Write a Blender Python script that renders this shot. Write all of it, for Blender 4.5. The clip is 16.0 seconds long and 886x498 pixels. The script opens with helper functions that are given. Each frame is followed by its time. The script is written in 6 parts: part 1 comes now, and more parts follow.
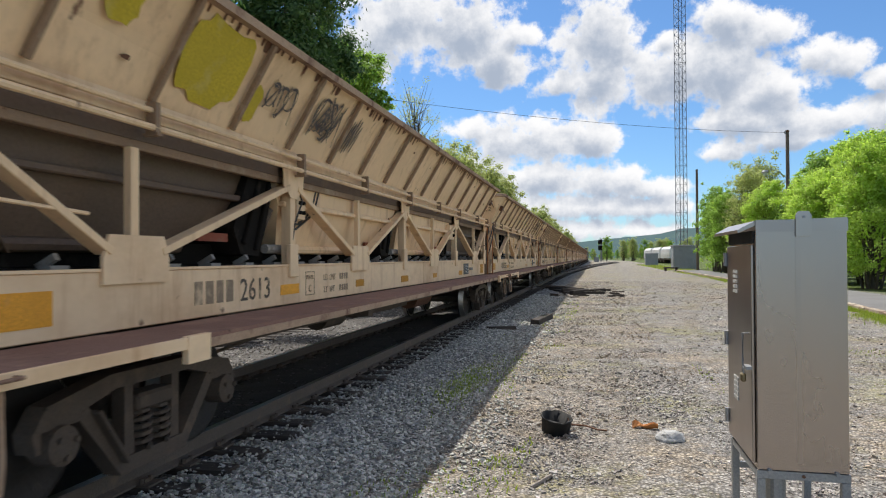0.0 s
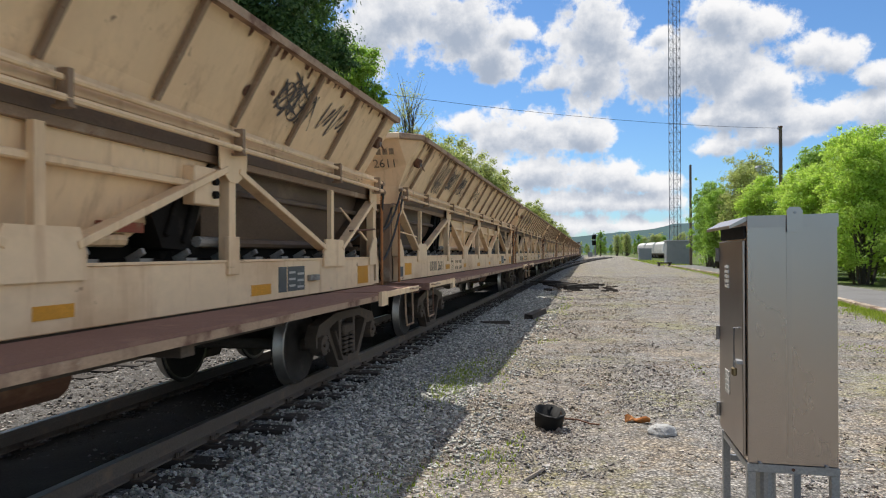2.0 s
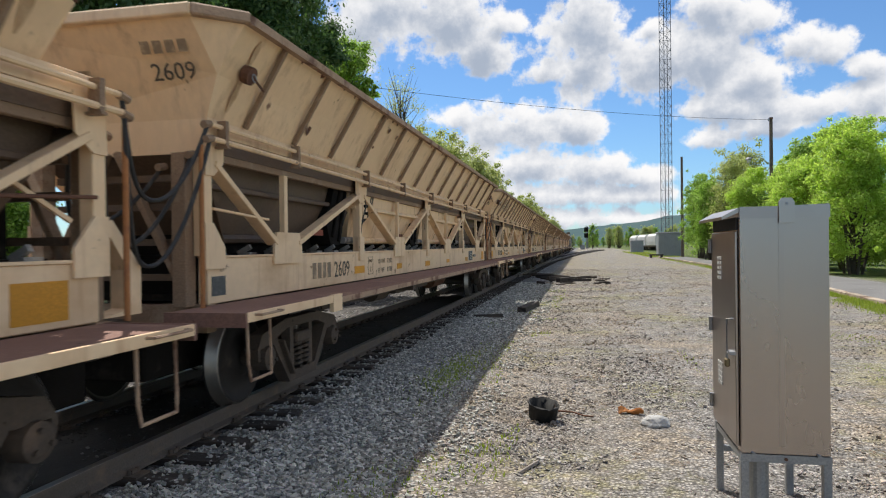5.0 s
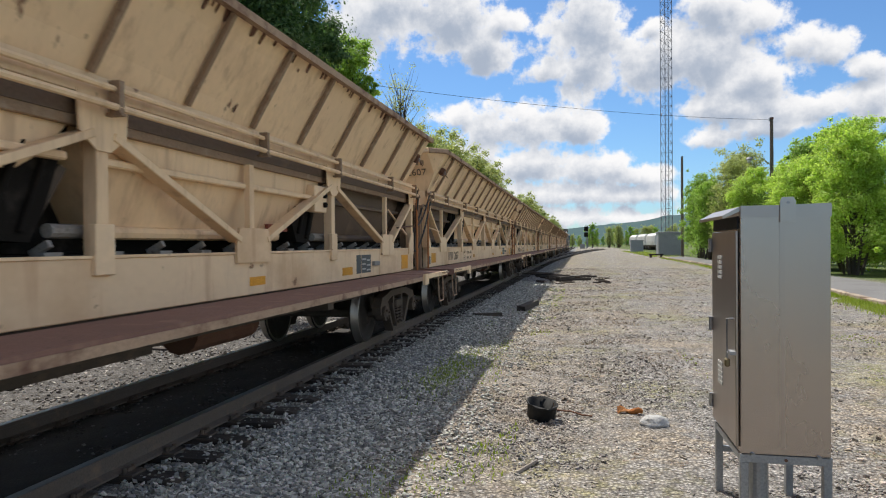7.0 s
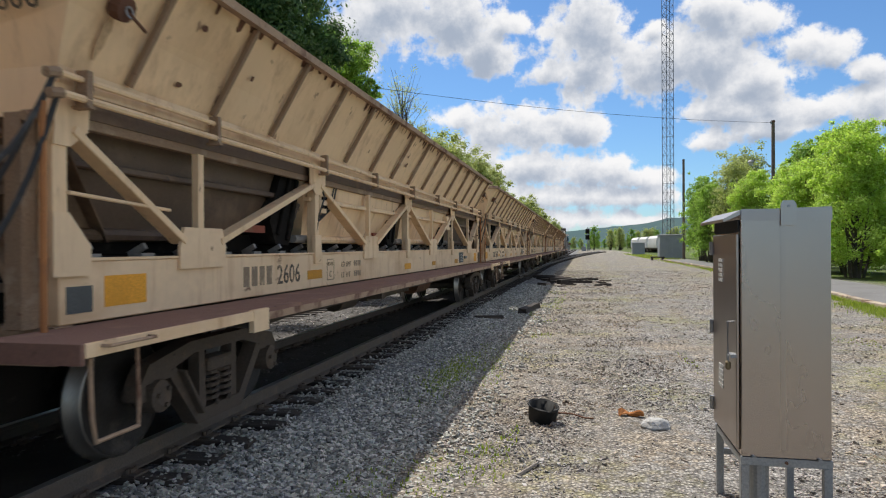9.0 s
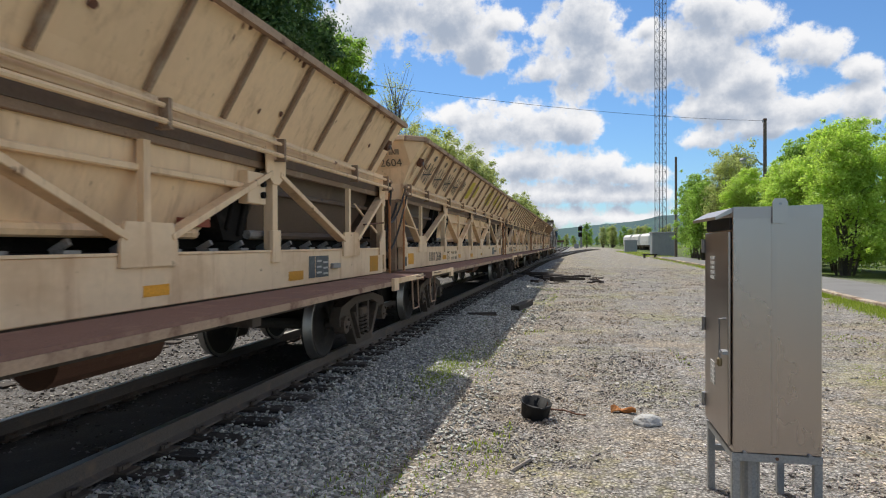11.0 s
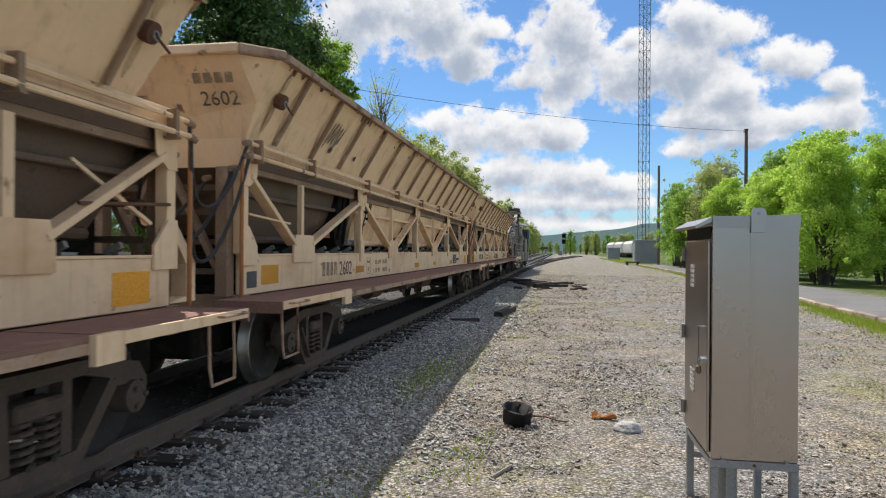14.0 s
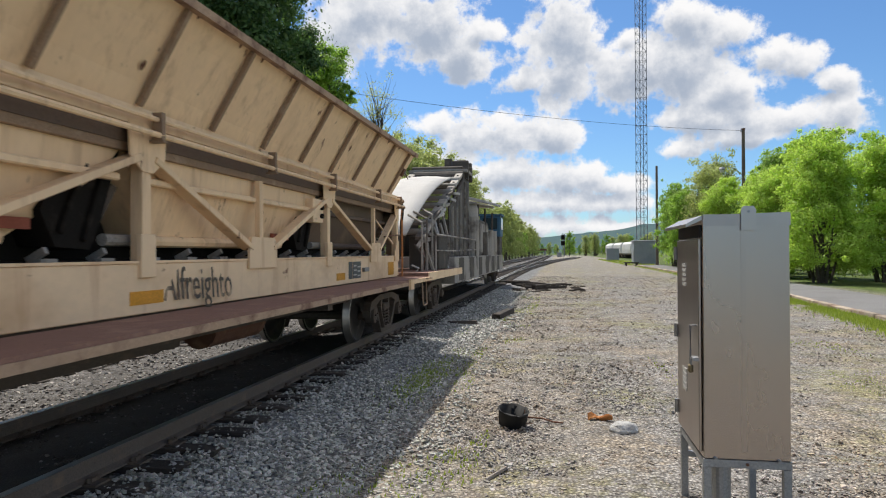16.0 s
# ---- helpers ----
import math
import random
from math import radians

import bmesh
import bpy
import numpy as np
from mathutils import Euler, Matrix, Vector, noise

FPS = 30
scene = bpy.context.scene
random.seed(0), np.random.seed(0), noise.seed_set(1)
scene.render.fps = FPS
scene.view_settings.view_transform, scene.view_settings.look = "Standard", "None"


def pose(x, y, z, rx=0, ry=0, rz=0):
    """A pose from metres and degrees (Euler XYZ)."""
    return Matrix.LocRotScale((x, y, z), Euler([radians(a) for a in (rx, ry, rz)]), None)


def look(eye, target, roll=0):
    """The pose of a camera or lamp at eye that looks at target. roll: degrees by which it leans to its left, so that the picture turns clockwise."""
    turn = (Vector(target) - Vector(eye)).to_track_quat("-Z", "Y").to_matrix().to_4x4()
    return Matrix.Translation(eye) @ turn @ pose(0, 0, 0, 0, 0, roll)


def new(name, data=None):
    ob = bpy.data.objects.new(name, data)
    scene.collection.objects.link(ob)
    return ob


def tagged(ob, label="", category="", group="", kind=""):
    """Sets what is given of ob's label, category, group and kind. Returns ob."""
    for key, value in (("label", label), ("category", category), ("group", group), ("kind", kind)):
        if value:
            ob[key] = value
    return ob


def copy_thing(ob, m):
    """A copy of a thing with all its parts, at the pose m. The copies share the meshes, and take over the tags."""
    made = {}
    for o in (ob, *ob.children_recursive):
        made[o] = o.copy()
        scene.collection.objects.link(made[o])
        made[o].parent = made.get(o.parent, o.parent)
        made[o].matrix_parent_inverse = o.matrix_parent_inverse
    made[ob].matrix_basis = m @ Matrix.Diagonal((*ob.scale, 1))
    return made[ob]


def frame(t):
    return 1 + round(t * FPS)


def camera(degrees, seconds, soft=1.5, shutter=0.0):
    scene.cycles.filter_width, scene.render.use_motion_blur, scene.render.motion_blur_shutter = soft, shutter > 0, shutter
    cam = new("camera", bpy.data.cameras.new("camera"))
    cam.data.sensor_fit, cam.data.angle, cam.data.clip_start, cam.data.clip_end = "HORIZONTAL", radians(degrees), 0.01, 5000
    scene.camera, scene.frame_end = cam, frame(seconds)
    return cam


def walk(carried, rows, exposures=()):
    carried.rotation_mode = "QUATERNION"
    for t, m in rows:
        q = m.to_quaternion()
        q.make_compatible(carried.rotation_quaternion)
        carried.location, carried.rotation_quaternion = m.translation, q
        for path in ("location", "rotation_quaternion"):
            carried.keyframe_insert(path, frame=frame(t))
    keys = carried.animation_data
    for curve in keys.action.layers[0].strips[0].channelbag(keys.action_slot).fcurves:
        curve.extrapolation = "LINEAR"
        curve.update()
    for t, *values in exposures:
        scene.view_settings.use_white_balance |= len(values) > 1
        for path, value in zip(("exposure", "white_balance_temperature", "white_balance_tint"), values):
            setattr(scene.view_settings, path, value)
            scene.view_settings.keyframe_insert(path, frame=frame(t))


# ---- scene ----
cam = camera(67.0, 16.0, soft=1.1, shutter=0.06)
PATH = [
    (0, (0.019, -0.191, 1.854), (-0.426, 1.759, 1.88), -0.3),
    (0.5, (0.015, -0.204, 1.855), (-0.422, 1.747, 1.878), 0.3),
    (1, (0.017, -0.216, 1.854), (-0.41, 1.738, 1.873), 0.3),
    (1.5, (0.021, -0.206, 1.855), (-0.406, 1.748, 1.865), -0.0),
    (2, (0.024, -0.204, 1.855), (-0.404, 1.75, 1.865), -0.2),
    (2.5, (0.023, -0.202, 1.852), (-0.402, 1.752, 1.859), -0.5),
    (3, (0.024, -0.191, 1.851), (-0.394, 1.765, 1.847), -0.6),
    (3.5, (0.024, -0.189, 1.852), (-0.392, 1.767, 1.844), -0.4),
    (4, (0.018, -0.192, 1.854), (-0.395, 1.765, 1.849), -0.5),
    (6.5, (0.023, -0.175, 1.851), (-0.379, 1.784, 1.835), -0.7),
    (7, (0.021, -0.158, 1.849), (-0.385, 1.8, 1.836), -0.4),
    (7.5, (0.024, -0.16, 1.851), (-0.389, 1.797, 1.841), -0.4),
    (8, (0.023, -0.164, 1.852), (-0.395, 1.791, 1.843), -0.5),
    (8.5, (0.02, -0.162, 1.85), (-0.392, 1.796, 1.843), -0.6),
    (9, (0.022, -0.177, 1.851), (-0.388, 1.781, 1.845), -0.3),
    (11.5, (0.018, -0.185, 1.851), (-0.37, 1.777, 1.835), -0.2),
    (12, (0.021, -0.176, 1.852), (-0.365, 1.787, 1.838), -0.1),
    (12.5, (0.018, -0.178, 1.848), (-0.353, 1.788, 1.837), 0.2),
    (13, (0.015, -0.192, 1.851), (-0.345, 1.775, 1.841), 0.6),
    (13.5, (0.019, -0.192, 1.854), (-0.331, 1.777, 1.85), 0.6),
    (14, (0.029, -0.191, 1.852), (-0.314, 1.779, 1.854), 0.4),
    (14.5, (0.034, -0.191, 1.852), (-0.309, 1.779, 1.865), 0.0),
    (15, (0.047, -0.19, 1.854), (-0.293, 1.781, 1.878), -0.2),
    (15.5, (0.069, -0.185, 1.85), (-0.272, 1.785, 1.867), -0.2),
    (16, (0.088, -0.169, 1.844), (-0.253, 1.802, 1.855), -0.3),
]
walk(cam, [(t, look(eye, target, roll)) for t, eye, target, roll in PATH],
     [(0, 0.29, 6530, 10), (2.5, 0.23, 6540, 10), (3.5, 0.25, 6570, 10), (8, 0.25, 6570, 10), (9, 0.20, 6550, 10), (11.5, 0.22, 6520, 10), (13, 0.32, 6530, 10), (14, 0.24, 6540, 10), (16, 0.24, 6570, 10)])

V = 14.58          # train speed, m/s
PITCH = 18.89      # coupled length of a car
FIRST = 2.70       # where the first car's end post stands at the start
TRACK_X, RAIL_Z = -4.22, 0.30

# ---- light ----
SUN = Vector((-1.40, 1.9, 3.9)).normalized()
sun_el = math.asin(SUN.z)
sun_az = math.atan2(SUN.x, SUN.y)


def build_world():
    w = bpy.data.worlds.new("sky")
    scene.world = w
    w.use_nodes = True
    nt = w.node_tree
    nt.nodes.clear()
    N = nt.nodes.new
    L = nt.links.new

    def mathn(op, a, b=None, c=None, clamp=False):
        n = N("ShaderNodeMath")
        n.operation = op
        n.use_clamp = clamp
        for i, x in enumerate((a, b, c)):
            if x is None:
                continue
            if isinstance(x, (int, float)):
                n.inputs[i].default_value = x
            else:
                L(x, n.inputs[i])
        return n.outputs[0]

    out = N("ShaderNodeOutputWorld")
    sky = N("ShaderNodeTexSky")
    sky.sky_type = "NISHITA"
    sky.sun_disc = False
    sky.sun_elevation = sun_el
    sky.sun_rotation = sun_az
    sky.air_density, sky.dust_density, sky.ozone_density = 1.0, 0.3, 1.6
    co = N("ShaderNodeTexCoord")
    sep = N("ShaderNodeSeparateXYZ")
    L(co.outputs["Generated"], sep.inputs[0])
    x, y, z = sep.outputs
    # direction as azimuth (right of the line's direction) and elevation, in degrees
    az = mathn("MULTIPLY", mathn("ARCTAN2", x, y), 57.2958)
    el = mathn("MULTIPLY", mathn("ARCSINE", z), 57.2958)
    comb = N("ShaderNodeCombineXYZ")
    L(az, comb.inputs[0])
    L(el, comb.inputs[1])
    big = N("ShaderNodeTexNoise")
    big.inputs["Scale"].default_value = 0.16
    big.inputs["Detail"].default_value = 9
    big.inputs["Roughness"].default_value = 0.62
    L(comb.outputs[0], big.inputs["Vector"])
    fine = N("ShaderNodeTexNoise")
    fine.inputs["Scale"].default_value = 0.55
    fine.inputs["Detail"].default_value = 6
    fine.inputs["Roughness"].default_value = 0.6
    L(comb.outputs[0], fine.inputs["Vector"])
    wob = mathn("SUBTRACT", big.outputs["Fac"], 0.5)
    wob2 = mathn("SUBTRACT", fine.outputs["Fac"], 0.5)

    def blob(a0, e0, ra, re):
        da = mathn("DIVIDE", mathn("SUBTRACT", az, a0), ra)
        de = mathn("DIVIDE", mathn("SUBTRACT", el, e0), re)
        d2 = mathn("ADD", mathn("MULTIPLY", da, da), mathn("MULTIPLY", de, de))
        return mathn("SUBTRACT", 1.0, mathn("SQRT", d2))

    def banks(lift):
        out = None
        for a0, e0, ra, re in CLOUDS:
            k = blob(a0 - lift * 0.3, e0 - lift, ra, re)
            out = k if out is None else mathn("SMOOTH_MAX", out, k, 0.2)
        return out

    total = banks(0.0)
    higher = banks(1.0)
    # scattered clouds over the unseen rest of the sky, added as fill light
    wide = N("ShaderNodeTexNoise")
    wide.inputs["Scale"].default_value = 2.2
    wide.inputs["Detail"].default_value = 4
    L(co.outputs["Generated"], wide.inputs["Vector"])
    aside = mathn("MULTIPLY", mathn("SUBTRACT", mathn("ABSOLUTE", mathn("ADD", az, 2.0)), 36.0), 0.1, clamp=True)
    above = mathn("MULTIPLY", mathn("SUBTRACT", el, 27.0), 0.15, clamp=True)
    off = mathn("MAXIMUM", aside, above)
    rest = mathn("SUBTRACT", mathn("MULTIPLY", mathn("SUBTRACT", wide.outputs["Fac"], 0.40), 4.0), mathn("MULTIPLY", mathn("SUBTRACT", 1.0, off), 9.0))
    # thinned behind the camera to darken what the cabinet reflects
    rest = mathn("SUBTRACT", rest, mathn("MULTIPLY", mathn("MULTIPLY", y, -1.0, clamp=True), 0.55))
    total = mathn("MAXIMUM", total, rest)
    dens = mathn("ADD", total, mathn("ADD", mathn("MULTIPLY", wob, 1.9), mathn("MULTIPLY", wob2, 1.5)))
    cover = N("ShaderNodeMapRange")
    cover.interpolation_type = "SMOOTHSTEP"
    cover.inputs["From Min"].default_value = 0.10
    cover.inputs["From Max"].default_value = 0.50
    L(dens, cover.inputs["Value"])
    # thick parts are greyer, and their lower sides
    thick = N("ShaderNodeMapRange")
    thick.interpolation_type = "SMOOTHSTEP"
    thick.inputs["From Min"].default_value = 0.0
    thick.inputs["From Max"].default_value = 1.15
    sh = N("ShaderNodeVectorMath")
    sh.operation = "ADD"
    L(comb.outputs[0], sh.inputs[0])
    sh.inputs[1].default_value = (0.3, 1.6, 0)
    up = N("ShaderNodeTexNoise")
    up.inputs["Scale"].default_value = 0.16
    up.inputs["Detail"].default_value = 9
    up.inputs["Roughness"].default_value = 0.62
    L(sh.outputs[0], up.inputs["Vector"])
    lit = mathn("SUBTRACT", up.outputs["Fac"], big.outputs["Fac"])
    L(mathn("ADD", mathn("ADD", higher, mathn("MULTIPLY", wob2, 0.9)), mathn("MULTIPLY", mathn("SUBTRACT", up.outputs["Fac"], 0.5), 2.4)), thick.inputs["Value"])
    shade = N("ShaderNodeMix")
    shade.data_type = "RGBA"
    L(thick.outputs[0], shade.inputs["Factor"])
    shade.inputs["A"].default_value = (CLOUD_WHITE, CLOUD_WHITE * 1.0, CLOUD_WHITE * 1.01, 1)
    shade.inputs["B"].default_value = (CLOUD_GREY * 0.86, CLOUD_GREY, CLOUD_GREY * 1.24, 1)
    skyc = N("ShaderNodeMix")
    skyc.data_type = "RGBA"
    skyc.blend_type = "MULTIPLY"
    skyc.inputs["Factor"].default_value = 1.0
    L(sky.outputs[0], skyc.inputs["A"])
    skyc.inputs["B"].default_value = SKY_TINT
    mix = N("ShaderNodeMix")
    mix.data_type = "RGBA"
    L(cover.outputs[0], mix.inputs["Factor"])
    L(skyc.outputs["Result"], mix.inputs["A"])
    L(shade.outputs["Result"], mix.inputs["B"])
    bg = N("ShaderNodeBackground")
    bg.inputs["Strength"].default_value = SKY_STRENGTH
    L(mix.outputs["Result"], bg.inputs["Color"])
    L(bg.outputs[0], out.inputs[0])


SKY_STRENGTH = 0.12
SKY_TINT = (0.50, 0.71, 0.92, 1)
CLOUD_WHITE, CLOUD_GREY = 6.8, 3.3
# azimuth, elevation, half-width and half-height of each cloud bank, degrees
CLOUDS = [
    (-16, 19.5, 6.6, 4.6), (-11.1, 18.3, 6.4, 4), (-8.2, 16.3, 3.9, 2.9), (-6.1, 18.4, 2.9, 1.3), (-18.9, 17.7, 3.9, 4.2), (0.3, 17.5, 5, 5.3),
    (0.7, 14.4, 5, 3.6), (-2.3, 14.3, 3.9, 1.7), (5.3, 14.5, 6.6, 3.9), (10.4, 14.5, 6.3, 4.6), (13.2, 12.5, 4.9, 2.9), (10.8, 17.7, 3.7, 2.2),
    (13.6, 16.6, 3.2, 2.2), (16.3, 14.8, 2.6, 1.6), (18.5, 14.1, 2.2, 1.7), (20.6, 12.5, 2.1, 1.2), (5.9, 17.4, 1.3, 0.9), (11.6, 10.8, 7.2, 1.6),
    (17.4, 10.1, 6.6, 1.7), (21, 10.1, 3.3, 2.1), (15.2, 9.1, 5.2, 1.3), (10, 8.3, 3.4, 1.2), (-10.2, 10.8, 2.9, 1.4), (-7.3, 9.6, 5.2, 3.2),
    (-3.9, 9.8, 6.5, 2.8), (-0.2, 9.7, 3.5, 2), (-8.2, 8, 3.9, 1.8), (-4.9, 6.7, 8.4, 2.1), (0.3, 6.2, 6.4, 1.9), (4.4, 5.6, 4.3, 1.3),
    (-1.6, 4.2, 10, 1.6), (3.9, 4.1, 5.5, 1.3), (-3.5, 2.3, 13.1, 1.5), (3.5, 2.1, 7.3, 0.8),
]
build_world()
sun = new("sun", bpy.data.lights.new("sun", "SUN"))
sun.data.energy, sun.data.angle, sun.data.color = 4.5, radians(0.53), (1.0, 0.955, 0.88)
sun.matrix_world = look(SUN * 50, (0, 0, 0))

# ---- materials ----


def material(name, base, rough=0.8, metal=0.0, second=None, third=None, scale=3.0, fine=60.0, bump=0.15, spots=0.55, spread=0.15, stretch=None, per_object=0.0, spec=0.4, fine_mix=0.18, wear=0.5, streaks=None):
    """Base colour with large stains (second), small specks (third) and fine relief."""
    m = bpy.data.materials.new(name)
    m.use_nodes = True
    nt = m.node_tree
    N, L = nt.nodes.new, nt.links.new
    b = nt.nodes["Principled BSDF"]
    b.inputs["Roughness"].default_value = rough
    b.inputs["Metallic"].default_value = metal
    b.inputs["Specular IOR Level"].default_value = spec
    co = N("ShaderNodeTexCoord")
    src = co.outputs["Object"]
    if stretch:
        mp = N("ShaderNodeMapping")
        mp.inputs["Scale"].default_value = stretch
        L(src, mp.inputs["Vector"])
        src = mp.outputs[0]
    oi = N("ShaderNodeObjectInfo")
    addv = N("ShaderNodeVectorMath")
    addv.operation = "ADD"
    sc = N("ShaderNodeVectorMath")
    sc.operation = "SCALE"
    L(oi.outputs["Location"], sc.inputs[0])
    sc.inputs["Scale"].default_value = 0.0
    comb = N("ShaderNodeCombineXYZ")
    r = N("ShaderNodeMath")
    r.operation = "MULTIPLY"
    r.inputs[1].default_value = 37.0
    L(oi.outputs["Random"], r.inputs[0])
    L(r.outputs[0], comb.inputs[2])
    L(src, addv.inputs[0])
    L(comb.outputs[0], addv.inputs[1])
    src = addv.outputs[0]

    def noise_tex(s, detail=5):
        n = N("ShaderNodeTexNoise")
        n.inputs["Scale"].default_value = s
        n.inputs["Detail"].default_value = detail
        n.inputs["Roughness"].default_value = 0.62
        L(src, n.inputs["Vector"])
        return n.outputs["Fac"]

    def ramp(f, lo, hi):
        n = N("ShaderNodeMapRange")
        n.inputs["From Min"].default_value = lo
        n.inputs["From Max"].default_value = hi
        L(f, n.inputs["Value"])
        return n.outputs[0]

    def mixc(f, a, c):
        n = N("ShaderNodeMix")
        n.data_type = "RGBA"
        if isinstance(f, float):
            n.inputs["Factor"].default_value = f
        else:
            L(f, n.inputs["Factor"])
        for k, v in (("A", a), ("B", c)):
            if isinstance(v, tuple):
                n.inputs[k].default_value = (*v, 1)
            else:
                L(v, n.inputs[k])
        return n.outputs["Result"]

    big, small = noise_tex(scale), noise_tex(fine, 3)
    col = base
    dark = tuple(c * (1 - wear) for c in base)
    col = mixc(ramp(small, 0.35, 0.75), base, tuple(c * (1 - fine_mix * 2) for c in base))
    col = mixc(ramp(noise_tex(scale * 0.4, 3), 0.42, 0.75), col, tuple(c * (1 - wear * 0.5) for c in base))
    if second:
        col = mixc(ramp(big, spots, spots + spread), col, second)
    if third:
        col = mixc(ramp(noise_tex(scale * 5, 4), 0.66, 0.72), col, third)
    if streaks:
        # rust runs down from seams and bolts
        ms = N("ShaderNodeMapping")
        ms.inputs["Scale"].default_value = (5.0, 5.0, 0.55)
        L(co.outputs["Object"], ms.inputs["Vector"])
        ns = N("ShaderNodeTexNoise")
        ns.inputs["Scale"].default_value, ns.inputs["Detail"].default_value = 1.0, 7
        ns.inputs["Roughness"].default_value = 0.66
        L(ms.outputs[0], ns.inputs["Vector"])
        half = N("ShaderNodeMath")
        half.operation = "MULTIPLY"
        half.inputs[1].default_value = 0.62
        L(ramp(ns.outputs["Fac"], 0.53, 0.76), half.inputs[0])
        col = mixc(half.outputs[0], col, streaks)
    if per_object:
        hv = N("ShaderNodeHueSaturation")
        v = N("ShaderNodeMapRange")
        v.inputs["To Min"].default_value = 1 - per_object
        v.inputs["To Max"].default_value = 1 + per_object
        L(oi.outputs["Random"], v.inputs["Value"])
        L(v.outputs[0], hv.inputs["Value"])
        L(col, hv.inputs["Color"])
        col = hv.outputs[0]
    L(col, b.inputs["Base Color"])
    if bump:
        bp = N("ShaderNodeBump")
        bp.inputs["Strength"].default_value = bump
        bp.inputs["Distance"].default_value = 0.01
        L(small, bp.inputs["Height"])
        L(bp.outputs[0], b.inputs["Normal"])
    rr = N("ShaderNodeMapRange")
    rr.inputs["To Min"].default_value = max(0.05, rough - 0.1)
    rr.inputs["To Max"].default_value = min(1.0, rough + 0.15)
    L(big, rr.inputs["Value"])
    L(rr.outputs[0], b.inputs["Roughness"])
    return m


RUST = (0.16, 0.075, 0.045)
M = {}
M["paint"] = material("beige_car_paint", (0.88, 0.635, 0.385), 0.6, 0, (0.60, 0.40, 0.225), (0.24, 0.13, 0.08), 1.0, 14, 0.03, 0.56, 0.25, fine_mix=0.05, stretch=(1, 1, 0.45), wear=0.25, streaks=(0.36, 0.20, 0.11))
M["paint_pale"] = material("pale_sill_paint", (0.88, 0.65, 0.41), 0.6, 0, (0.58, 0.36, 0.19), (0.26, 0.14, 0.08), 0.9, 12, 0.03, 0.50, 0.25, fine_mix=0.05, stretch=(1, 0.6, 1), wear=0.25, streaks=(0.44, 0.21, 0.09))
M["rustrim"] = material("rust_stained_rim", (0.48, 0.33, 0.22), 0.8, 0, (0.17, 0.09, 0.06), (0.45, 0.36, 0.27), 3.0, 50, 0.3, 0.5, 0.15)
M["rib"] = material("rusty_rib_paint", (0.33, 0.22, 0.14), 0.75, 0, (0.42, 0.33, 0.24), RUST, 4.0, 60, 0.2, 0.55, 0.2)
# worn brown, darkened for the shade deep inside the end bays
M["dark_bay"] = material("shaded_brown_steel", (0.15, 0.10, 0.066), 0.6, 0, (0.26, 0.175, 0.11), (0.06, 0.045, 0.04), 1.2, 40, 0.15, 0.58, 0.2, wear=0.4)
M["walkway"] = material("brown_walkway_steel", (0.27, 0.15, 0.115), 0.85, 0, (0.34, 0.21, 0.15), (0.12, 0.07, 0.05), 2.5, 60, 0.25, 0.55, 0.2)
M["rust"] = material("rust_steel", RUST, 0.85, 0, (0.22, 0.12, 0.07), (0.09, 0.05, 0.04), 4, 70, 0.3)
M["truck"] = material("grimy_cast_steel", (0.11, 0.085, 0.066), 0.85, 0, (0.16, 0.112, 0.08), (0.03, 0.026, 0.023), 4, 50, 0.3, 0.55, 0.2)
M["wheel"] = material("dark_wheel_steel", (0.042, 0.037, 0.033), 0.65, 0.3, (0.11, 0.09, 0.075), None, 3, 40, 0.15)
M["tread"] = material("polished_steel", (0.42, 0.40, 0.37), 0.42, 1.0, None, None, 8, 90, 0.03)
M["black"] = material("black_rubber_and_fill", (0.016, 0.014, 0.012), 0.95, 0, (0.035, 0.030, 0.025), None, 4, 60, 0.1, spec=0.12)
M["roller"] = material("dull_grey_steel", (0.36, 0.34, 0.31), 0.6, 0.3, (0.12, 0.10, 0.09), None, 6, 60, 0.1)
M["orange"] = material("orange_reflector", (0.80, 0.36, 0.03), 0.5, 0, (0.62, 0.30, 0.08), None, 4, 60, 0.05, 0.62, 0.2, per_object=0.25)
M["rust_wash"] = material("thin_rust_wash", (0.64, 0.44, 0.26), 0.8, 0, (0.46, 0.28, 0.15), (0.70, 0.50, 0.30), 5, 30, 0.03, 0.48, 0.2)
M["red_seal"] = material("faded_red_paint", (0.34, 0.10, 0.06), 0.8, 0, (0.26, 0.15, 0.09), None, 5, 60, 0.1)
M["orange_pipe"] = material("orange_rust_paint", (0.48, 0.20, 0.07), 0.7, 0, (0.28, 0.12, 0.06), None, 5, 60, 0.1)
M["yellow"] = material("yellow_spray_paint", (0.62, 0.48, 0.03), 0.6, 0, (0.55, 0.45, 0.15), None, 3, 40, 0.05, 0.55, 0.2)
M["ink"] = material("dark_stencil_paint", (0.12, 0.095, 0.07), 0.7, 0, (0.45, 0.33, 0.21), None, 6, 60, 0.05, 0.55, 0.12)
M["ink_faded"] = material("faded_stencil_paint", (0.34, 0.25, 0.165), 0.7, 0, (0.62, 0.46, 0.29), None, 7, 40, 0.02, 0.52, 0.15)
M["spray"] = material("faded_spray_paint", (0.10, 0.085, 0.08), 0.75, 0, (0.3, 0.25, 0.2), None, 5, 60, 0.02, 0.55, 0.2)
M["plate"] = material("grey_data_panel", (0.11, 0.115, 0.11), 0.6, 0, (0.17, 0.17, 0.16), None, 8, 60, 0.05)
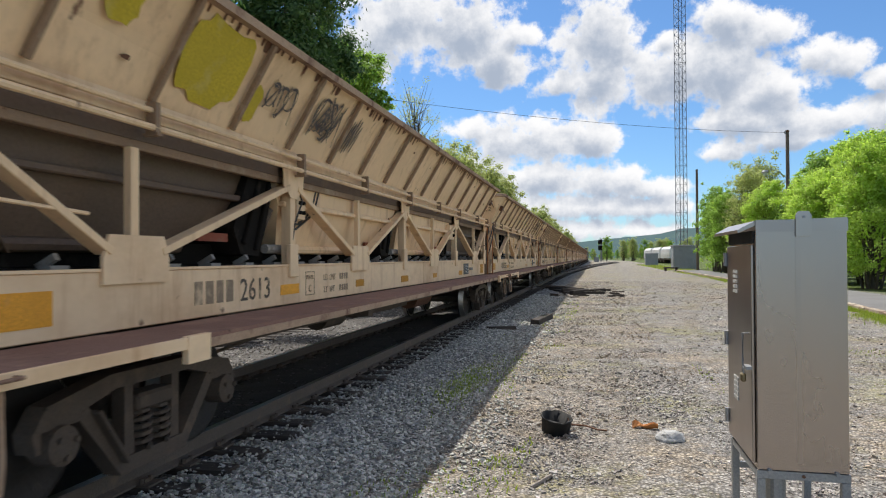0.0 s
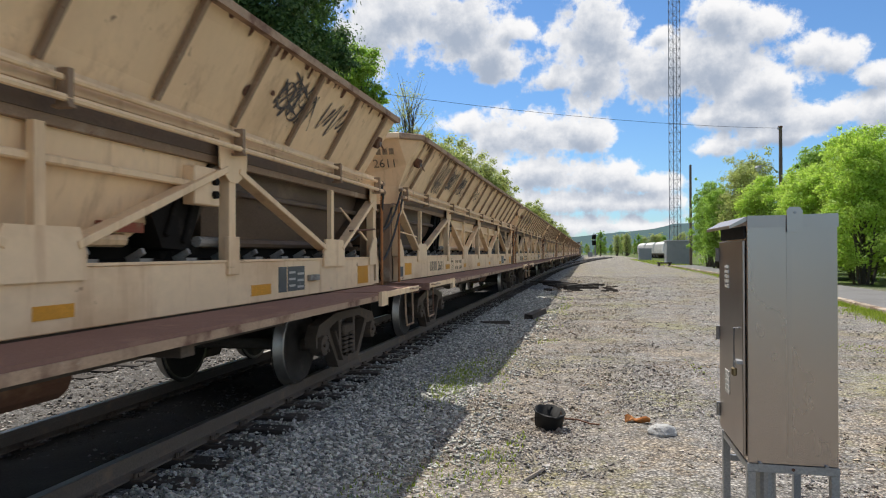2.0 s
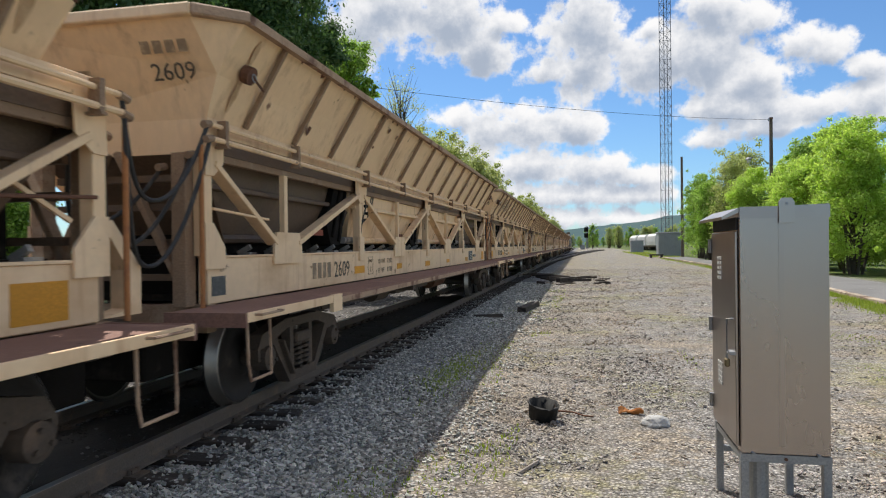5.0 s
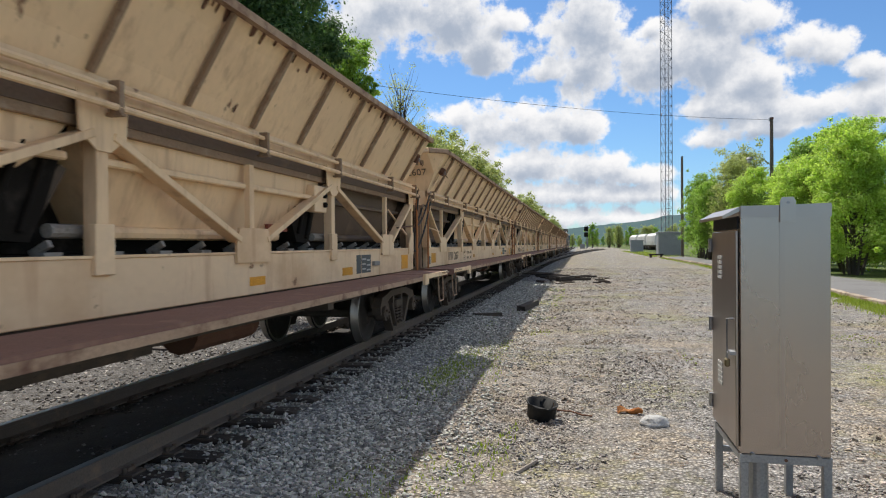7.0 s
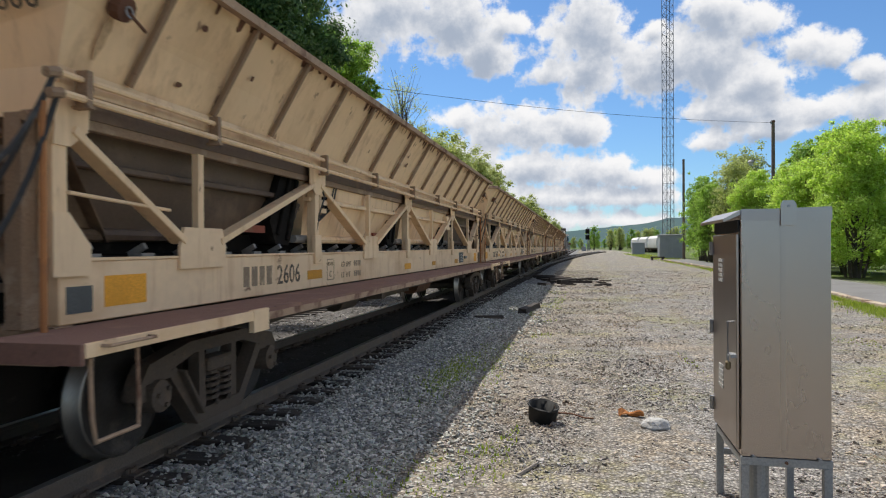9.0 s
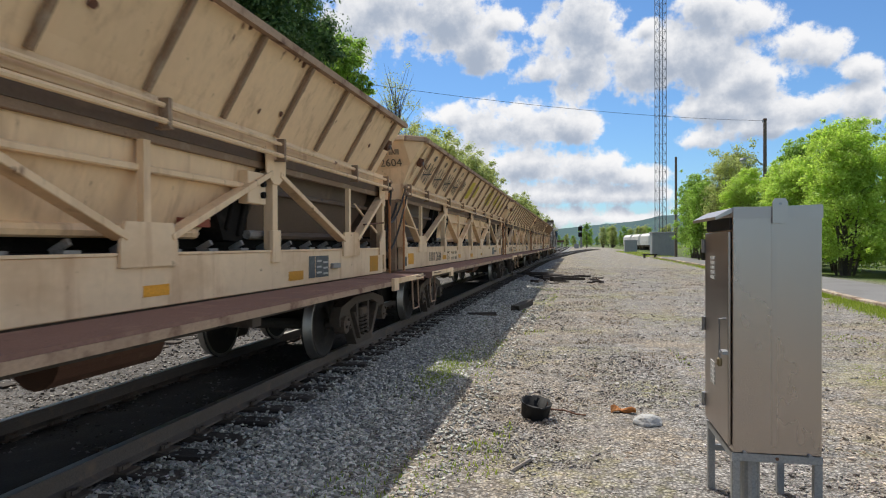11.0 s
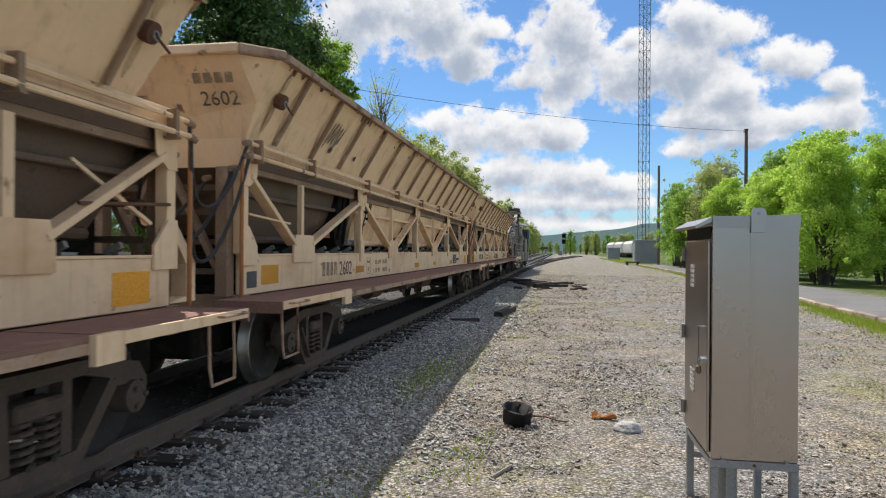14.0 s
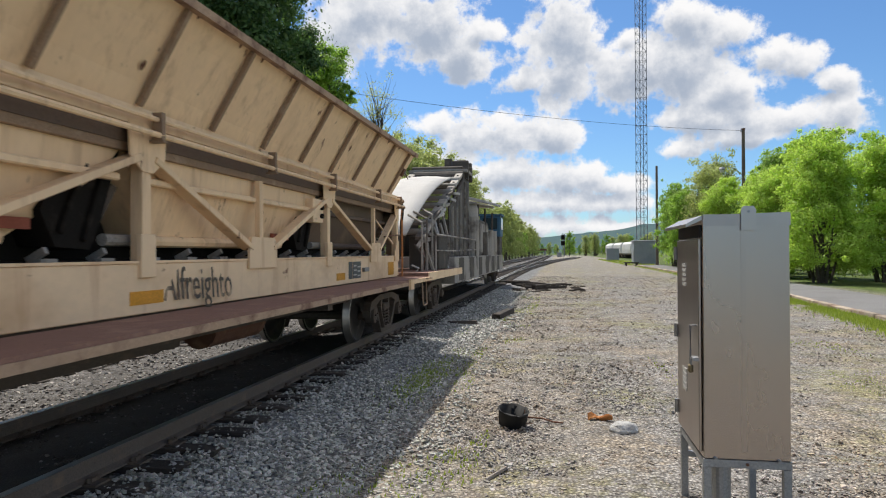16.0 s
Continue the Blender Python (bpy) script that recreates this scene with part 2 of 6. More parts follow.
M["white_ink"] = material("pale_stencil_paint", (0.55, 0.53, 0.48), 0.7, 0, None, None, 9, 60, 0.02)
M["hose"] = material("black_air_hose", (0.035, 0.036, 0.038), 0.55, 0, (0.07, 0.07, 0.07), None, 6, 60, 0.05)
M["rail"] = material("rusty_rail_web", (0.15, 0.122, 0.10), 0.8, 0.1, (0.20, 0.14, 0.10), (0.09, 0.07, 0.06), 5, 70, 0.2)
M["tie"] = material("weathered_timber_tie", (0.058, 0.047, 0.039), 0.9, 0, (0.105, 0.082, 0.065), (0.06, 0.05, 0.042), 3, 40, 0.5, 0.5, 0.2, stretch=(0.3, 3, 3), per_object=0.35)
M["cabinet"] = material("brushed_aluminium", (0.46, 0.405, 0.37), 0.27, 1.0, (0.40, 0.36, 0.335), None, 0.5, 30, 0.0, 0.45, 0.5, stretch=(1.5, 1.5, 0.8), fine_mix=0.0, wear=0.0)
M["galv"] = material("galvanised_steel", (0.42, 0.43, 0.44), 0.5, 0.9, (0.33, 0.34, 0.35), None, 6, 60, 0.06)
M["vent"] = material("bright_vent_lip", (0.62, 0.62, 0.60), 0.45, 0.3, None, None, 6, 60, 0.02)
M["hole"] = material("dark_vent_shadow", (0.03, 0.03, 0.03), 0.8)
M["brass"] = material("dull_brass", (0.30, 0.24, 0.14), 0.45, 0.9, None, None, 6, 60, 0.03)
M["kerb"] = material("stained_kerb_concrete", (0.40, 0.33, 0.25), 0.9, 0, (0.22, 0.15, 0.10), (0.52, 0.47, 0.40), 2.2, 45, 0.4, 0.48, 0.12, per_object=0.3)
M["concrete"] = material("old_concrete", (0.42, 0.39, 0.34), 0.9, 0, (0.28, 0.25, 0.21), (0.5, 0.48, 0.43), 3, 45, 0.4)
M["asphalt"] = material("grey_asphalt", (0.19, 0.185, 0.18), 0.9, 0, (0.13, 0.125, 0.12), (0.26, 0.25, 0.235), 0.5, 60, 0.3, 0.48, 0.2)
M["stone_white"] = material("pale_limestone", (0.46, 0.455, 0.44), 0.9, 0, (0.45, 0.44, 0.42), None, 8, 60, 0.4)
M["bark"] = material("tree_bark", (0.10, 0.08, 0.06), 0.9, 0, (0.16, 0.13, 0.10), None, 6, 40, 0.5)
M["pole"] = material("weathered_pole_wood", (0.15, 0.115, 0.09), 0.9, 0, (0.22, 0.18, 0.15), None, 4, 40, 0.3)
M["mast"] = material("grey_mast_steel", (0.16, 0.17, 0.20), 0.6, 0.4, None, None, 4, 30, 0.05)
M["mast_red"] = material("faded_mast_steel", (0.24, 0.24, 0.27), 0.6, 0.3, None, None, 4, 30, 0.05)
M["shed"] = material("grey_sheet_steel", (0.30, 0.33, 0.33), 0.6, 0.2, (0.22, 0.24, 0.25), None, 1.5, 30, 0.1)
M["tank_white"] = material("white_wagon_paint", (0.74, 0.73, 0.70), 0.6, 0, (0.5, 0.48, 0.45), None, 0.6, 20, 0.1)
M["blue"] = material("blue_cab_paint", (0.045, 0.13, 0.22), 0.45, 0, (0.03, 0.08, 0.13), None, 3, 40, 0.05)
# oily dirt, made blacker still for the shade below the cars
M["oily_shaded_dirt"] = material("oil_dirt_in_shade", (0.020, 0.017, 0.014), 0.8, 0, (0.032, 0.027, 0.022), (0.10, 0.09, 0.08), 3.0, 40, 0.6, 0.5, 0.2)
M["glass"] = material("dark_cab_glass", (0.03, 0.05, 0.06), 0.08, 0, None, None, 3, 40, 0.0, spec=0.8)
M["machine"] = material("grimy_dark_steel", (0.088, 0.074, 0.062), 0.75, 0, (0.18, 0.15, 0.12), (0.05, 0.05, 0.05), 1.6, 40, 0.2, 0.52, 0.2)
M["machine_pale"] = material("dusty_grey_paint", (0.40, 0.365, 0.32), 0.75, 0, (0.12, 0.10, 0.085), None, 0.9, 40, 0.15, 0.5, 0.12)
M["belt"] = material("dusty_pale_belt", (0.55, 0.53, 0.50), 0.8, 0, (0.4, 0.38, 0.36), None, 1.5, 40, 0.1)
M["plastic"] = material("black_bucket_plastic", (0.018, 0.018, 0.018), 0.75, 0, (0.06, 0.055, 0.05), None, 7, 60, 0.05, 0.65, 0.1)
M["orange_scrap"] = material("rusty_orange_scrap", (0.55, 0.22, 0.06), 0.7, 0, (0.3, 0.12, 0.05), None, 12, 80, 0.2)
M["stick"] = material("bleached_stick_wood", (0.36, 0.31, 0.27), 0.9, 0, (0.24, 0.2, 0.17), None, 9, 60, 0.3)
M["signal"] = material("signal_grey_paint", (0.30, 0.31, 0.32), 0.6, 0.2, None, None, 4, 30, 0.05)
M["lamp_glass"] = material("pale_lamp_glass", (0.6, 0.6, 0.58), 0.25, 0, None, None, 4, 30, 0.0)


def leaf_material(name, a, b, translucent=0.35):
    m = bpy.data.materials.new(name)
    m.use_nodes = True
    nt = m.node_tree
    N, L = nt.nodes.new, nt.links.new
    p = nt.nodes["Principled BSDF"]
    g = N("ShaderNodeNewGeometry")
    mx = N("ShaderNodeMix")
    mx.data_type = "RGBA"
    L(g.outputs["Random Per Island"], mx.inputs["Factor"])
    mx.inputs["A"].default_value, mx.inputs["B"].default_value = (*a, 1), (*b, 1)
    L(mx.outputs["Result"], p.inputs["Base Color"])
    p.inputs["Roughness"].default_value = 0.55
    p.inputs["Specular IOR Level"].default_value = 0.3
    t = N("ShaderNodeBsdfTranslucent")
    hs = N("ShaderNodeHueSaturation")
    hs.inputs["Value"].default_value = 1.5
    hs.inputs["Saturation"].default_value = 1.1
    L(mx.outputs["Result"], hs.inputs["Color"])
    L(hs.outputs[0], t.inputs[0])
    ms = N("ShaderNodeMixShader")
    ms.inputs[0].default_value = translucent
    L(p.outputs[0], ms.inputs[1])
    L(t.outputs[0], ms.inputs[2])
    L(ms.outputs[0], nt.nodes["Material Output"].inputs[0])
    return m


M["leaf_spring"] = leaf_material("fresh_spring_leaves", (0.24, 0.35, 0.055), (0.47, 0.60, 0.15), 0.58)
M["leaf_mid"] = leaf_material("green_leaves", (0.15, 0.25, 0.045), (0.34, 0.49, 0.11), 0.5)
M["leaf_dark"] = leaf_material("dark_green_leaves", (0.045, 0.095, 0.035), (0.12, 0.20, 0.06), 0.35)
M["leaf_olive"] = leaf_material("olive_budding_leaves", (0.22, 0.26, 0.09), (0.44, 0.48, 0.19), 0.5)
M["grass"] = leaf_material("bright_grass", (0.16, 0.24, 0.03), (0.36, 0.42, 0.08), 0.3)


def stone_material(name, a, b, c, earthy=False):
    m = bpy.data.materials.new(name)
    m.use_nodes = True
    nt = m.node_tree
    N, L = nt.nodes.new, nt.links.new
    p = nt.nodes["Principled BSDF"]
    p.inputs["Roughness"].default_value = 0.9
    g = N("ShaderNodeNewGeometry")
    cr = N("ShaderNodeValToRGB")
    cr.color_ramp.elements[0].color = (*a, 1)
    cr.color_ramp.elements[1].color = (*c, 1)
    cr.color_ramp.elements[1].position = 0.97
    e = cr.color_ramp.elements.new(0.6)
    e.color = (*b, 1)
    L(g.outputs["Random Per Island"], cr.inputs[0])
    co = N("ShaderNodeTexCoord")
    n = N("ShaderNodeTexNoise")
    n.inputs["Scale"].default_value = 70
    L(co.outputs["Object"], n.inputs["Vector"])
    mx = N("ShaderNodeMix")
    mx.data_type = "RGBA"
    mx.blend_type = "MULTIPLY"
    mx.inputs["Factor"].default_value = 0.5
    L(cr.outputs[0], mx.inputs["A"])
    L(n.outputs["Color"], mx.inputs["B"])
    hs = N("ShaderNodeHueSaturation")
    hs.inputs["Saturation"].default_value = 0.9
    hs.inputs["Value"].default_value = 1.3
    L(mx.outputs["Result"], hs.inputs["Color"])
    col = hs.outputs[0]
    if earthy:
        # dusty tan and mossy patches lie over the chippings
        for scale, lo, hi, tint, most in ((0.5, 0.46, 0.62, (1.0, 0.80, 0.56, 1), 0.8), (0.38, 0.54, 0.68, (0.92, 0.86, 0.42, 1), 0.55)):
            nn = N("ShaderNodeTexNoise")
            nn.inputs["Scale"].default_value, nn.inputs["Detail"].default_value = scale, 7
            nn.inputs["Roughness"].default_value = 0.65
            L(co.outputs["Object"], nn.inputs["Vector"])
            mr = N("ShaderNodeMapRange")
            mr.inputs["From Min"].default_value, mr.inputs["From Max"].default_value = lo, hi
            mr.inputs["To Max"].default_value = most
            L(nn.outputs["Fac"], mr.inputs["Value"])
            dm = N("ShaderNodeMix")
            dm.data_type, dm.blend_type = "RGBA", "MULTIPLY"
            L(mr.outputs[0], dm.inputs["Factor"])
            L(col, dm.inputs["A"])
            dm.inputs["B"].default_value = tint
            col = dm.outputs["Result"]
    L(col, p.inputs["Base Color"])
    return m


M["ballast"] = stone_material("grey_ballast_stone", (0.17, 0.168, 0.148), (0.38, 0.375, 0.333), (0.58, 0.565, 0.50))
# stones between the rails: the train's shade is mixed into their oily colour
M["soiled_shaded"] = stone_material("oily_shaded_ballast_stone", (0.025, 0.023, 0.021), (0.05, 0.045, 0.04), (0.16, 0.15, 0.14))
M["old_stone"] = stone_material("dirty_brown_ballast", (0.07, 0.060, 0.050), (0.19, 0.165, 0.14), (0.46, 0.42, 0.37))
M["gravel"] = stone_material("mixed_gravel_stone", (0.12, 0.106, 0.096), (0.29, 0.264, 0.236), (0.50, 0.465, 0.42), True)


def ground_material():
    m = bpy.data.materials.new("gravel_ground")
    m.use_nodes = True
    nt = m.node_tree
    N, L = nt.nodes.new, nt.links.new
    p = nt.nodes["Principled BSDF"]
    p.inputs["Roughness"].default_value = 0.95
    p.inputs["Specular IOR Level"].default_value = 0.2
    co = N("ShaderNodeTexCoord")
    sep = N("ShaderNodeSeparateXYZ")
    L(co.outputs["Object"], sep.inputs[0])

    def nz(s, d=5, r=0.6):
        n = N("ShaderNodeTexNoise")
        n.inputs["Scale"].default_value, n.inputs["Detail"].default_value, n.inputs["Roughness"].default_value = s, d, r
        L(co.outputs["Object"], n.inputs["Vector"])
        return n.outputs["Fac"]

    def rng(f, lo, hi, a=0.0, b=1.0):
        n = N("ShaderNodeMapRange")
        for k, v in (("From Min", lo), ("From Max", hi), ("To Min", a), ("To Max", b)):
            n.inputs[k].default_value = v
        L(f, n.inputs["Value"])
        return n.outputs[0]

    def mth(op, a, b):
        n = N("ShaderNodeMath")
        n.operation = op
        for i, v in enumerate((a, b)):
            if isinstance(v, (int, float)):
                n.inputs[i].default_value = v
            else:
                L(v, n.inputs[i])
        return n.outputs[0]

    def mix(f, a, b):
        n = N("ShaderNodeMix")
        n.data_type = "RGBA"
        L(f, n.inputs["Factor"])
        for k, v in (("A", a), ("B", b)):
            if isinstance(v, tuple):
                n.inputs[k].default_value = (*v, 1)
            else:
                L(v, n.inputs[k])
        return n.outputs["Result"]

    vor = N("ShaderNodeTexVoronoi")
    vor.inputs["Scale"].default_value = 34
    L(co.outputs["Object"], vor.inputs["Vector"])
    vs = N("ShaderNodeSeparateColor")
    L(vor.outputs["Color"], vs.inputs[0])
    vor2 = N("ShaderNodeTexVoronoi")
    vor2.inputs["Scale"].default_value = 12
    L(co.outputs["Object"], vor2.inputs["Vector"])
    vs2 = N("ShaderNodeSeparateColor")
    L(vor2.outputs["Color"], vs2.inputs[0])
    grey = mix(vs.outputs[0], (0.16, 0.150, 0.140), (0.54, 0.51, 0.47))
    tan = mix(vs.outputs[1], (0.17, 0.132, 0.096), (0.66, 0.55, 0.41))
    # shade between the stones, painted into the colour by cell distance
    crevice_shade = rng(vor.outputs["Distance"], 0.25, 0.62, 1.0, 0.45)
    blot = rng(mth("ADD", nz(1.7, 6, 0.7), mth("MULTIPLY", mth("SUBTRACT", nz(11, 4), 0.5), 0.6)), 0.40, 0.66, 1.12, 0.66)
    warm = rng(mth("ADD", nz(0.45), mth("MULTIPLY", mth("SUBTRACT", nz(6, 4), 0.5), 0.5)), 0.47, 0.62)
    # tan verge beside the ballast, greyer driveway further right
    verge = mth("MULTIPLY", rng(mth("ABSOLUTE", mth("ADD", sep.outputs[0], 1.1), 0.0), 0.2, 2.2, 0.75, 0.0), 1.0)
    col = mix(mth("MAXIMUM", mth("MULTIPLY", warm, 0.75), mth("MULTIPLY", verge, rng(nz(2.5), 0.35, 0.6))), grey, tan)
    # moss and thin grass
    moss = mth("MULTIPLY", rng(mth("ADD", nz(0.33, 3), mth("MULTIPLY", mth("SUBTRACT", nz(5, 4), 0.5), 0.5)), 0.52, 0.68), 0.62)
    col = mix(moss, col, (0.36, 0.34, 0.13))
    # ballast
    bal = mix(vs2.outputs[1], (0.13, 0.13, 0.132), (0.44, 0.44, 0.44))
    edge = rng(mth("ADD", sep.outputs[0], mth("MULTIPLY", mth("SUBTRACT", nz(1.2, 3), 0.5), 1.0)), -1.95, -1.6, 1.0, 0.0)
    col = mix(edge, col, bal)
    # between the rails the train's shade is painted in with the dirt
    gauge = rng(mth("ABSOLUTE", mth("ADD", sep.outputs[0], 4.22), 0.0), 0.78, 0.70)
    col = mix(mth("MULTIPLY", gauge, 0.85), col, (0.035, 0.030, 0.026))
    # dirtier brown bed between the two lines
    col = mix(rng(mth("ADD", sep.outputs[0], mth("MULTIPLY", mth("SUBTRACT", nz(2.0, 4), 0.5), 0.6)), -5.0, -5.3, 0.0, 0.6), col, (0.105, 0.085, 0.066))
    # far fields
    far = rng(mth("ADD", sep.outputs[1], mth("MULTIPLY", mth("ABSOLUTE", sep.outputs[0], 0.0), 3.0)), 330, 460)
    col = mix(far, col, mix(rng(nz(0.02), 0.4, 0.6), (0.16, 0.24, 0.06), (0.10, 0.16, 0.045)))
    lawn = rng(sep.outputs[0], 12.5, 14.5)
    col = mix(lawn, col, mix(nz(3), (0.10, 0.15, 0.03), (0.19, 0.24, 0.07)))
    west = rng(sep.outputs[0], -11.0, -13.0)
    col = mix(west, col, mix(nz(3), (0.07, 0.10, 0.03), (0.13, 0.15, 0.06)))
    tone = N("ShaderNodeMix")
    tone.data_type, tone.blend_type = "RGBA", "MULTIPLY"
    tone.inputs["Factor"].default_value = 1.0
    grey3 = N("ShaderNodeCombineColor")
    k = mth("MULTIPLY", crevice_shade, blot)
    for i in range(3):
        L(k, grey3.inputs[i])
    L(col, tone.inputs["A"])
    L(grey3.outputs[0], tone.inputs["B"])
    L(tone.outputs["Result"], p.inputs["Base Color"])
    bp = N("ShaderNodeBump")
    bp.inputs["Strength"].default_value = 1.0
    bp.inputs["Distance"].default_value = 0.02
    L(mth("ADD", vor.outputs["Distance"], mth("MULTIPLY", nz(30), 0.6)), bp.inputs["Height"])
    L(bp.outputs[0], p.inputs["Normal"])
    return m


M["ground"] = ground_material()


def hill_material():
    m = material("hazy_wooded_hillside", (0.022, 0.036, 0.022), 1.0, 0, (0.04, 0.055, 0.025), (0.014, 0.025, 0.016), 0.012, 0.09, 0.0, 0.5, 0.2, spec=0.0, wear=0.3)
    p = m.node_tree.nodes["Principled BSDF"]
    # faint blue glow stands in for the haze of distance
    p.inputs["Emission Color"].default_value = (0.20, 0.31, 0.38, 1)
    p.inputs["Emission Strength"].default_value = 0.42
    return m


M["hill"] = hill_material()

# ---- mesh helpers ----


def mesh_from(bm, name):
    me = bpy.data.meshes.new(name)
    bmesh.ops.recalc_face_normals(bm, faces=bm.faces)
    bm.to_mesh(me)
    bm.free()
    return me


def part(name, bm, mat, parent=None, label="", smooth=False):
    me = mesh_from(bm, name) if isinstance(bm, bmesh.types.BMesh) else bm
    if not me.materials:
        me.materials.append(M[mat])
    if smooth:
        for f in me.polygons:
            f.use_smooth = True
    ob = new(name, me)
    if parent:
        ob.parent = parent
    if label:
        tagged(ob, label)
    return ob


def box(bm, x0, x1, y0, y1, z0, z1, bevel=0.0):
    r = bmesh.ops.create_cube(bm, size=1, matrix=Matrix.Translation(((x0 + x1) / 2, (y0 + y1) / 2, (z0 + z1) / 2)) @ Matrix.Diagonal((x1 - x0, y1 - y0, z1 - z0, 1)))
    if bevel:
        es = list({e for v in r["verts"] for e in v.link_edges})
        bmesh.ops.bevel(bm, geom=es, offset=bevel, segments=1, affect="EDGES")
    return bm


def B(*a, bevel=0.0):
    return box(bmesh.new(), *a, bevel=bevel)


def beam(bm, p, q, w, h, bevel=0.0):
    """A bar from p to q, w across and h deep."""
    p, q = Vector(p), Vector(q)
    d = q - p
    m = Matrix.Translation((p + q) / 2) @ d.to_track_quat("Z", "X").to_matrix().to_4x4() @ Matrix.Diagonal((w, h, d.length, 1))
    r = bmesh.ops.create_cube(bm, size=1, matrix=m)
    if bevel:
        es = list({e for v in r["verts"] for e in v.link_edges})
        bmesh.ops.bevel(bm, geom=es, offset=bevel, segments=1, affect="EDGES")
    return bm


def rod(bm, p, q, r, seg=8, r2=None):
    p, q = Vector(p), Vector(q)
    d = q - p
    m = Matrix.Translation((p + q) / 2) @ d.to_track_quat("Z", "Y").to_matrix().to_4x4()
    bmesh.ops.create_cone(bm, cap_ends=True, segments=seg, radius1=r, radius2=r if r2 is None else r2, depth=d.length, matrix=m)
    return bm


def poly(bm, pts):
    return bm.faces.new([bm.verts.new(p) for p in pts])


def plate(pts, thick, axis):
    """A flat plate of the outline pts, thickened along axis."""
    bm = bmesh.new()
    f = poly(bm, pts)
    r = bmesh.ops.extrude_face_region(bm, geom=[f])
    bmesh.ops.translate(bm, verts=[v for v in r["geom"] if isinstance(v, bmesh.types.BMVert)], vec=Vector(axis) * thick)
    return bm


def tube(points, r, seg=6):
    """A bent pipe through points."""
    bm = bmesh.new()
    rings = []
    pts = [Vector(p) for p in points]
    for i, p in enumerate(pts):
        d = (pts[min(i + 1, len(pts) - 1)] - pts[max(i - 1, 0)]).normalized()
        q = d.to_track_quat("Z", "Y").to_matrix()
        rings.append([bm.verts.new(p + q @ Vector((math.cos(a) * r, math.sin(a) * r, 0))) for a in [k * math.tau / seg for k in range(seg)]])
    for a, b in zip(rings, rings[1:]):
        for k in range(seg):
            bm.faces.new((a[k], a[(k + 1) % seg], b[(k + 1) % seg], b[k]))
    bm.faces.new(rings[0])
    bm.faces.new(rings[-1])
    return bm


def lathe(profile, seg=24, axis="X"):
    """Turn (radius, along) pairs about an axis."""
    bm = bmesh.new()
    rings = []
    for r, a in profile:
        ring = []
        for k in range(seg):
            t = k * math.tau / seg
            c, s = r * math.cos(t), r * math.sin(t)
            ring.append(bm.verts.new((a, c, s) if axis == "X" else (c, s, a)))
        rings.append(ring)
    for a, b in zip(rings, rings[1:]):
        for k in range(seg):
            bm.faces.new((a[k], a[(k + 1) % seg], b[(k + 1) % seg], b[k]))
    for ring in (rings[0], rings[-1]):
        bm.faces.new(ring)
    return bm


def text_mesh(body, size):
    cu = bpy.data.curves.new("lettering", "FONT")
    cu.body, cu.size, cu.extrude = body, size, 0.002
    cu.resolution_u = 2
    ob = bpy.data.objects.new("lettering", cu)
    scene.collection.objects.link(ob)
    me = bpy.data.meshes.new_from_object(ob.evaluated_get(bpy.context.evaluated_depsgraph_get()))
    bpy.data.objects.remove(ob)
    me.materials.clear()
    return me

# ---- ground ----


def bed(x):
    """Height of the ballast bed across the line."""
    def s(a, b, v):
        t = min(1.0, max(0.0, (v - a) / (b - a)))
        return t * t * (3 - 2 * t)
    return 0.075 * (1 - s(-2.75, -1.75, x)) * s(-11.5, -9.8, x)


def build_ground():
    xs = np.concatenate([[-4500, -2500, -1200, -600, -300, -150, -80, -50, -30, -20, -15, -12.5], np.arange(-11.5, -6, 0.35), np.arange(-6, 4.0, 0.09), np.arange(4.0, 12, 0.3), [12.5, 14, 17, 22, 30, 50, 80, 150, 300, 600, 1200, 2500, 4500]])
    ys = np.concatenate([[-60, -25, -12, -6], np.arange(-3, 2, 0.5), np.arange(2, 14, 0.09), np.arange(14, 30, 0.2), np.arange(30, 60, 0.8), np.arange(60, 160, 4), [170, 200, 250, 300, 400, 600, 900, 1400, 2000, 3000, 4800]])
    verts = []
    for y in ys:
        for x in xs:
            z = bed(x)
            if -12 < x < 12 and 0 < y < 60:
                z += 0.012 * noise.noise((x * 3, y * 3, 0)) + 0.02 * noise.noise((x * 0.7, y * 0.7, 4)) + 0.007 * noise.noise((x * 9, y * 9, 9))
            verts.append((x, y, z))
    nx = len(xs)
    faces = [(j * nx + i, j * nx + i + 1, (j + 1) * nx + i + 1, (j + 1) * nx + i) for j in range(len(ys) - 1) for i in range(nx - 1)]
    me = bpy.data.meshes.new("ground")
    me.from_pydata(verts, [], faces)
    for f in me.polygons:
        f.use_smooth = True
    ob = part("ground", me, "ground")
    tagged(ob, "worn grey gravel yard with tan and mossy patches beside the line", "ground", kind="structure")


build_ground()

OCTA = [(1, 0, 0), (-1, 0, 0), (0, 1, 0), (0, -1, 0), (0, 0, 1), (0, 0, -1)]
OFACES = [(0, 2, 4), (2, 1, 4), (1, 3, 4), (3, 0, 4), (2, 0, 5), (1, 2, 5), (3, 1, 5), (0, 3, 5)]
CUBE = [(-1, -1, -1), (1, -1, -1), (1, 1, -1), (-1, 1, -1), (-1, -1, 1), (1, -1, 1), (1, 1, 1), (-1, 1, 1)]
CFACES = [(0, 1, 5, 4), (1, 2, 6, 5), (2, 3, 7, 6), (3, 0, 4, 7), (4, 5, 6, 7)]


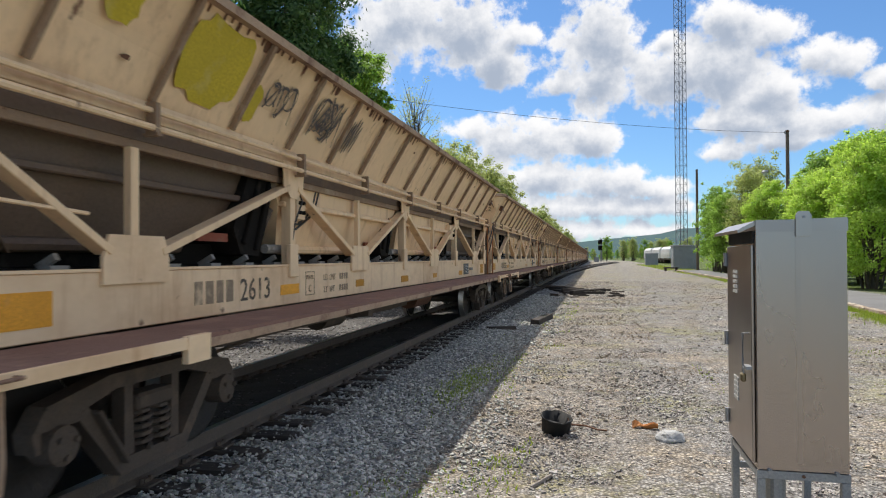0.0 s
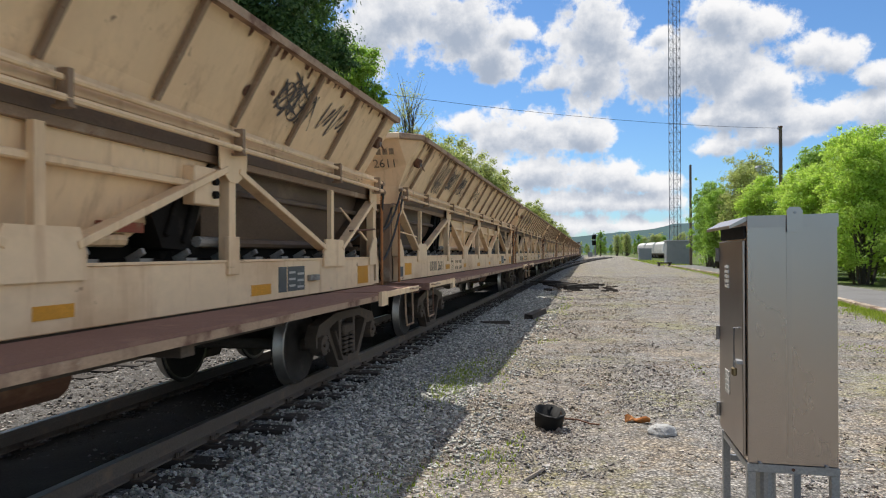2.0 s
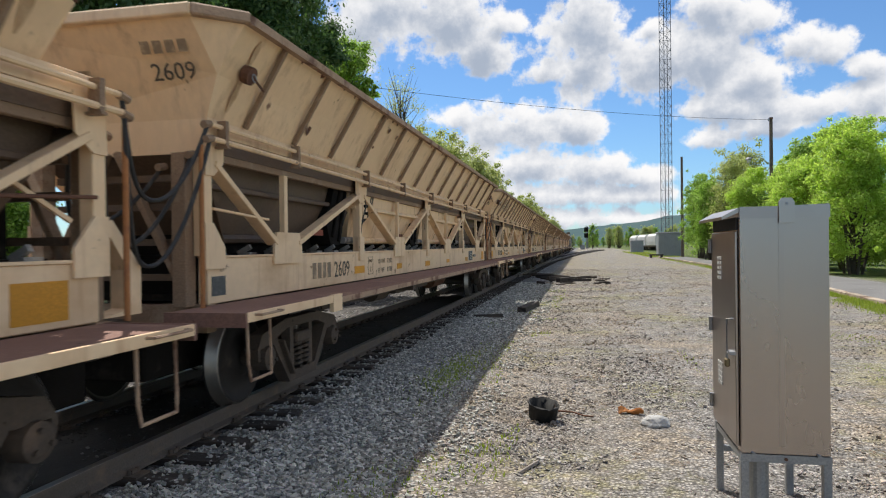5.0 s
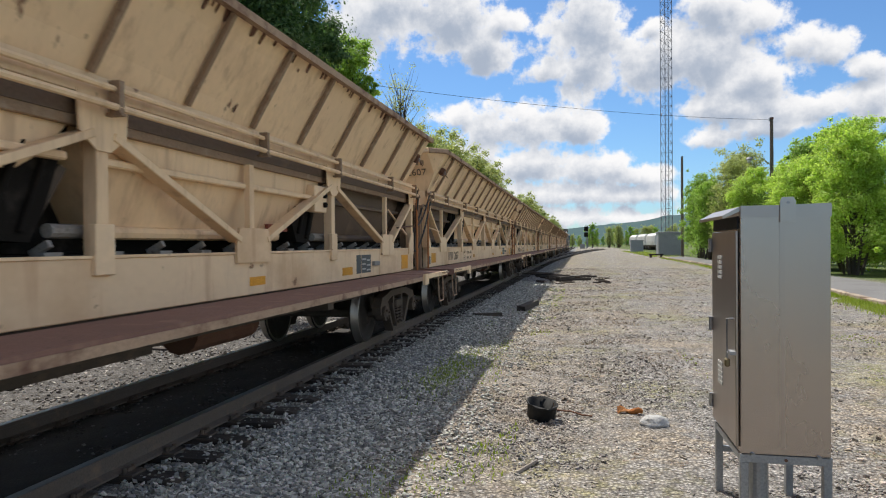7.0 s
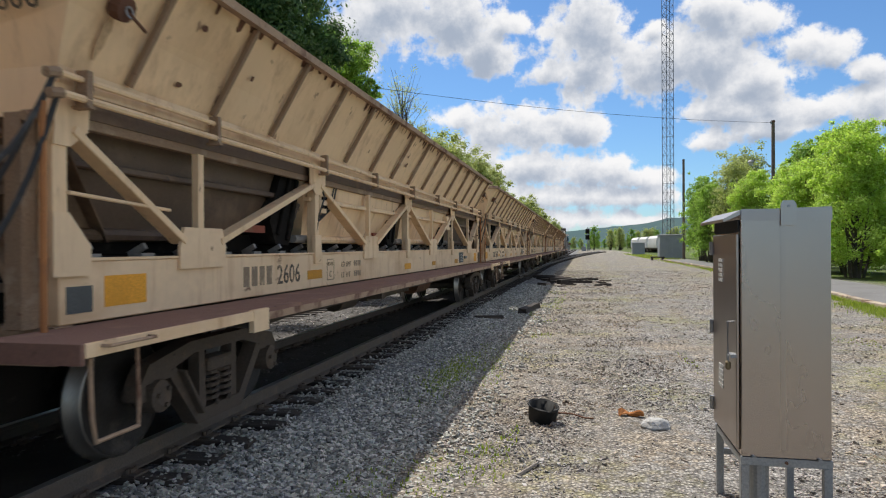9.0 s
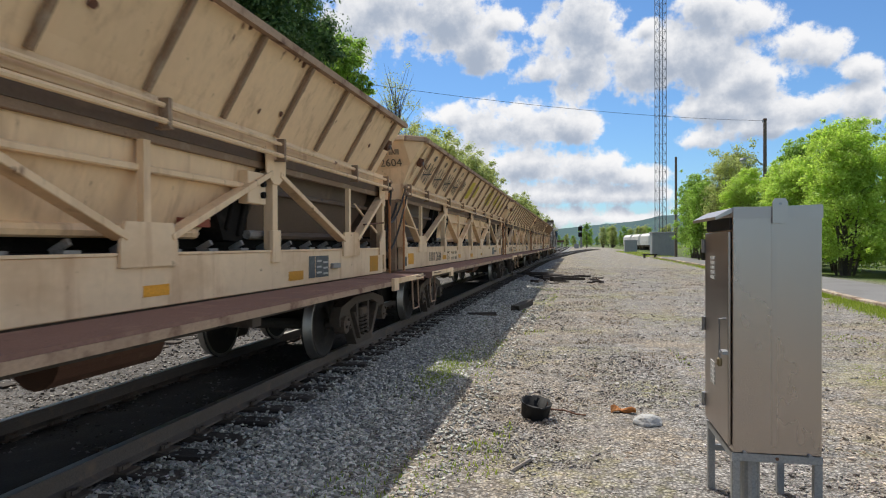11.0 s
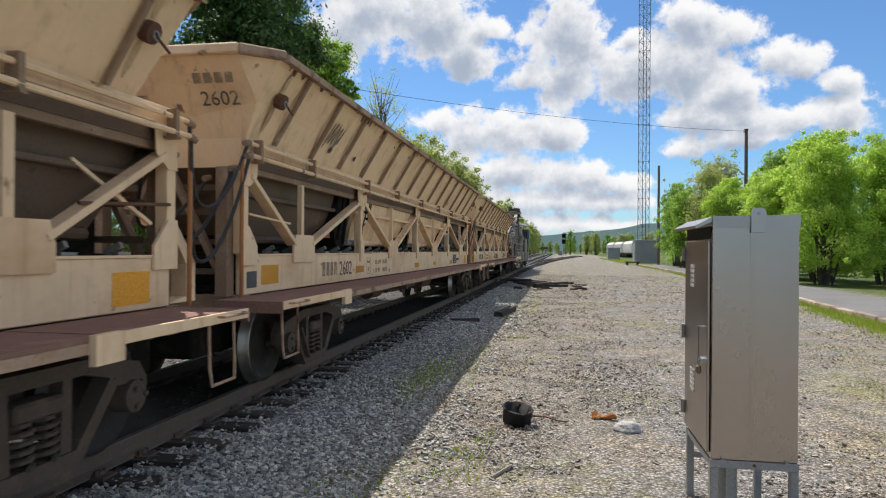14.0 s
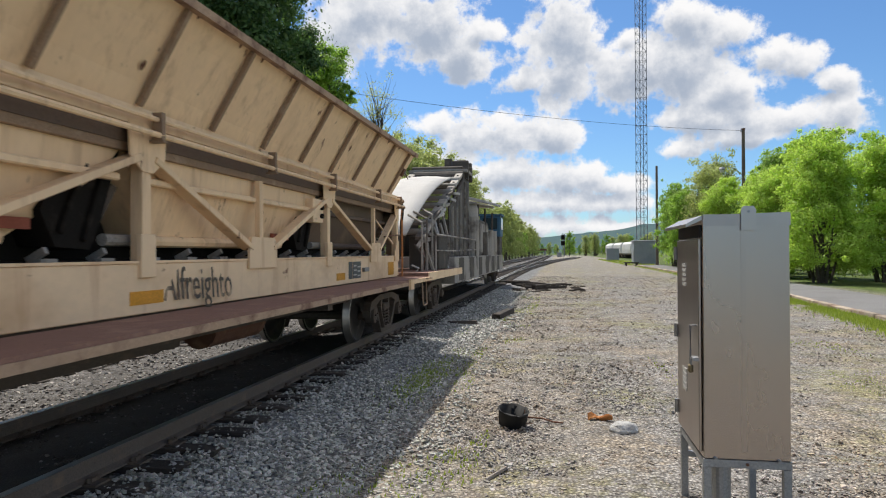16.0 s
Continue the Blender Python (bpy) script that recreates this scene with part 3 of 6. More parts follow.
def stones(name, mat, label, places, seed):
    rnd = random.Random(seed)
    verts, faces = [], []
    for x, y, z, s in places:
        base, fs = (CUBE, CFACES) if rnd.random() < 0.6 else (OCTA, OFACES)
        k = 0.62 if base is CUBE else 1.0
        a, fl = rnd.uniform(0, math.tau), rnd.uniform(0.45, 0.85)
        tx, ty = rnd.uniform(-0.4, 0.4), rnd.uniform(-0.4, 0.4)
        ca, sa = math.cos(a), math.sin(a)
        o = len(verts)
        el = rnd.uniform(0.7, 1.35)
        for bx, by, bz in base:
            vx = (bx + rnd.uniform(-0.35, 0.35)) * s * k * el
            vy = (by + rnd.uniform(-0.35, 0.35)) * s * k
            vz = (bz + rnd.uniform(-0.3, 0.3)) * s * k * fl
            vz += tx * vx + ty * vy
            verts.append((x + vx * ca - vy * sa, y + vx * sa + vy * ca, z + vz + s * 0.25))
        faces += [tuple(o + i for i in f) for f in fs]
    me = bpy.data.meshes.new(name)
    me.from_pydata(verts, [], faces)
    ob = part(name, me, mat)
    tagged(ob, label, "gravel", kind="stuff")
    return ob


def scatter_stones():
    rnd = random.Random(5)

    def along(lo, hi):
        return lo * (hi / lo) ** rnd.random()

    bal, gauge_stones, old = [], [], []
    for _ in range(26000):
        y = along(3.2, 32)
        x = rnd.uniform(-3.35, -1.45) if rnd.random() < 0.93 else rnd.uniform(-1.6, -0.9)
        bal.append((x, y, bed(x), rnd.uniform(0.014, 0.03) * (1.0 if y < 14 else 1.4)))
    for _ in range(6500):
        y = along(4.5, 30)
        if rnd.random() < 0.45:
            x = rnd.uniform(-4.9, -3.52)
            gauge_stones.append((x, y, 0.128, rnd.uniform(0.010, 0.022)))
        else:
            x = rnd.uniform(-7.3, -5.1)
            old.append((x, y, bed(x), rnd.uniform(0.016, 0.03)))
    stones("old_ballast", "old_stone", "dirty brown ballast between the two lines", old, 15)
    stones("soiled_ballast", "soiled_shaded", "oily ballast between the rails, darkened for the train's shade", gauge_stones, 14)
    for _ in range(900):
        y = along(3.5, 24)
        bal.append((rnd.uniform(-3.3, -2.85), y, 0.115, rnd.uniform(0.012, 0.026)))
    stones("track_ballast", "ballast", "loose grey crushed-stone ballast on the track shoulder", bal, 11)
    gra = []
    for _ in range(84000):
        y = along(3.6, 52)
        x = rnd.uniform(-1.9, min(8.2, 0.4 + y * 0.52))
        if x > 1.3 and y > 6 and rnd.random() < 0.55:
            continue
        big = rnd.random()
        grow = 1.0 if y < 8 else 1.15 if y < 14 else 1.35 if y < 26 else 1.6
        gra.append((x, y, -0.002, (rnd.uniform(0.006, 0.014) if big < 0.93 else rnd.uniform(0.014, 0.03)) * grow))
    stones("gravel_chippings", "gravel", "scattered mixed gravel chippings on the yard surface", gra, 12)


scatter_stones()

def build_track_dirt():
    """Oily dirt packed between the rails, almost level with the ties, its colour darkened for the train's shade."""
    xs = [-4.90 + 1.36 * k / 17 for k in range(18)]
    ys = [1.0 + 0.11 * k for k in range(360)]
    verts = [(x, y, 0.137 + 0.020 * noise.noise((x * 2.2, y * 2.2, 5)) + 0.012 * noise.noise((x * 9, y * 9, 2)) - (0.03 if x < -4.85 or x > -3.6 else 0)) for y in ys for x in xs]
    faces = [(j * 18 + i, j * 18 + i + 1, (j + 1) * 18 + i + 1, (j + 1) * 18 + i) for j in range(359) for i in range(17)]
    me = bpy.data.meshes.new("track_dirt")
    me.from_pydata(verts, [], faces)
    tagged(part("track_dirt", me, "oily_shaded_dirt", smooth=True), "packed oily dirt between the rails, darkened for the train's shade", "ground", kind="structure")


build_track_dirt()

# ---- tracks ----


def rail_section(w=1.0):
    return [(-0.07, -0.17), (0.07, -0.17), (0.07, -0.155), (0.012, -0.13), (0.012, -0.045), (0.036, -0.035), (0.036, -0.004), (0.03, 0.0), (-0.03, 0.0), (-0.036, -0.004), (-0.036, -0.035), (-0.012, -0.045), (-0.012, -0.13), (-0.07, -0.155)]


def rail_mesh(line, off):
    """A rail swept along a line of (x, y, z), off to its right."""
    bm = bmesh.new()
    pts = [Vector(p) for p in line]
    rings = []
    for i, p in enumerate(pts):
        d = pts[min(i + 1, len(pts) - 1)] - pts[max(i - 1, 0)]
        d.z = 0
        d.normalize()
        r = Vector((d.y, -d.x, 0))
        rings.append([bm.verts.new(p + r * (off + u) + Vector((0, 0, v))) for u, v in rail_section()])
    n = len(rings[0])
    tops = []
    for a, b in zip(rings, rings[1:]):
        for k in range(n):
            f = bm.faces.new((a[k], a[(k + 1) % n], b[(k + 1) % n], b[k]))
            if k in (6, 7, 8):
                tops.append(f)
    bm.faces.new(rings[0])
    bm.faces.new(rings[-1])
    bmesh.ops.recalc_face_normals(bm, faces=bm.faces)
    for f in tops:
        f.material_index = 1
    me = bpy.data.meshes.new("rail")
    bm.to_mesh(me)
    bm.free()
    me.materials.append(M["rail"])
    me.materials.append(M["tread"])
    return me


def tie_mesh(seed, lx=2.6):
    rnd = random.Random(seed)
    bm = B(-lx / 2, lx / 2, -0.115, 0.115, -0.17, 0, bevel=0.012)
    for v in bm.verts:
        v.co += Vector((rnd.uniform(-0.03, 0.03), rnd.uniform(-0.008, 0.008), rnd.uniform(-0.006, 0.004)))
    me = mesh_from(bm, "tie")
    me.materials.append(M["tie"])
    return me


def spike_mesh():
    bm = B(-0.18, 0.18, -0.085, 0.085, 0.0, 0.016)
    for sx in (-1, 1):
        for sy in (-0.05, 0.05):
            rod(bm, (sx * 0.095, sy, 0.01), (sx * 0.095, sy, 0.055), 0.016, 6)
        box(bm, sx * 0.085 - 0.025, sx * 0.085 + 0.025, -0.03, 0.03, 0.016, 0.045)
    me = mesh_from(bm, "tie_plate")
    me.materials.append(M["truck"])
    return me


TIES = [tie_mesh(k) for k in range(5)]
PLATE = spike_mesh()


def track(label, line, near, step=0.527, own=True):
    root = tagged(new("railway_track"), label, "railway track", kind="structure")
    for off in (-0.76, 0.76):
        part("rail", rail_mesh(line, off), "rail", root)
    rnd = random.Random(len(line))
    pts = [Vector(p) for p in line]
    length, y, seg = 0, 0.0, 0
    ties = []
    for a, b in zip(pts, pts[1:]):
        d = b - a
        n = d.length
        while y < n:
            ties.append((a + d * (y / n), math.atan2(-d.x, d.y)))
            y += step
        y -= n
    joined = bmesh.new()
    count = 0
    for c, ang in ties:
        m = Matrix.Translation((c.x + rnd.uniform(-0.04, 0.04), c.y + rnd.uniform(-0.02, 0.02), c.z - 0.168 - rnd.uniform(0, 0.012))) @ Matrix.Rotation(ang + rnd.uniform(-0.012, 0.012), 4, "Z")
        if own and near[0] < c.y < near[1]:
            ob = part("tie", rnd.choice(TIES), "tie", root)
            ob.matrix_local = m
            if c.y < 30:
                for off in (-0.76, 0.76):
                    p = part("tie_plate", PLATE, "rust", root)
                    p.matrix_local = Matrix.Translation((c.x + off, c.y, c.z - 0.174))
        elif c.y < 330:
            bmesh.ops.create_cube(joined, size=1, matrix=m @ Matrix.Translation((0, 0, -0.08)) @ Matrix.Diagonal((2.6, 0.23, 0.16, 1)))
    if len(joined.verts):
        ob = part("far_ties", joined, "tie", root)
        tagged(ob, "distant timber ties", kind="stuff")
    else:
        joined.free()
    return root


def straight(x, y0, y1, z):
    return [(x, y0 + (y1 - y0) * k / 12, z) for k in range(13)]


track("running line of steel rails on timber ties in grey ballast", straight(TRACK_X, -12, 420, RAIL_Z), (1, 95))
track("second line of rusty rails on sunlit timber ties", straight(-8.25, -12, 420, RAIL_Z - 0.02), (2, 60))
track("siding curving away from the running line over gravel", [(-4.1 + 11.5 * (max(0, t - 0.08)) ** 1.7, 36 + 175 * t, RAIL_Z - 0.03) for t in [k / 16 for k in range(17)]], (0, 0), own=False)

# ---- the ballast train ----
POSTS = (0.0, 4.26, 8.76, 13.22, 17.50)
NODES = (1.65, 6.44, 10.96, 15.78)
LEN = 17.50
SX = 0.90          # half-width over the side trusses
SILL0, SILL1, CHORD0, CHORD1 = 1.05, 1.47, 2.44, 2.56
BAND, RIMZ = 2.73, 3.58
HOPPER_END = LEN - 0.55


def bogie(parent, y):
    """A three-piece truck: side frames with springs, wheels and bearings."""
    truck = part("truck", B(-0.85, 0.85, y - 0.2, y + 0.2, 0.42, 0.72, bevel=0.03), "truck", parent)
    wb = 0.89
    for ax in (y - wb, y + wb):
        wheelset = part("axle", rod(bmesh.new(), (-1.0, 0, 0), (1.0, 0, 0), 0.07, 12), "truck", truck)
        turning = [wheelset]
        for s in (-1, 1):
            prof = [(0.05, 0.10), (0.16, 0.10), (0.19, 0.055), (0.36, 0.035), (0.40, 0.075), (0.445, 0.075), (0.457, 0.065), (0.462, -0.03), (0.49, -0.04), (0.485, -0.065), (0.44, -0.065), (0.38, -0.045), (0.17, -0.03), (0.05, -0.03)]
            bm = lathe(prof, 32, "X")
            for v in bm.verts:
                v.co.x *= s
            bmesh.ops.translate(bm, verts=bm.verts, vec=(s * 0.755, 0, 0))
            me = mesh_from(bm, "wheel")
            me.materials.append(M["wheel"])
            me.materials.append(M["tread"])
            for f in me.polygons:
                f.use_smooth = True
                c = Vector((f.center.y, f.center.z)).length
                if 0.447 < c < 0.484:
                    f.material_index = 1
            turning.append(part("wheel", me, "wheel", truck))
            ob = part("bearing_cap", lathe([(0.02, s * 1.17), (0.07, s * 1.17), (0.12, s * 1.15), (0.125, s * 1.00), (0.09, s * 0.95)], 16, "X"), "truck", truck)
            turning.append(ob)
            for k in range(3):
                a = k * math.tau / 3 + 0.4
                bm = rod(bmesh.new(), (s * 1.16, 0.07 * math.cos(a), 0.07 * math.sin(a)), (s * 1.19, 0.07 * math.cos(a), 0.07 * math.sin(a)), 0.02, 6)
                turning.append(part("cap_bolt", bm, "truck", truck))
        for ob in turning:
            ob.location = (0, ax, 0.457)
    for s in (-1, 1):
        bm = bmesh.new()
        x0, x1 = (0.97, 1.11) if s > 0 else (-1.11, -0.97)

        def slab(pts, t=0.0):
            f = poly(bm, [(x0 + t, p[0] + y, p[1]) for p in pts])
            r = bmesh.ops.extrude_face_region(bm, geom=[f])
            bmesh.ops.translate(bm, verts=[v for v in r["geom"] if isinstance(v, bmesh.types.BMVert)], vec=(x1 - x0 - 2 * t, 0, 0))
        slab([(-1.08, 0.56), (-0.98, 0.70), (-0.45, 0.80), (0.45, 0.80), (0.98, 0.70), (1.08, 0.56), (0.74, 0.56), (0.70, 0.62), (0.40, 0.70), (-0.40, 0.70), (-0.70, 0.62), (-0.74, 0.56)])
        slab([(-1.08, 0.56), (-1.06, 0.44), (-1.02, 0.44), (-1.02, 0.56)])
        slab([(1.08, 0.56), (1.06, 0.44), (1.02, 0.44), (1.02, 0.56)])
        for d in (-1, 1):
            slab([(d * 0.74, 0.58), (d * 0.66, 0.64), (d * 0.30, 0.20), (d * 0.36, 0.12)], 0.0)
            slab([(d * 0.30, 0.72), (d * 0.22, 0.72), (d * 0.20, 0.22), (d * 0.30, 0.22)], 0.02)
        slab([(-0.40, 0.22), (-0.36, 0.11), (0.36, 0.11), (0.40, 0.22)])
        part("side_frame", bm, "truck", truck)
        bmi = B(s * 1.035 - 0.09, s * 1.035 + 0.09, y - 0.2, y + 0.2, 0.50, 0.62, bevel=0.02)
        part("bolster_end", bmi, "truck", truck)
        for k in (-0.10, 0.10):
            coil = [(s * 1.06 + 0.068 * math.cos(q * 0.7854), y + k + 0.068 * math.sin(q * 0.7854), 0.23 + 0.27 * q / 40) for q in range(41)]
            part("spring", tube(coil, 0.019, 5), "truck", truck)
        part("brake_lever", beam(bmesh.new(), (s * 1.13, y - 0.62, 0.60), (s * 1.13, y - 0.34, 0.20), 0.03, 0.09, 0.008), "truck", truck)
        part("lever_mark", beam(bmesh.new(), (s * 1.1462, y - 0.57, 0.53), (s * 1.1462, y - 0.42, 0.315), 0.003, 0.03), "white_ink", truck)
    part("brake_beam", B(-0.7, 0.7, y - 0.38, y - 0.30, 0.34, 0.46), "truck", truck)
    return truck


def scrawl(rnd, u0, u1, v0, v1, style):
    """Hand-sprayed lines in a panel, as a list of strokes: "zig" tall jagged lines, "loop" rounded curls, "mesh" both crossed."""
    w, h = u1 - u0, v1 - v0
    lines = []

    def smooth(knots, n=7):
        out = []
        for i in range(len(knots) - 1):
            p0, p1, p2, p3 = (knots[max(0, min(len(knots) - 1, i + j))] for j in (-1, 0, 1, 2))
            for q in range(n):
                t = q / n
                out.append(tuple(0.5 * (2 * b + (c - a) * t + (2 * a - 5 * b + 4 * c - d) * t * t + (3 * b - a - 3 * c + d) * t ** 3) for a, b, c, d in zip(p0, p1, p2, p3)))
        return out + [knots[-1]]

    if style in ("zig", "mesh"):
        n = rnd.randint(5, 7)
        knots = []
        for i in range(n):
            u = u0 + w * (0.08 + 0.72 * i / (n - 1))
            knots.append((u + 0.10 * w, v1 - h * rnd.uniform(0.0, 0.25)))
            knots.append((u - 0.02 * w + rnd.uniform(-0.03, 0.03) * w, v0 + h * rnd.uniform(0.0, 0.35)))
        lines.append(smooth(knots, 5))
    if style in ("loop", "mesh"):
        for i in range(3 if style == "loop" else 2):
            c = u0 + w * (0.22 + 0.28 * i)
            r, g = w * rnd.uniform(0.12, 0.2), h * rnd.uniform(0.26, 0.42)
            m = v0 + h * rnd.uniform(0.4, 0.6)
            turn = rnd.uniform(0, 6)
            lines.append([(c + r * math.cos(turn + q * 0.35) * (1 - q * 0.012), m + g * math.sin(turn + q * 0.35) * (1 - q * 0.012)) for q in range(rnd.randint(14, 24))])
        lines.append(smooth([(u0 + w * 0.1, v0 + h * 0.2), (u0 + w * 0.4, v0 + h * 0.75), (u0 + w * 0.55, v0 + h * 0.1), (u1 - w * 0.2, v0 + h * 0.8), (u1, v0 + h * 0.05)]))
    if style == "mesh":
        for q in range(4):
            a = (u0 + w * rnd.uniform(0.05, 0.4), v0 + h * rnd.random())
            lines.append(smooth([a, (a[0] + w * 0.25, v0 + h * rnd.random()), (a[0] + w * rnd.uniform(0.4, 0.6), v0 + h * rnd.random())]))
    if style == "crown":
        x = [u0 + w * k / 4 for k in range(5)]
        lines.append(smooth([(x[0], v0 + h * 0.62), (x[1], v0 + h * 0.1), (x[1] + w * 0.05, v0 + h * 0.72), (x[2], v0 + h * 0.02), (x[2] + w * 0.1, v0 + h * 0.75), (x[3] + w * 0.02, v0), (x[3] + w * 0.15, v0 + h * 0.6), (x[4], v0 + h * 0.66)], 5))
        lines.append([(u0 + w * 0.55 + w * 0.10 * math.cos(q * 0.5), v0 + h * 0.93 + h * 0.06 * math.sin(q * 0.5)) for q in range(14)])
        lines.append([(x[0] + w * 0.2, v0 + h * 0.28), (x[4] - w * 0.05, v0 + h * 0.4)])
    return lines


def slant(u, v, out=0.006):
    """A place on the flared hopper side: u along the car, v from its foot (0) to its rim (1)."""
    x = 0.92 + (1.38 - 0.92) * v
    z = BAND + (3.52 - BAND) * v
    return Vector((x + out * 0.86, u, z - out * 0.5))


def strokes(lines, w, out=0.006):
    bm = bmesh.new()
    for pts in lines:
        for i, ((u, v), (u2, v2)) in enumerate(zip(pts, pts[1:])):
            a, b = slant(u, v, out), slant(u2, v2, out)
            if (b - a).length > 0.004:
                side = (b - a).cross(Vector((0.86, 0, -0.5))).normalized() * w * (0.35 + 0.2 * math.sin(i * 0.9))
                poly(bm, [a - side, b - side, b + side, a + side])
    return bm


def hopper_car():
    car = new("ballast_hopper_car")
    # side sills, walkways and trusses
    for s in (1, -1):
        part("side_sill", B(min(s * 0.80, s * SX), max(s * 0.80, s * SX), 0, LEN, SILL0, SILL1, bevel=0.008), "paint_pale", car)
        part("sill_flange", B(min(s * 0.80, s * (SX + 0.012)), max(s * 0.80, s * (SX + 0.012)), 0.003, LEN - 0.003, SILL1, SILL1 + 0.02), "paint_pale", car)
        part("walkway", B(min(s * SX, s * 1.58), max(s * SX, s * 1.58), 1.35, LEN - 1.75, 1.005, 1.035), "walkway", car)
        part("walkway_edge", B(min(s * 1.555, s * 1.585), max(s * 1.555, s * 1.585), 1.35, LEN - 1.75, 0.94, 1.004), "rustrim", car)
        for y0, y1, c in ((-0.63, 1.35, -1), (LEN - 1.75, LEN + 0.02, 1)):
            part("end_platform", B(min(s * SX, s * 1.60), max(s * SX, s * 1.60), y0, y1, 1.01, 1.04), "walkway", car)
            part("platform_edge", B(min(s * 1.60, s * 1.625), max(s * 1.60, s * 1.625), y0, y1, 0.965, 1.045, bevel=0.004), "paint_pale", car)
            e = y0 if c < 0 else y1
            part("platform_end", B(min(s * SX, s * 1.62), max(s * SX, s * 1.62), e - 0.03 if c < 0 else e, e if c < 0 else e + 0.03, 0.93, 1.045), "walkway", car)
            tab = 1.35 if c < 0 else LEN - 1.75
            part("platform_tab", B(min(s * 1.585, s * 1.63), max(s * 1.585, s * 1.63), tab - 0.13, tab + 0.13, 0.87, 1.05), "paint_pale", car)
            # stirrup step and grab iron
            a, b = (0.05, 0.42) if c > 0 else (0.42, 0.05)
            y_a = e - c * 0.12
            y_b = e - c * 0.52
            part("stirrup_step", tube([(s * 1.55, y_a, 0.96), (s * 1.56, y_a, 0.62), (s * 1.57, y_a - c * 0.02, 0.48), (s * 1.57, y_b + c * 0.02, 0.48), (s * 1.56, y_b, 0.62), (s * 1.55, y_b, 0.96)], 0.014, 6), "rustrim", car)
            part("grab_iron", tube([(s * 1.62, y_a, 1.02), (s * 1.68, y_a, 1.02), (s * 1.68, y_b, 1.02), (s * 1.62, y_b, 1.02)], 0.011, 6), "rustrim", car)
        # set back and given the darker rib paint to deepen the slot's shade
        part("top_chord", B(min(s * 0.78, s * 0.845), max(s * 0.78, s * 0.845), 0.0, LEN, CHORD0 - 0.06, CHORD1 + 0.03, bevel=0.006), "rib", car)
        for i, y in enumerate(POSTS):
            w = 0.13 if i in (0, 4) else 0.12
            bm = B(min(s * 0.80, s * 0.915), max(s * 0.80, s * 0.915), y - w / 2, y + w / 2, SILL1 + 0.02, CHORD0 - 0.06, bevel=0.006)
            part("truss_post", bm, "paint", car)
            if i in (1, 2, 3):
                part("post_shoe", B(min(s * 0.88, s * 0.935), max(s * 0.88, s * 0.935), y - 0.10, y + 0.10, SILL1 - 0.12, SILL1 + 0.24, bevel=0.006), "paint_pale", car)
            else:
                d = 1 if i == 0 else -1
                part("corner_gusset", plate([(s * 0.905, y - d * 0.075, SILL1 - 0.10), (s * 0.905, y + d * 0.26, SILL1 - 0.10), (s * 0.905, y + d * 0.26, SILL1 + 0.10), (s * 0.905, y + d * 0.06, SILL1 + 0.32), (s * 0.905, y - d * 0.075, SILL1 + 0.32)], 0.025, (s, 0, 0)), "paint_pale", car)
            part("node_plate", plate([(s * 0.915, max(-0.06, y - 0.26), CHORD1 + 0.06), (s * 0.915, min(LEN + 0.06, y + 0.26), CHORD1 + 0.06), (s * 0.915, min(LEN + 0.06, y + 0.24), CHORD0 - 0.10), (s * 0.915, y + 0.07, CHORD0 - 0.22), (s * 0.915, y - 0.07, CHORD0 - 0.22), (s * 0.915, max(-0.06, y - 0.24), CHORD0 - 0.10)], 0.015, (s, 0, 0)), "paint", car)
        for i, y in enumerate(NODES):
            part("gusset_plate", plate([(s * 0.905, y - 0.36, SILL1 - 0.09), (s * 0.905, y + 0.36, SILL1 - 0.09), (s * 0.905, y + 0.36, SILL1 + 0.10), (s * 0.905, y + 0.30, SILL1 + 0.26), (s * 0.905, y - 0.30, SILL1 + 0.26), (s * 0.905, y - 0.36, SILL1 + 0.10)], 0.028, (s, 0, 0)), "paint_pale", car)
            part("hanger", B(min(s * 0.84, s * 0.90), max(s * 0.84, s * 0.90), y - 0.045, y + 0.045, SILL1 + 0.26, CHORD0 - 0.06), "paint", car)
            for a in (POSTS[i], POSTS[i + 1]):
                d = 1 if a > y else -1
                p = Vector((s * 0.875, y + d * 0.28, SILL1 + 0.14))
                q = Vector((s * 0.875, a - d * 0.10, CHORD0 - 0.10))
                part("diagonal_brace", beam(bmesh.new(), p, q, 0.06, 0.14, 0.006), "paint", car)
        # air and control pipes with their clamps
        part("pipe", tube([(s * 1.0, -0.12, 2.66), (s * 1.0, 0.2, 2.66), (s * 1.0, LEN - 0.2, 2.66), (s * 1.0, LEN + 0.12, 2.66)], 0.023, 8), "paint", car)
        part("pipe", tube([(s * 1.02, -0.14, 2.53), (s * 1.02, LEN + 0.14, 2.53)], 0.026, 8), "paint", car)
        for y in (0.12, 1.72, 4.3, 6.43, 8.8, 11.05, 13.2, 15.72, LEN - 0.12):
            bm = B(min(s * 0.93, s * 1.06), max(s * 0.93, s * 1.06), y - 0.03, y + 0.03, 2.47, 2.49)
            box(bm, s * 1.0 - 0.045, s * 1.0 + 0.045, y - 0.025, y + 0.025, 2.49, 2.72)
            part("pipe_clamp", bm, "rib", car)
    # flared upper hopper
    bx, tx = 0.92, 1.38
    ring = {}
    for sx in (1, -1):
        for e, d in ((0, -1), (HOPPER_END, 1)):
            ring[sx, d, "b"] = Vector((sx * bx, e + d * 0.02, BAND))
            ring[sx, d, "m"] = Vector((sx * (bx + 0.17), e + d * 0.12, BAND + 0.36))
            ring[sx, d, "s"] = Vector((sx * tx, e + d * 0.13, RIMZ - 0.06))
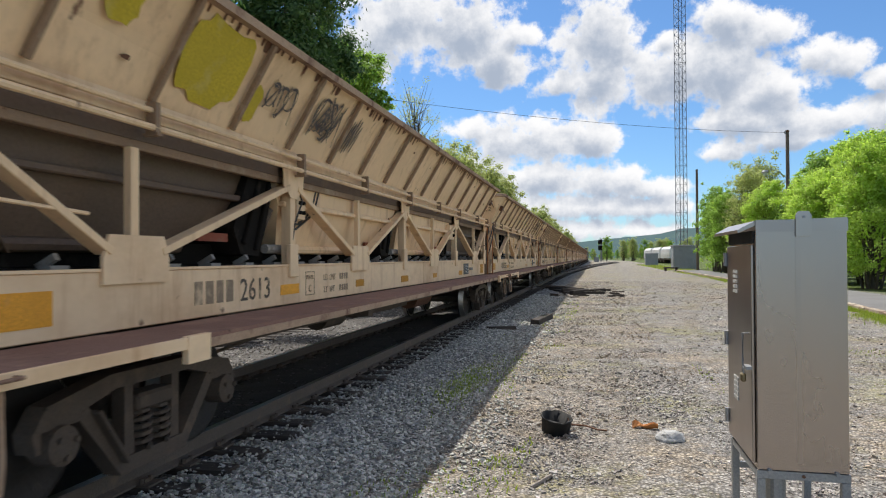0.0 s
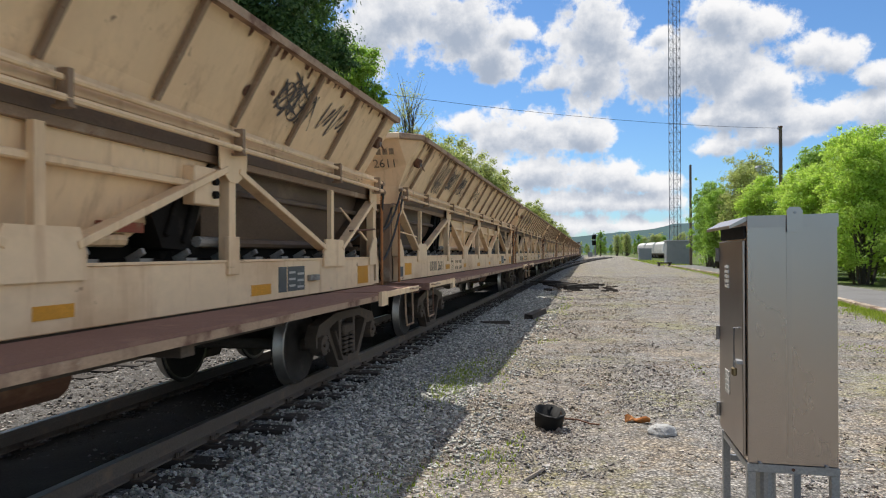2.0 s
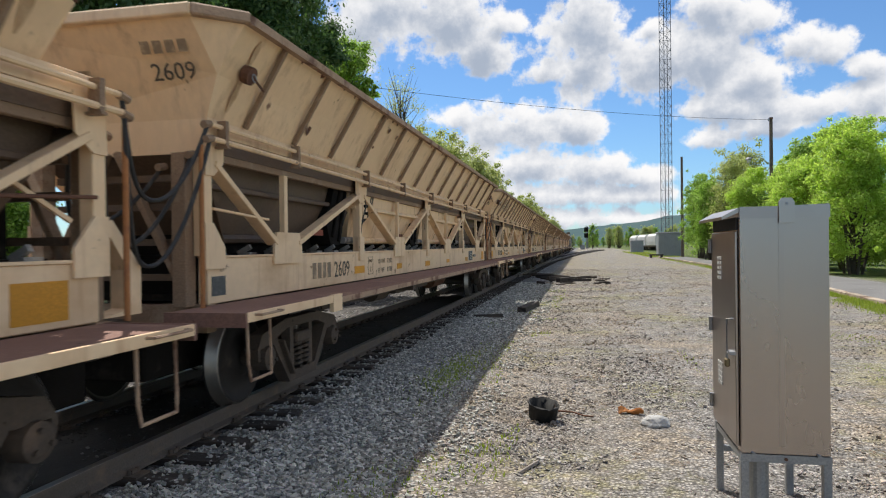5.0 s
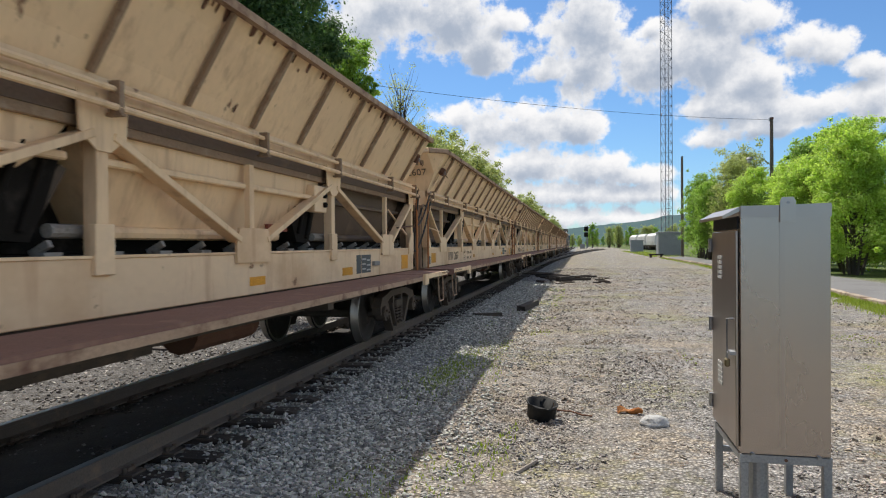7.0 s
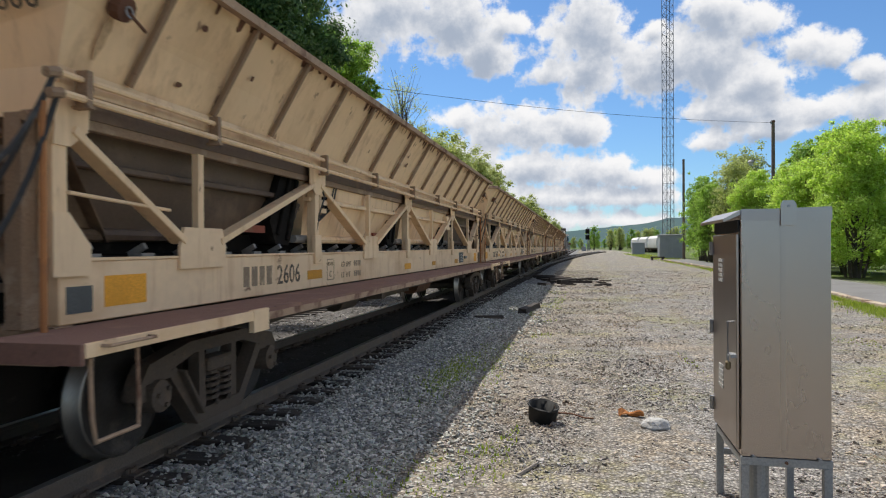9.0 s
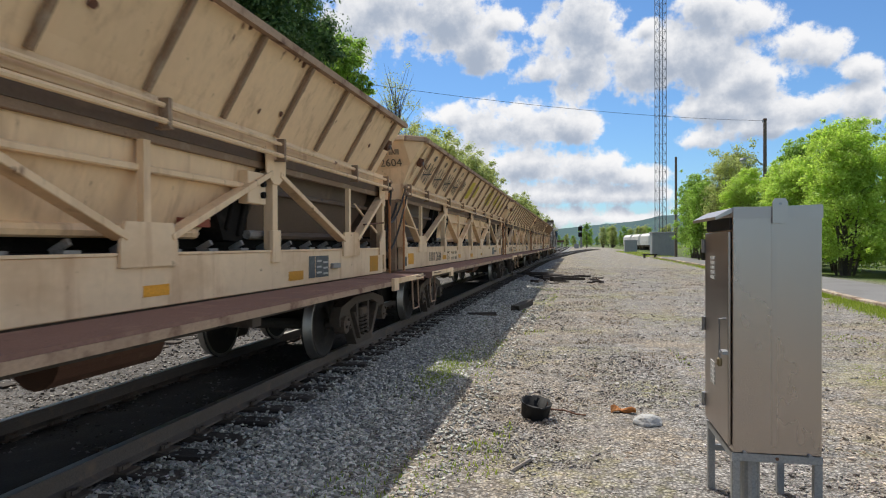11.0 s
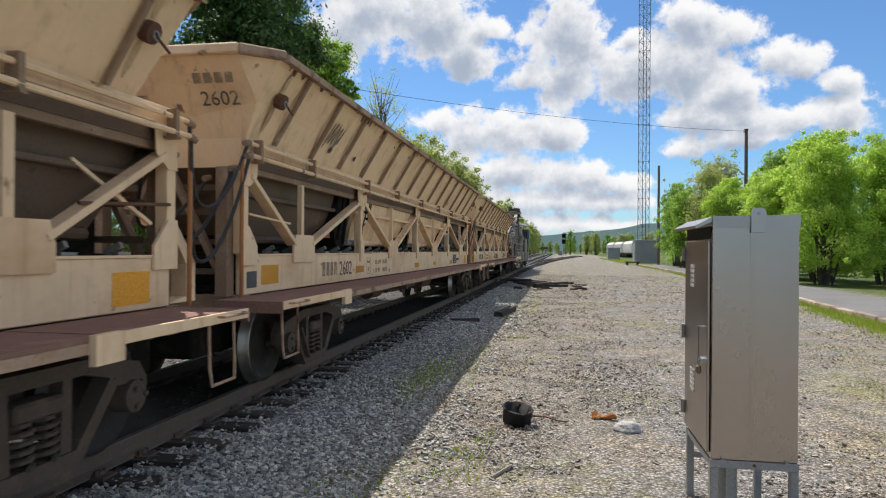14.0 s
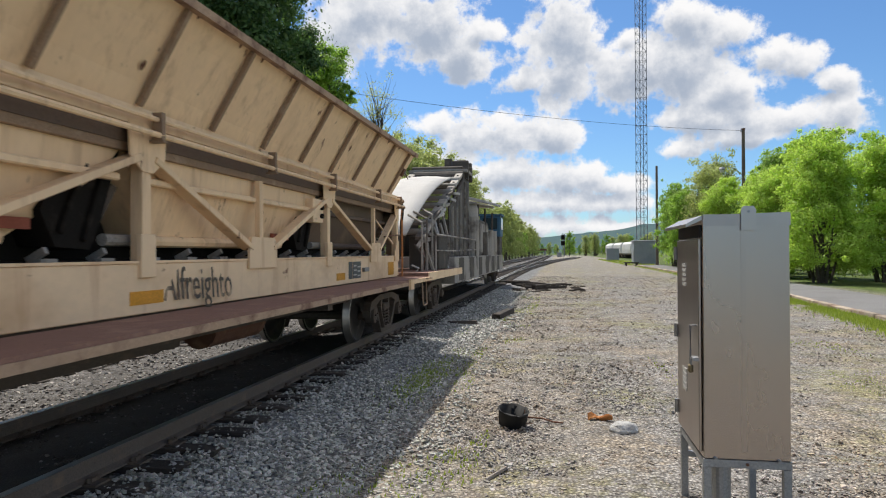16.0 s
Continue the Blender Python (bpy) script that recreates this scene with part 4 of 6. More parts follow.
            ring[sx, d, "e"] = Vector((sx * (tx - 0.36), e + d * 0.44, RIMZ - 0.06))
    for sx in (1, -1):
        g = lambda d, k: ring[sx, d, k]
        part("hopper_side", plate([g(-1, "b"), g(-1, "m"), g(-1, "s"), g(1, "s"), g(1, "m"), g(1, "b")], 0.02, (-sx, 0, 0.4)), "paint", car)
        part("skirt_band", B(min(sx * 0.86, sx * 0.925), max(sx * 0.86, sx * 0.925), -0.02, LEN + 0.02, CHORD1 + 0.032, BAND + 0.015, bevel=0.004), "paint_pale", car)
        for d in (-1, 1):
            bm = plate([g(d, "m"), g(d, "e"), g(d, "s")], 0.02, (-sx * 0.7, -d * 0.7, 0))
            part("corner_facet", bm, "paint", car)
        part("rim_rail", plate([(sx * 1.34, -0.13, RIMZ - 0.075), (sx * 1.46, -0.13, RIMZ - 0.10), (sx * 1.47, -0.13, RIMZ - 0.03), (sx * 1.36, -0.13, RIMZ + 0.03)], HOPPER_END + 0.26, (0, 1, 0)), "rustrim", car)
        for d, e in ((-1, -0.13), (1, HOPPER_END + 0.13)):
            bm = bmesh.new()
            beam(bm, (sx * 1.40, e - d * 0.02, RIMZ - 0.03), (sx * 1.04, e + d * 0.33, RIMZ - 0.03), 0.10, 0.10, 0.015)
            part("rim_corner", bm, "rustrim", car)
        for k in range(15):
            y = 0.62 + 1.14 * k
            a, b = slant(y, 0.03, 0.0), slant(y, 0.97, 0.0)
            for v in (a, b):
                v.x *= sx
            bm = beam(bmesh.new(), a + Vector((sx * 0.02, 0, -0.012)), b + Vector((sx * 0.03, 0, -0.015)), 0.05, 0.05, 0.005)
            part("rib", bm, "rib", car)
        for y in (0.22, HOPPER_END - 0.22):
            c = slant(y, 0.56, 0.0)
            c.x *= sx
            bm = rod(bmesh.new(), c - Vector((sx * 0.01, 0, 0)), c + Vector((sx * 0.07, 0, -0.035)), 0.085, 12)
            ring_bm = tube([c + Vector((sx * 0.09, 0.035 * math.cos(t), -0.05 + 0.035 * math.sin(t))) for t in [q * math.tau / 10 for q in range(11)]], 0.008, 5)
            part("drain_flap", bm, "rust", car)
            chain = [c + Vector((sx * (0.09 + 0.004 * q), 0.022 * q, -0.06 - 0.014 * q)) for q in range(7)]
            part("drain_chain", tube(chain, 0.012, 5), "rust", car)
            part("pull_ring", ring_bm, "galv", car)
    for d, e in ((-1, 0), (1, LEN)):
        g = lambda sx, k: ring[sx, d, k]
        part("hopper_end", plate([g(1, "b"), g(1, "m"), g(1, "e"), g(-1, "e"), g(-1, "m"), g(-1, "b")], 0.02, (0, -d, 0.3)), "paint", car)
        r = e if d < 0 else HOPPER_END
        part("end_rim", beam(bmesh.new(), (-1.06, r + d * 0.45, RIMZ - 0.03), (1.06, r + d * 0.45, RIMZ - 0.03), 0.10, 0.11, 0.012), "paint_pale", car)
        part("end_band", B(-0.92, 0.92, e - 0.02, e + 0.03, CHORD0 - 0.02, BAND + 0.01), "paint", car)
        for sx in (-1, 1):
            part("end_column", B(min(sx * 0.66, sx * 0.795), max(sx * 0.66, sx * 0.795), e - 0.08 + d * 0.10, e + 0.08 + d * 0.10, 1.04, CHORD0 - 0.03, bevel=0.006), "rib", car)
            part("end_brace", beam(bmesh.new(), (sx * 0.06, e + d * 0.08, 2.44), (sx * 0.70, e + d * 0.08, 1.22), 0.06, 0.10, 0.006), "rib", car)
        part("end_sill", B(-0.92, 0.92, e - 0.06, e + 0.10, 0.80, 1.05), "rib", car)
        part("end_grab_rail", rod(bmesh.new(), (0.97, e + d * 0.20, 1.04), (0.97, e + d * 0.20, 2.46), 0.022, 8), "orange_pipe", car)
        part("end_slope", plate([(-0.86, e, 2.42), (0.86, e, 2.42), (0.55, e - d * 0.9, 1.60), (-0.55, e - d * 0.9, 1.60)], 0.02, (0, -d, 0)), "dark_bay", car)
        # coupler and hoses in the gap between cars
        bm = B(-0.14, 0.14, min(e, e + d * 0.80), max(e, e + d * 0.80), 0.66, 0.92, bevel=0.02)
        box(bm, -0.19, 0.19, min(e + d * 0.72, e + d * 0.93), max(e + d * 0.72, e + d * 0.93), 0.62, 0.96, 0.03)
        part("coupler", bm, "truck", car)
        for k, (x, z, sag) in enumerate(((1.0, 2.66, 1.95), (1.02, 2.53, 1.42), (0.84, 2.40, 1.58), (0.55, 2.30, 1.75))):
            pts = []
            for q in range(13):
                t = q / 12
                pts.append((x - (0.16 + 0.06 * k) * math.sin(t * math.pi / 2), e + d * (0.13 + 0.565 * t), z - (z - sag) * (1 - (1 - t) ** 2.3)))
            part("air_hose", tube(pts, 0.019, 6), "hose", car)
            part("hose_clamp", rod(bmesh.new(), (x, e + d * 0.10, z), (x - 0.005, e + d * 0.20, z - 0.02), 0.034, 8), "rib", car)
        for z in (1.30, 1.62, 1.94, 2.20):
            part("end_rib", B(-0.62, 0.62, min(e - d * 0.02, e + d * 0.05), max(e - d * 0.02, e + d * 0.05), z - 0.03, z + 0.03), "dark_bay", car)
    # folded end step on the far platform
    part("crossover_bracket", plate([(0.62, LEN + 0.20, 1.05), (0.62, LEN + 0.62, 1.05), (0.62, LEN + 0.62, 1.42), (0.62, LEN + 0.30, 1.78), (0.62, LEN + 0.20, 1.74), (0.62, LEN + 0.47, 1.40), (0.62, LEN + 0.47, 1.10)], 0.16, (1, 0, 0)), "paint_pale", car)
    # lower hopper bays: end bays deep and coloured dark for their shade, middle bays painted
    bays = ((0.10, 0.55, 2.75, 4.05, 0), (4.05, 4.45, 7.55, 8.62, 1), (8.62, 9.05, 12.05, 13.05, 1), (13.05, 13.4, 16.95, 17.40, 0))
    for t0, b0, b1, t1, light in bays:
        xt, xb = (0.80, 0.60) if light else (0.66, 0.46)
        bm = bmesh.new()
        top = [bm.verts.new(p) for p in ((-xt, t0, 2.44), (xt, t0, 2.44), (xt, t1, 2.44), (-xt, t1, 2.44))]
        mid = [bm.verts.new(p) for p in ((-xt + 0.02, t0 + 0.25 * (b0 - t0), 2.16), (xt - 0.02, t0 + 0.25 * (b0 - t0), 2.16), (xt - 0.02, t1 + 0.25 * (b1 - t1), 2.16), (-xt + 0.02, t1 + 0.25 * (b1 - t1), 2.16))]
        bot = [bm.verts.new(p) for p in ((-xb, b0, 1.62), (xb, b0, 1.62), (xb, b1, 1.62), (-xb, b1, 1.62))]
        for u, v in ((top, mid), (mid, bot)):
            for k in range(4):
                bm.faces.new((u[k], u[(k + 1) % 4], v[(k + 1) % 4], v[k]))
        bm.faces.new(bot)
        bm.faces.new(top)
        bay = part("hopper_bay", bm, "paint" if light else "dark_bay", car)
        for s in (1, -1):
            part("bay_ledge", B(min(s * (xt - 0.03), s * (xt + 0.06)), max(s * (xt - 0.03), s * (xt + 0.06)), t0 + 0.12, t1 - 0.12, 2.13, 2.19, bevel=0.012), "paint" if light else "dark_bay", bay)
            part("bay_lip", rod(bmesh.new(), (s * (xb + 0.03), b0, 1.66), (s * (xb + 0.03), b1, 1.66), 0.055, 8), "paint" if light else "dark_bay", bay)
    # plate added to stop sun falling through the slot beside the bays
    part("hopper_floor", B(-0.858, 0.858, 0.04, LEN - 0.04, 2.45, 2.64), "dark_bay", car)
    # added black box, closes the view through the tail end
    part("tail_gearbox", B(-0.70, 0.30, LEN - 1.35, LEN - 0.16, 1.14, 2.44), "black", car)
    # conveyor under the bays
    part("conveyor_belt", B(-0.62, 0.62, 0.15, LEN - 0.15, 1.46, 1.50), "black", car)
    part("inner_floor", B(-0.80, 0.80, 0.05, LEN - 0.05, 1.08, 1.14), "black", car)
    # black filler boxes make the see-through space around the belt read dark
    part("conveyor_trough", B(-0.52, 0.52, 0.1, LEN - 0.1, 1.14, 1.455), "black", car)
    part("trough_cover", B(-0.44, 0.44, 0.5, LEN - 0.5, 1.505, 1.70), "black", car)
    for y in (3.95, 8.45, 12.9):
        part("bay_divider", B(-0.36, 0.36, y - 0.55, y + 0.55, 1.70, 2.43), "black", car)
    for k in range(28):
        y = 0.45 + (LEN - 0.9) * k / 27
        bm = beam(bmesh.new(), (0.62, y, 1.50), (0.76, y, 1.575), 0.05, 0.04)
        box(bm, 0.70, 0.79, y - 0.08, y + 0.08, 1.485, 1.515)
        part("idler_roller", bm, "roller", car)
    # machinery in the openings before the posts
    for y in POSTS[1:4]:
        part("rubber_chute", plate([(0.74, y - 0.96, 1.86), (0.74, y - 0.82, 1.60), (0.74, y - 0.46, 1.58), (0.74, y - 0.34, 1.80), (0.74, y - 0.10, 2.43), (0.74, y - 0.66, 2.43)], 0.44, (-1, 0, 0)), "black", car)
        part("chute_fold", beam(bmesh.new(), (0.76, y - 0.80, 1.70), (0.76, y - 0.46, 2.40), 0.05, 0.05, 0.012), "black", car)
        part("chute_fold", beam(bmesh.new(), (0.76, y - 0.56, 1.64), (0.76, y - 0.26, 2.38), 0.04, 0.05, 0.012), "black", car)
        part("gate_arm", beam(bmesh.new(), (0.62, y - 0.42, 1.60), (0.70, y - 0.16, 2.1), 0.06, 0.09), "truck", car)
        part("gate_jack", rod(bmesh.new(), (0.72, y - 0.30, 1.66), (0.72, y + 0.10, 1.66), 0.05, 10), "roller", car)
        part("seal_strip", B(0.66, 0.70, y - 1.5, y - 1.0, 1.72, 1.80), "red_seal", car)
    part("control_box", B(0.78, 0.90, 12.62, 13.02, 1.98, 2.32, bevel=0.01), "paint_pale", car)
    part("control_knob", rod(bmesh.new(), (0.90, 12.92, 2.2), (0.94, 12.92, 2.2), 0.035, 10), "black", car)
    part("control_knob", rod(bmesh.new(), (0.90, 12.92, 2.08), (0.94, 12.92, 2.08), 0.035, 10), "black", car)
    part("switch_box", B(0.82, 0.90, 4.40, 4.62, 2.0, 2.28, bevel=0.008), "paint_pale", car)
    for dz in (2.08, 2.19):
        for dy in (4.46, 4.55):
            part("switch_knob", rod(bmesh.new(), (0.90, dy, dz), (0.93, dy, dz), 0.022, 8), "black", car)
    part("cable", tube([(0.9, 4.35, 2.45), (0.94, 4.45, 2.2), (0.92, 4.3, 1.95), (0.9, 4.25, 1.7)], 0.012, 6), "hose", car)
    for k in (0.0, 0.09):
        part("cable", tube([(0.80, 5.15 + k, 2.40), (0.79, 5.08 + k, 2.22), (0.78, 4.92 + k, 2.06), (0.78, 4.68 + k, 1.96), (0.80, 4.45, 1.94 - k)], 0.014, 6), "hose", car)
    part("tie_rod", rod(bmesh.new(), (0.93, 0.05, 1.92), (0.93, 1.15, 1.86), 0.014, 6), "paint", car)
    part("tie_rod", rod(bmesh.new(), (0.93, LEN - 0.05, 1.92), (0.93, LEN - 1.15, 1.86), 0.014, 6), "rust", car)
    part("sway_brace", beam(bmesh.new(), (0.7, LEN - 0.95, 2.2), (0.85, LEN - 0.2, 1.75), 0.03, 0.03), "paint", car)
    # underframe
    for s in (-1, 1):
        part("underframe_channel", B(min(s * 0.70, s * 0.82), max(s * 0.70, s * 0.82), 2.9, LEN - 3.0, 0.74, 1.045), "truck", car)
    part("equipment_tray", B(-0.7, 0.7, 6.9, 9.6, 0.66, 0.98), "truck", car)
    part("centre_sill", B(-0.28, 0.28, 0.1, LEN - 0.1, 0.62, 1.04), "truck", car)
    for y in (5.2, 11.6):
        part("cross_bearer", B(-1.5, 1.5, y - 0.08, y + 0.08, 0.84, 1.0), "truck", car)
    part("air_reservoir", rod(bmesh.new(), (0.55, 10.2, 0.74), (0.55, 11.4, 0.74), 0.2, 14), "rust", car)
    part("brake_cylinder", rod(bmesh.new(), (0.6, 5.6, 0.76), (0.6, 6.3, 0.76), 0.16, 14), "truck", car)
    part("brake_rod", rod(bmesh.new(), (0.3, 2.6, 0.5), (0.3, 5.6, 0.7), 0.02, 6), "truck", car)
    # plain black boxes added to cover the bright ground beyond the car ends
    for e, d in ((0, 1), (LEN, -1)):
        part("draft_gear", B(-0.50, 0.50, min(e - d * 0.35, e + d * 0.75), max(e - d * 0.35, e + d * 0.75), 0.40, 0.80, bevel=0.02), "black", car)
    bogie(car, 1.60)
    bogie(car, LEN - 1.70)
    return car


def sill_patch(y0, y1, z0, z1, out=0.004):
    return B(SX - 0.002, SX + out, y0, y1, z0, z1)


def lettering(car, name, me, y, z, x, mat, turn=None):
    ob = part(name, me, mat, car)
    ob.matrix_local = turn or (Matrix.Translation((x, y, z)) @ Matrix(((0, 0, 1, 0), (1, 0, 0, 0), (0, 1, 0, 0), (0, 0, 0, 1))))
    return ob


TRAIN = []
TEXT_CACHE = {}


def text_of(body, size):
    if (body, size) not in TEXT_CACHE:
        TEXT_CACHE[body, size] = text_mesh(body, size)
    return TEXT_CACHE[body, size]


def dress(car, k):
    """Markings that differ from car to car."""
    rnd = random.Random(100 + k)
    num = str(2613 - k)
    bm = bmesh.new()
    y = 2.40
    for w in (0.17, 0.17, 0.16, 0.17):
        box(bm, SX - 0.002, SX + 0.004, y, y + w - 0.055, 1.16, 1.36)
        y += w
    part("owner_mark", bm, "ink_faded", car)
    lettering(car, "car_number", text_of(num, 0.31), 3.14, 1.15, SX + 0.003, "ink")
    for y, w, h, z in ((0.42, 0.46, 0.22, 1.14), (3.98, 0.46, 0.11, 1.16), (6.30, 0.34, 0.10, 1.15), (8.55, 0.46, 0.11, 1.13), (10.9, 0.34, 0.09, 1.14), (13.6, 0.42, 0.11, 1.12), (16.75, 0.46, 0.26, 1.10)):
        if rnd.random() < 0.9:
            part("reflector_patch", sill_patch(y, y + w, z, z + h), "orange", car)
    part("end_plate", sill_patch(0.06, 0.30, 1.12, 1.30), "plate", car)
    part("data_panel", sill_patch(14.20, 14.40, 1.12, 1.40), "plate", car)
    part("data_panel", sill_patch(14.43, 14.88, 1.12, 1.40), "plate", car)
    for r in range(3):
        part("panel_text", sill_patch(14.46, 14.62, 1.17 + r * 0.075, 1.195 + r * 0.075, 0.007), "white_ink", car)
        part("panel_text", sill_patch(14.68, 14.85, 1.15 + r * 0.075, 1.175 + r * 0.075, 0.007), "white_ink", car)
    part("document_box", B(SX, SX + 0.05, 14.96, 15.24, 1.22, 1.29, bevel=0.006), "roller", car)
    lettering(car, "weight_text", text_of("LD", 0.11), 5.15, 1.28, SX + 0.003, "ink_faded")
    lettering(car, "weight_text", text_of("LMT", 0.11), 5.34, 1.28, SX + 0.003, "ink_faded")
    lettering(car, "weight_text", text_of("LT", 0.11), 5.15, 1.13, SX + 0.003, "ink_faded")
    lettering(car, "weight_text", text_of("WT", 0.11), 5.33, 1.13, SX + 0.003, "ink_faded")
    bm = bmesh.new()
    for r in range(2):
        for q in range(4):
            box(bm, SX - 0.002, SX + 0.003, 5.68 + q * 0.08, 5.735 + q * 0.08, 1.13 + r * 0.15, 1.21 + r * 0.15)
    tagged(part("weight_figures", bm, "ink_faded", car), kind="stuff")
    bm = bmesh.new()
    for a in ((4.62, 4.63, 1.12, 1.40), (4.86, 4.87, 1.12, 1.40), (4.62, 4.87, 1.12, 1.13), (4.62, 4.87, 1.39, 1.40)):
        box(bm, SX - 0.002, SX + 0.003, *a)
    part("plate_frame", bm, "ink_faded", car)
    lettering(car, "plate_text", text_of("PLATE", 0.07), 4.64, 1.31, SX + 0.003, "ink_faded")
    lettering(car, "plate_text", text_of("C", 0.12), 4.70, 1.16, SX + 0.003, "ink_faded")
    # number on the end of the hopper
    m = Matrix.Translation((0.50, -0.17, 3.05)) @ Matrix.Rotation(radians(90 + 27), 4, "X")
    lettering(car, "end_number", text_of(num, 0.22), 0, 0, 0, "ink", m)
    bm = bmesh.new()
    for q in range(4):
        b0 = 0.46 + q * 0.12
        poly(bm, [Vector((b0, -0.272, 3.26)), Vector((b0 + 0.085, -0.272, 3.26)), Vector((b0 + 0.085, -0.335, 3.39)), Vector((b0, -0.335, 3.39))])
    part("end_mark", bm, "ink_faded", car)
    bm = bmesh.new()
    for r in range(3):
        for q in range(3):
            b0 = -0.5 + q * 0.16
            z0 = 2.9 + r * 0.1
            poly(bm, [Vector((b0, -0.052 - (z0 - BAND) * 0.55, z0)), Vector((b0 + 0.12, -0.052 - (z0 - BAND) * 0.55, z0)), Vector((b0 + 0.12, -0.085 - (z0 - BAND) * 0.55, z0 + 0.05)), Vector((b0, -0.085 - (z0 - BAND) * 0.55, z0 + 0.05))])
    part("end_stencil", bm, "ink_faded", car)
    tags = {0: ((3.15, 3.80, 0.25, 0.8, "loop"), (4.25, 5.05, 0.2, 0.85, "mesh"), (5.3, 5.7, 0.2, 0.8, "zig")),
            1: ((13.6, 14.6, 0.25, 0.85, "mesh"), (14.7, 15.6, 0.3, 0.8, "zig")),
            2: ((1.95, 2.85, 0.1, 0.95, "zig"), (2.1, 2.7, 0.05, 0.5, "loop"), (3.0, 3.9, 0.25, 0.9, "mesh"), (4.15, 5.0, 0.25, 0.85, "mesh"), (6.5, 7.2, 0.3, 0.7, "loop")),
            3: ((0.75, 1.7, 0.15, 0.85, "loop"), (1.85, 2.8, 0.1, 0.9, "loop"), (3.05, 3.9, 0.25, 0.85, "mesh"), (4.2, 5.05, 0.2, 0.85, "zig"), (4.2, 5.0, 0.25, 0.7, "loop"), (5.35, 6.2, 0.2, 0.75, "zig")),
            5: ((0.75, 1.7, 0.1, 0.95, "zig"), (1.85, 2.85, 0.1, 0.95, "zig"), (1.95, 2.7, 0.5, 0.9, "loop"), (3.0, 3.8, 0.2, 0.8, "zig"), (5.25, 6.1, 0.2, 0.9, "mesh"), (6.4, 7.2, 0.05, 0.6, "loop")),
            9: ((0.85, 1.68, 0.15, 0.85, "crown"), (2.0, 2.82, 0.15, 0.85, "crown"), (3.15, 3.92, 0.15, 0.85, "crown"), (4.3, 5.05, 0.15, 0.85, "crown"), (5.4, 5.8, 0.3, 0.7, "loop")),
            11: ((1.9, 2.5, 0.2, 0.75, "zig"),)}.get(k, ())
    for u0, u1, v0, v1, style in tags:
        part("graffiti", strokes(scrawl(rnd, u0, u1, v0, v1, style), 0.052 if style == "crown" else 0.030), "spray", car)
    blots = {0: ((1.84, 2.82, 0.16, 0.93), (0.95, 1.3, 0.5, 0.85), (2.98, 3.16, 0.15, 0.55)), 9: ((6.5, 7.2, 0.2, 0.8), (7.6, 8.1, 0.3, 0.75), (10.6, 11.6, 0.25, 0.9), (12.7, 13.4, 0.35, 0.85), (14.0, 14.5, 0.3, 0.7), (15.2, 15.6, 0.3, 0.65))}.get(k, ())
    for u0, u1, v0, v1 in blots:
        bm = bmesh.new()
        pts = []
        for q in range(22):
            t = q * math.tau / 22
            c, s2 = math.cos(t), math.sin(t)
            r = rnd.uniform(0.82, 1.1)
            c, s2 = math.copysign(abs(c) ** 0.6, c) * r, math.copysign(abs(s2) ** 0.6, s2) * r
            pts.append(slant((u0 + u1) / 2 + c * (u1 - u0) / 2, min(0.97, max(0.03, (v0 + v1) / 2 + s2 * (v1 - v0) / 2)), 0.005))
        poly(bm, pts)
        part("paint_blot", bm, "yellow", car)
    if k == 12:
        lean = Matrix(((0, 0, 1, SX + 0.003), (1.0, 0.16, 0, 9.02), (0.05, 1.6, 0, 1.14), (0, 0, 0, 1)))
        lettering(car, "graffiti", text_of("Alfreighto", 0.27), 0, 0, 0, "ink", lean)
    # rust teeth below the rim
    bm = bmesh.new()
    u = 0.1
    heavy = rnd.uniform(0.4, 1.0)
    while u < HOPPER_END - 0.1:
        w = rnd.uniform(0.03, 0.13)
        if rnd.random() < 0.75 * heavy:
            d = rnd.uniform(0.02, 0.16) * heavy
            poly(bm, [slant(u, 0.995, 0.003), slant(u + w, 0.995, 0.003), slant(u + w * 0.8, 0.98 - d * rnd.uniform(0.6, 1), 0.003), slant(u + w * 0.3, 0.98 - d, 0.003)])
        u += w + rnd.uniform(0, 0.1) / heavy
    tagged(part("rust_streak", bm, "rust", car), "dark rust runs below the rim", kind="stuff")
    # rust blooms above and below the drain flaps
    for u0 in (0.22, HOPPER_END - 0.22):
        for side in (1, -1):
            bm = bmesh.new()
            n = 9
            rows = []
            for q in range(n):
                t = q / (n - 1)
                wide = 0.042 * math.sin(0.5 + 2.4 * t) * rnd.uniform(0.8, 1.2)
                v = 0.56 + side * (0.10 + (0.26 if side > 0 else 0.34) * t)
                rows.append((slant(u0 - wide, v, 0.003), slant(u0 + wide * 0.9, v, 0.003)))
            for (a, b), (c, d) in zip(rows, rows[1:]):
                poly(bm, [a, b, d, c])
            part("rust_bloom", bm, "rust_wash", car)
    # scuffs and dents on the flared side
    for q in range(rnd.randint(5, 10)):
        u, v = rnd.uniform(0.8, LEN - 1.2), rnd.uniform(0.15, 0.85)
        bm = bmesh.new()
        w, h = rnd.uniform(0.02, 0.06), rnd.uniform(0.02, 0.07)
        poly(bm, [slant(u + w * math.cos(t) * rnd.uniform(0.6, 1.2), v + h * math.sin(t) * rnd.uniform(0.6, 1.2), 0.004) for t in [j * math.tau / 8 for j in range(8)]])
        part("scuff", bm, "rust", car)


